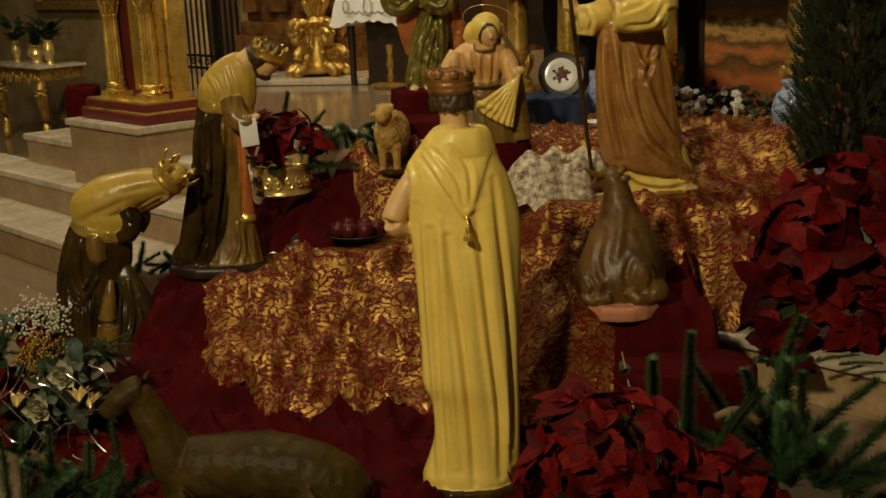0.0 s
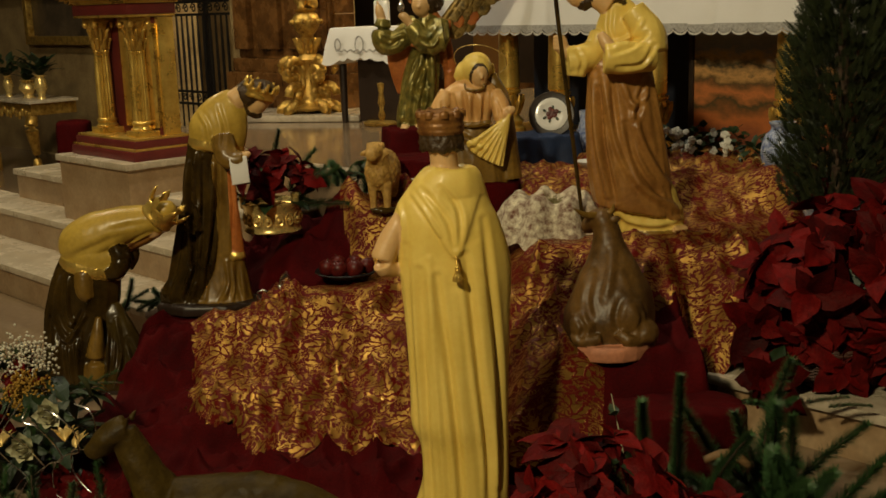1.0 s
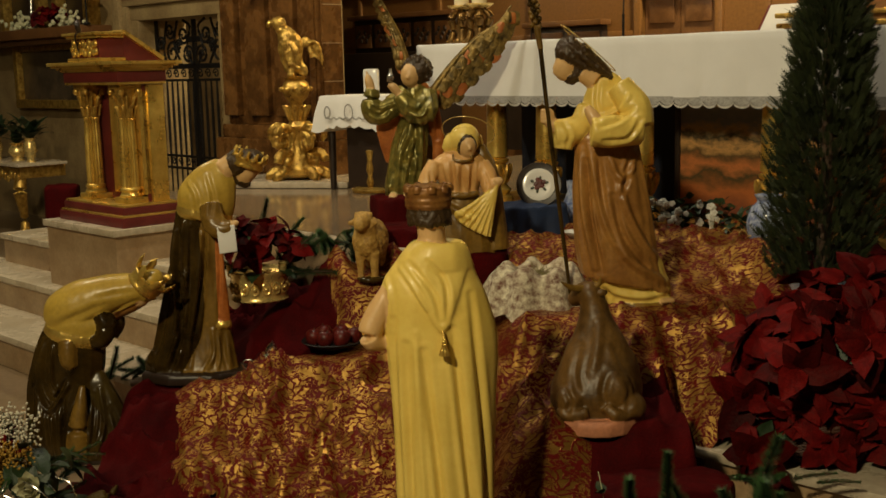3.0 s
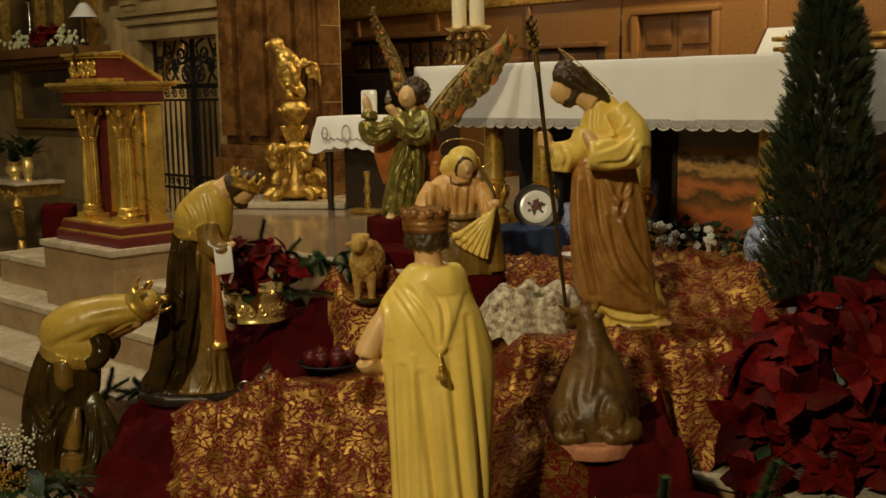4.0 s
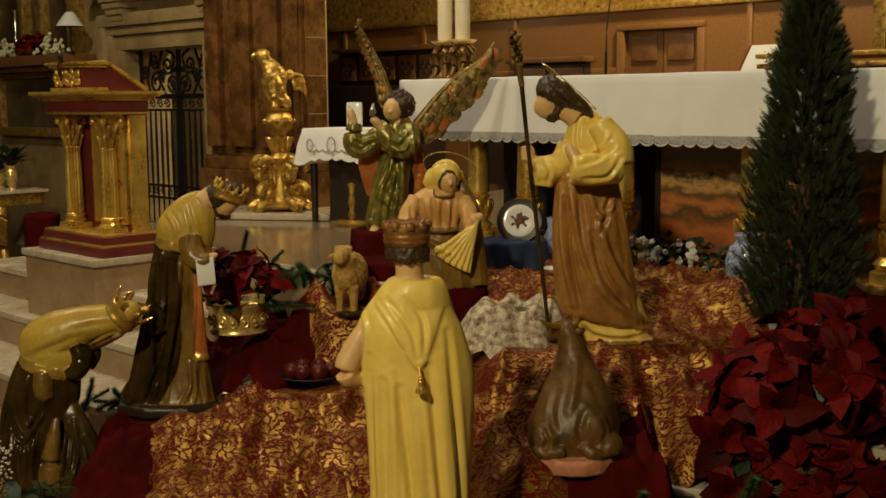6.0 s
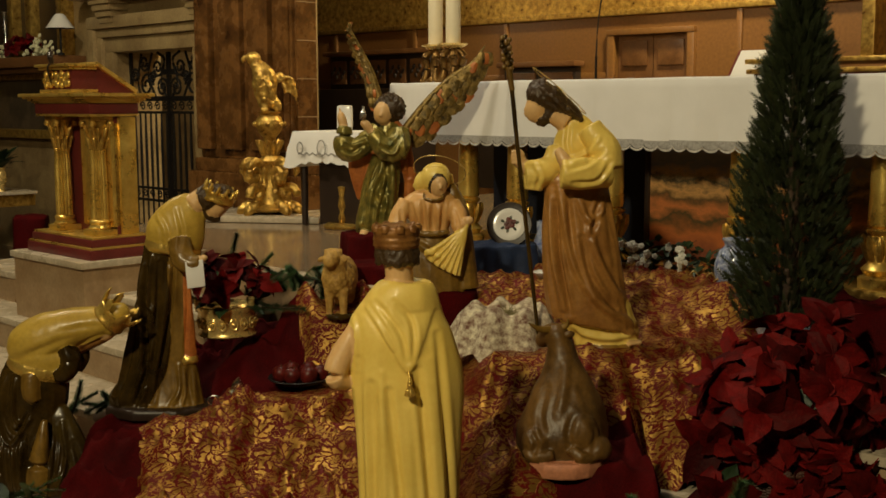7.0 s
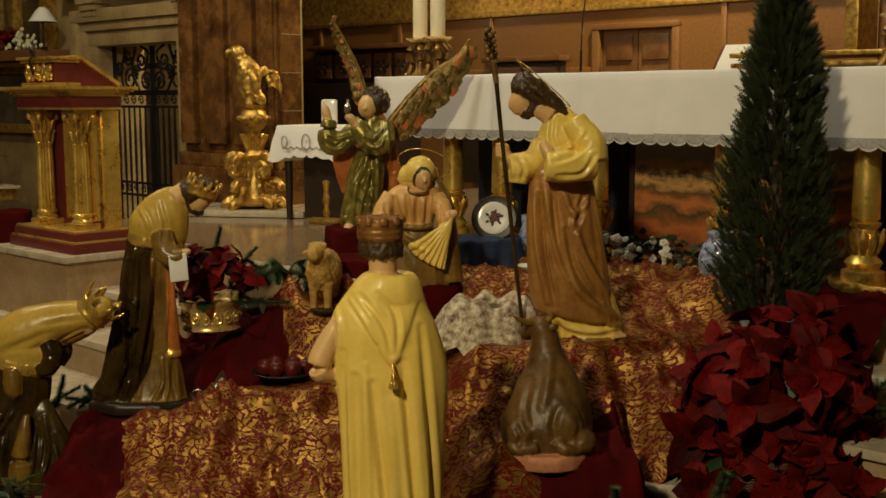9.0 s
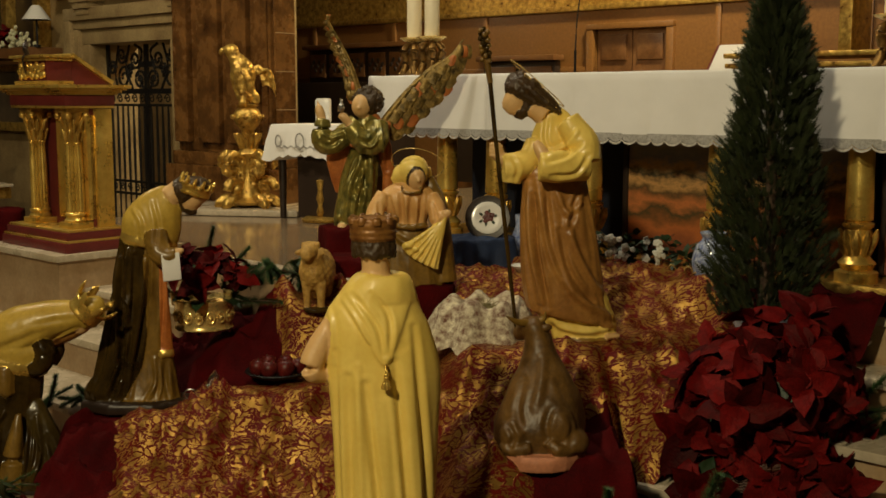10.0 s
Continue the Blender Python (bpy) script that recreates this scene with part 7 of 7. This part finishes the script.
for s in range(60):
    x, z = r4.gauss(0.02, 0.05), r4.uniform(0.4, 0.5)
    tube(bm, [(0.02, -0.05, 0.3), (x, -0.1, z)], 0.0012, 4, 1)
    for k in range(5):
        ball(bm, (x + r4.gauss(0, 0.02), -0.1 + r4.gauss(0, 0.02), z + r4.gauss(0, 0.015)), 0.0042, 0, 6)
part("white_filler", bm, [material("white_blossom", (0.62, 0.58, 0.46), 0.7, 0, 0.1, 20, 0), LEAF], arr, "sprays of tiny white blossom")["kind"] = "stuff"
bm = B()
for s in range(46):
    x, z = r4.gauss(0.06, 0.035), r4.uniform(0.34, 0.43)
    tube(bm, [(0.05, -0.12, 0.28), (x, -0.17, z)], 0.0014, 4, 0)
    for k in range(7):
        ball(bm, (x + r4.gauss(0, 0.008), -0.17 + r4.gauss(0, 0.01), z - 0.008 * k), 0.0045, 0, 6)
part("yellow_filler", bm, material("ochre_blossom", (0.36, 0.2, 0.02), 0.7, 0, 0.3, 20, 0), arr, "ochre solidago sprays")["kind"] = "stuff"
for s in range(7):
    bm = B()
    x0 = -0.12 + 0.06 * s
    pts = [(x0 + 0.05 * math.sin(k * 1.1 + s), -0.27 - 0.02 * math.sin(k), 0.36 - 0.045 * k + 0.02 * math.sin(2 * k + s)) for k in range(8)]
    tube(bm, pts, 0.0022, 5, n=36)
    part("silver_wire", bm, SILVER, arr, "curled silver wire")

# eucalyptus sprig and a curved bare stick among the fir
euc = thing("eucalyptus_sprig", "thin eucalyptus sprig with pale stem", "branch", pose(0.37, 2.6, 0.2))
bm = B()
tube(bm, [(0.02, 0, 0.0), (0.0, 0, 0.16), (-0.03, 0, 0.32)], [0.0025, 0.002, 0.001], 6)
part("stem", bm, ROSE, euc)
for i in range(8):
    m = pose(0.01 - 0.04 * (i // 2) / 4, 0, 0.1 + 0.055 * (i // 2), -10 + 9 * i, 25 * (i % 3), (70 if i % 2 else -75) + 14 * i) @ Matrix.Scale(0.5, 4)
    part("leaf", LEAVES[1], None, euc, m=m)
bm = B()
tube(bm, [(-0.06, 0, 0.06), (0.0, 0, 0.075), (0.06, 0, 0.04), (0.08, 0.0, 0.0)], [0.01, 0.013, 0.012, 0.01], 10)
solid("cut_branch", bm, material("peeled_wood", (0.2, 0.11, 0.04), 0.7, 0, 0.2, 30, 0.2), "curved peeled branch among the fir", "branch", pose(0.66, 2.75, 0.22))

# ---- behind: eagle stand, credence table, side altar ----
bm = B()
box(bm, -0.5, 0.42, -0.12, 0.5, H4, H4 + 0.04, 0, 0.006)
solid("marble_slab", bm, MARBLE, "white marble floor slab under the eagle stand", "slab", pose(-1.06, 7.62, 0, 0, 0, -12))
eagle = thing("eagle_stand", "gilded carved stand topped by an eagle", "stand", pose(-1.03, 7.75, H4 + 0.04))
bm = B()
lathe(bm, [(0.0006, 0.02), (0.16, 0.02), (0.18, 0.04), (0.1, 0.07), (0.06, 0.2), (0.05, 0.33), (0.075, 0.36), (0.05, 0.4), (0.045, 0.52), (0.08, 0.56), (0.1, 0.61), (0.08, 0.655), (0.06, 0.67), (0.08, 0.69), (0.0006, 0.7)], 28)
part("stem", bm, GOLD_OLD, eagle)
for sgn in (-1, 1):
    bm = B()
    pts = []
    for k in range(22):
        b = k / 21 * 4.6
        r = 0.085 * (1 - 0.72 * k / 21)
        pts.append((0.11 + r * math.cos(b) * sgn, 0.0, (0.12 if sgn > 0 else 0.24) + r * math.sin(b)))
    tube(bm, pts, [0.03] * 8 + [0.024] * 8 + [0.016] * 6, 8, n=40)
    ball(bm, (0.11, 0, 0.12 if sgn > 0 else 0.24), (0.04, 0.035, 0.04), 0, 10, lump=0.3, freq=20)
    tube(bm, [(0.06, 0, 0.33), (0.14, 0, 0.36), (0.19, 0, 0.31), (0.17, 0, 0.26)], [0.02, 0.03, 0.024, 0.01], 8)
    tube(bm, [(0.05, 0, 0.06), (0.15, 0, 0.05), (0.21, 0, 0.02), (0.23, 0, 0.015)], [0.035, 0.04, 0.03, 0.02], 8)
    tube(bm, [(0.06, 0, 0.05), (0.05, 0, 0.2), (0.05, 0, 0.34)], [0.03, 0.026, 0.024], 8)
    foot = finish(sculpted(bm, 0.006, 1, 0.008, (), (), 0.0, 24.0, 24.0), "scroll_foot", GOLD_OLD)
    for i in range(3):
        part("scroll_foot", foot, None, eagle, m=Matrix.Rotation(radians(-30 + 120 * i) + 0.35 * sgn, 4, "Z"))
bm = B()
for i in range(12):
    a = 2 * math.pi * i / 12
    tube(bm, [(0.05 * math.cos(a), 0.05 * math.sin(a), 0.4), (0.075 * math.cos(a), 0.075 * math.sin(a), 0.47), (0.095 * math.cos(a), 0.095 * math.sin(a), 0.5)], [0.012, 0.016, 0.006], 6)
    ball(bm, (0.1 * math.cos(a), 0.1 * math.sin(a), 0.61), 0.018, 0, 8)
part("leaf_collar", bm, GOLD_OLD, eagle)
bm = B()
tube(bm, [(0.0, 0, 0.72), (-0.02, 0, 0.82), (-0.03, 0, 0.92), (-0.06, 0, 0.99), (-0.085, 0, 1.03)], [0.055, 0.075, 0.08, 0.05, 0.04], 18, n=24)
ball(bm, (-0.1, 0, 1.05), (0.05, 0.038, 0.04), 0, 14, (0, -10, 0))
tube(bm, [(-0.13, 0, 1.055), (-0.165, 0, 1.045), (-0.17, 0, 1.02)], [0.022, 0.014, 0.004], 8)
for s in (-1, 1):
    tube(bm, [(-0.02, 0.04 * s, 0.78), (-0.02, 0.05 * s, 0.72), (-0.02, 0.05 * s, 0.695)], [0.034, 0.025, 0.025], 10)
tube(bm, [(0.0, 0, 0.78), (0.05, 0, 0.73), (0.06, 0, 0.7)], [0.05, 0.035, 0.02], 10)
for i in range(8):
    f = i / 7
    tube(bm, [(0.03 + 0.03 * f, 0.03, 0.9 + 0.03 * (1 - f)), (0.08 + 0.07 * f, 0.05, 0.94 - 0.03 * f), (0.1 + 0.09 * f, 0.05, 0.82 - 0.08 * f + 0.03 * math.sin(3 * f))], [0.018, 0.022, 0.006], 8, flat=0.5)
    tube(bm, [(-0.02, -0.05, 0.92), (0.0 + 0.02 * f, -0.085, 0.9 - 0.02 * f), (0.02 + 0.03 * f, -0.08, 0.78 - 0.02 * f)], [0.018, 0.02, 0.006], 8, flat=0.5)
part("eagle", sculpted(bm, 0.005, 1, 0.01, (), (), 0.0, 16.0, 22.0), GOLD_OLD, eagle, "gilded carved eagle with a raised wing")

cred = thing("credence_table", "small table under a white lace-edged cloth", "table", pose(-0.58, 7.42, H4, 0, 0, -32))
for x, y in ((-0.13, -0.13), (0.3, -0.13), (-0.13, 0.13), (0.3, 0.13)):
    bm = B()
    tube(bm, [(x, y, 0), (x, y, 0.3), (x, y, 0.6)], [0.02, 0.025, 0.022], 8)
    part("leg", bm, BLACKWOOD, cred)
bm = B()
box(bm, 0.02, 0.36, -0.17, 0.17, 0.02, 0.56, 0, 0.006)
part("cupboard", bm, BLACKWOOD, cred)
bm = B()
box(bm, -0.19, 0.38, -0.19, 0.19, 0.58, 0.605, 0, 0.004)
part("tabletop", bm, WOOD, cred)
bm = B()
rows = []
for k, (g, z) in enumerate(((0.005, 0.61), (0.2, 0.61), (0.205, 0.605), (0.215, 0.55), (0.225, 0.5), (0.235, 0.45), (0.24, 0.425))):
    row = []
    for i in range(160):
        a = 2 * math.pi * i / 160
        c, s = math.cos(a), math.sin(a)
        sq = 1 / max(abs(c), abs(s)) ** 0.9
        w = (0.61 - z) * 0.06 * math.sin(13 * a)
        low = (-0.018 * abs(math.sin(12 * a)) if k == 6 else 0) - (0.04 * (abs(math.sin(2 * a)) ** 6) if k >= 5 else 0)
        row.append((0.09 + (g * 1.3 * sq + w) * c, (g * sq + w) * s, z + low))
    rows.append(row)
quadgrid(bm, rows)
cc = part("cloth", bm, LINEN, cred, "white linen cloth with a scalloped edge")
bm = B()
for x in (-0.17, 0.0, 0.16):
    for i in range(40):
        a = 2 * math.pi * i / 40
        r = 0.03 if x else 0.042
        ball(bm, (x + 0.09 + r * 0.75 * math.cos(a), -0.232 - 0.006, 0.505 + r * 1.2 * math.sin(a)), (0.005, 0.003, 0.005), 0, 5)
for i in range(46):
    ball(bm, (-0.17 + 0.36 * i / 45 + 0.08, -0.24, 0.468 + 0.006 * math.sin(i)), (0.005, 0.003, 0.006), 0, 5)
part("embroidery", bm, LACE_DARK, cc, "grey openwork embroidery")
bm = B()
box(bm, -0.05, 0.05, -0.03, 0.03, 0, 0.16, 0, 0.018)
wb = solid("white_box", bm, CHINA, "small white rounded box on the credence table", "box", pose(-0.49, 7.36, H4 + 0.615, 0, 0, -10))
bm = B()
lathe(bm, [(0.0006, 0), (0.12, 0), (0.125, 0.015), (0.1, 0.03), (0.0006, 0.03)], 28)
lathe(bm, [(0.02, 0.03), (0.03, 0.06), (0.018, 0.1), (0.03, 0.14), (0.02, 0.2), (0.03, 0.26), (0.0006, 0.27)], 20)
solid("gilded_stand", bm, GOLD_OLD, "small gilded stand beside the credence table", "stand", pose(-0.5, 7.18, H4))

side = thing("side_altar", "side altar shelf with gilded frame and dark painting", "altar", FAR @ pose(-9.95, 4.95, 0))
bm = B()
box(bm, -1.1, 0.95, -0.3, 0, 1.83, 1.92, 0, 0.012)
box(bm, -1.05, 0.9, -0.24, 0, 1.78, 1.83, 0, 0.01)
part("shelf", bm, WOOD, side)
bm = B()
for a in ((-0.85, -0.77, 1.28, 1.78), (0.72, 0.8, 1.28, 1.78)):
    box(bm, a[0], a[1], -0.09, 0, a[2], a[3], 0, 0.01)
box(bm, -0.85, 0.8, -0.09, 0, 1.2, 1.28, 0, 0.01)
box(bm, -0.85, 0.8, -0.088, 0, 1.73, 1.78, 0, 0.01)
part("picture_frame", bm, GOLD_OLD, side)
bm = B()
box(bm, -0.78, 0.74, -0.03, -0.01, 1.26, 1.76)
part("canvas", bm, material("dark_painting", (0.12, 0.085, 0.05), 0.4, 0, 0.7, 3.5, 0.1, 20, second=(0.02, 0.016, 0.012)), side)
for x in (-0.95, -0.2, 0.15, 0.72):
    bm = B()
    box(bm, x - 0.05, x + 0.05, -0.12, 0, 1.92, 3.0, 0, 0.012)
    part("gilded_post", bm, GOLD_OLD, side)
bm = B()
box(bm, -0.9, 0.68, -0.03, 0.0, 1.92, 3.0)
part("niche_back", bm, BLACKWOOD, side)
sv = thing("altar_flowers", "red and white flowers along the side altar shelf", "flowers", FAR @ pose(-9.95, 4.75, 1.92))
rr = random.Random(31)
poinsettia_heads(sv, [((0.0 + 0.13 * i, -0.02, 0.1 + 0.05 * (i % 2)), (0.2, -0.6, 0.6)) for i in range(4)], 0.7, rr)
bm = B()
for i in range(110):
    x = rr.choice((-0.35, 0.6)) + rr.gauss(0, 0.12)
    ball(bm, (x, rr.uniform(-0.08, 0.04), abs(rr.gauss(0, 0.07)) + 0.01), 0.018, 0, 6, lump=0.3)
part("white_blossom", bm, ROSE, sv)["kind"] = "stuff"
cs = thing("tall_candlestick", "slim silver candlestick on the side altar", "candlestick", FAR @ pose(-10.1, 4.76, 1.92))
bm = B()
lathe(bm, [(0.06, 0), (0.05, 0.02), (0.015, 0.05), (0.022, 0.15), (0.012, 0.2), (0.022, 0.3), (0.012, 0.35), (0.03, 0.42), (0.0006, 0.42)], 16)
part("stem", bm, SILVER, cs)
lampsh = thing("reading_lamp", "white shaded reading lamp by the gateway", "lamp", FAR @ pose(-9.0, 4.72, 1.92))
bm = B()
lathe(bm, [(0.03, 0.0), (0.03, 0.015), (0.008, 0.02), (0.008, 0.26), (0.0006, 0.26)], 14)
part("stem", bm, IRON, lampsh)
bm = B()
lathe(bm, [(0.12, 0.22), (0.05, 0.32), (0.03, 0.34), (0.028, 0.335), (0.115, 0.22)], 24)
part("shade", bm, CHINA, lampsh, "white enamel shade")

con = thing("console_table", "marble-topped console with carved gilded legs", "table", CH @ pose(-10.5, 4.7, 0))
bm = B()
box(bm, -0.55, 0.6, -0.28, 0.2, 0.69, 0.72, 0, 0.008)
part("marble_top", bm, MARBLE, con)
bm = B()
box(bm, -0.5, 0.55, -0.24, 0.2, 0.58, 0.69, 0, 0.01)
for i in range(16):
    ball(bm, (-0.46 + 0.065 * i, -0.25, 0.6 + 0.02 * math.sin(i * 2)), (0.03, 0.02, 0.04), 0, 8, lump=0.3)
part("carved_apron", bm, GOLD_OLD, con)
for x in (-0.42, 0.47):
    bm = B()
    tube(bm, [(x, -0.2, 0.6), (x + 0.05, -0.24, 0.45), (x - 0.03, -0.18, 0.22), (x + 0.04, -0.22, 0.04), (x + 0.06, -0.24, 0.0)], [0.05, 0.06, 0.035, 0.05, 0.03], 12)
    part("leg", bm, GOLD_OLD, con)
for x, h, w in ((-0.25, 0.2, 0.05), (0.18, 0.17, 0.085), (0.45, 0.22, 0.06)):
    vs = thing("brass_vase", "brass vase of green foliage on the console", "vase", CH @ pose(-10.5 + x, 4.62, 0.72), "vases on the console")
    bm = B()
    lathe(bm, [(0.0006, 0), (w * 0.7, 0), (w * 0.5, 0.03), (w, h * 0.5), (w * 0.8, h * 0.8), (w * 0.6, h * 0.88), (w * 0.9, h), (w * 0.8, h), (0.0006, h * 0.9)], 24)
    part("body", bm, BRASS, vs)
    for i in range(26):
        a = rr.uniform(0, 6.28)
        m = Matrix.Translation((0, 0, h * 0.9)) @ Matrix.Rotation(a, 4, "Z") @ Matrix.Rotation(radians(rr.uniform(30, 80)), 4, "X") @ Matrix.Translation((0, rr.uniform(0.0, 0.2), 0)) @ Matrix.Scale(rr.uniform(1.0, 1.5), 4)
        part("leaf", rr.choice(LEAVES), None, vs, m=m)
drape("velvet_drape", "dark red velvet over a seat behind the pedestal", VELVET, -2.86, 8.3, 0.0, 0.7, 0.12, 0.14, 10)

# ---- behind the altar ----
lec = thing("lectern", "dark wooden lectern with an open white book", "lectern", CH @ pose(-3.5, 6.6, H4 - 0.2))
bm = B()
box(bm, -0.2, 0.2, -0.16, 0.16, 0, 1.0, 0, 0.012)
part("post", bm, WOOD, lec)
bm = B()
box(bm, -0.28, 0.28, -0.2, 0.2, -0.02, 0.02, 0, 0.006, m=pose(0, 0, 1.16, 50, 0, 0))
part("desk", bm, MAROON, lec, "maroon sloping desk")
bm = B()
box(bm, -0.24, 0.24, -0.16, 0.17, 0.022, 0.05, 0, 0.008, m=pose(0, 0, 1.16, 50, 0, 0))
solid("open_book", bm, LINEN, "open white book on the lectern", "book", CH @ pose(-3.5, 6.6, H4 - 0.2))
mic = thing("microphone_stand", "thin black microphone stand behind the altar", "microphone", CH @ pose(-4.62, 6.3, H4))
bm = B()
lathe(bm, [(0.1, 0), (0.1, 0.015), (0.012, 0.02), (0.009, 0.1), (0.009, 1.1), (0.0006, 1.1)], 16)
part("pole", bm, IRON, mic)
bm = B()
tube(bm, [(0, 0, 1.1), (0.01, 0, 1.3), (0.04, 0, 1.5)], [0.006, 0.005, 0.005], 8)
tube(bm, [(0.04, 0, 1.5), (0.045, 0, 1.56)], [0.013, 0.015], 10)
part("gooseneck", bm, BLACKWOOD, mic)
bench = thing("blue_bench", "grey-blue upholstered bench behind the altar", "bench", CH @ pose(-4.9, 7.3, H4))
bm = B()
box(bm, -0.5, 0.5, -0.2, 0.2, 0.9, 0.96, 0, 0.02)
part("seat", bm, material("grey_blue_cloth", (0.14, 0.14, 0.17), 0.8, 0, 0.2, 20, 0.2), bench)
for x in (-0.42, 0.42):
    bm = B()
    box(bm, x - 0.03, x + 0.03, -0.18, 0.18, 0.0, 0.9, 0, 0.008)
    part("leg", bm, WOOD, bench)
org = thing("gilded_cabinet", "gilded cabinet with red panels behind the altar", "cabinet", CH @ pose(-2.9, 6.6, H4))
bm = B()
box(bm, -0.6, 1.2, -0.2, 0.3, 0, 0.98, 0, 0.012)
part("body", bm, MAROON, org)
for z in (0.9, 0.96, 1.02):
    bm = B()
    box(bm, -0.63, 1.23, -0.24 - 0.02 * (z > 1), 0.32, z, z + 0.03, 0, 0.008)
    part("moulding", bm, GOLD_OLD, org)
for x in (-0.4, 0.1, 0.6, 1.1):
    bm = B()
    box(bm, x - 0.04, x + 0.04, -0.18, 0.1, 1.05, 1.6, 0, 0.01)
    part("upright", bm, GOLD_OLD, org)
bm = B()
tube(bm, [(1.72, 3.98, 0.62), (1.62, 3.9, 0.6), (1.5, 3.92, 0.61), (1.42, 3.86, 0.63)], 0.006, 6)
solid("cord", bm, CHINA, "white electric cord on the cloth", "cord", Matrix())
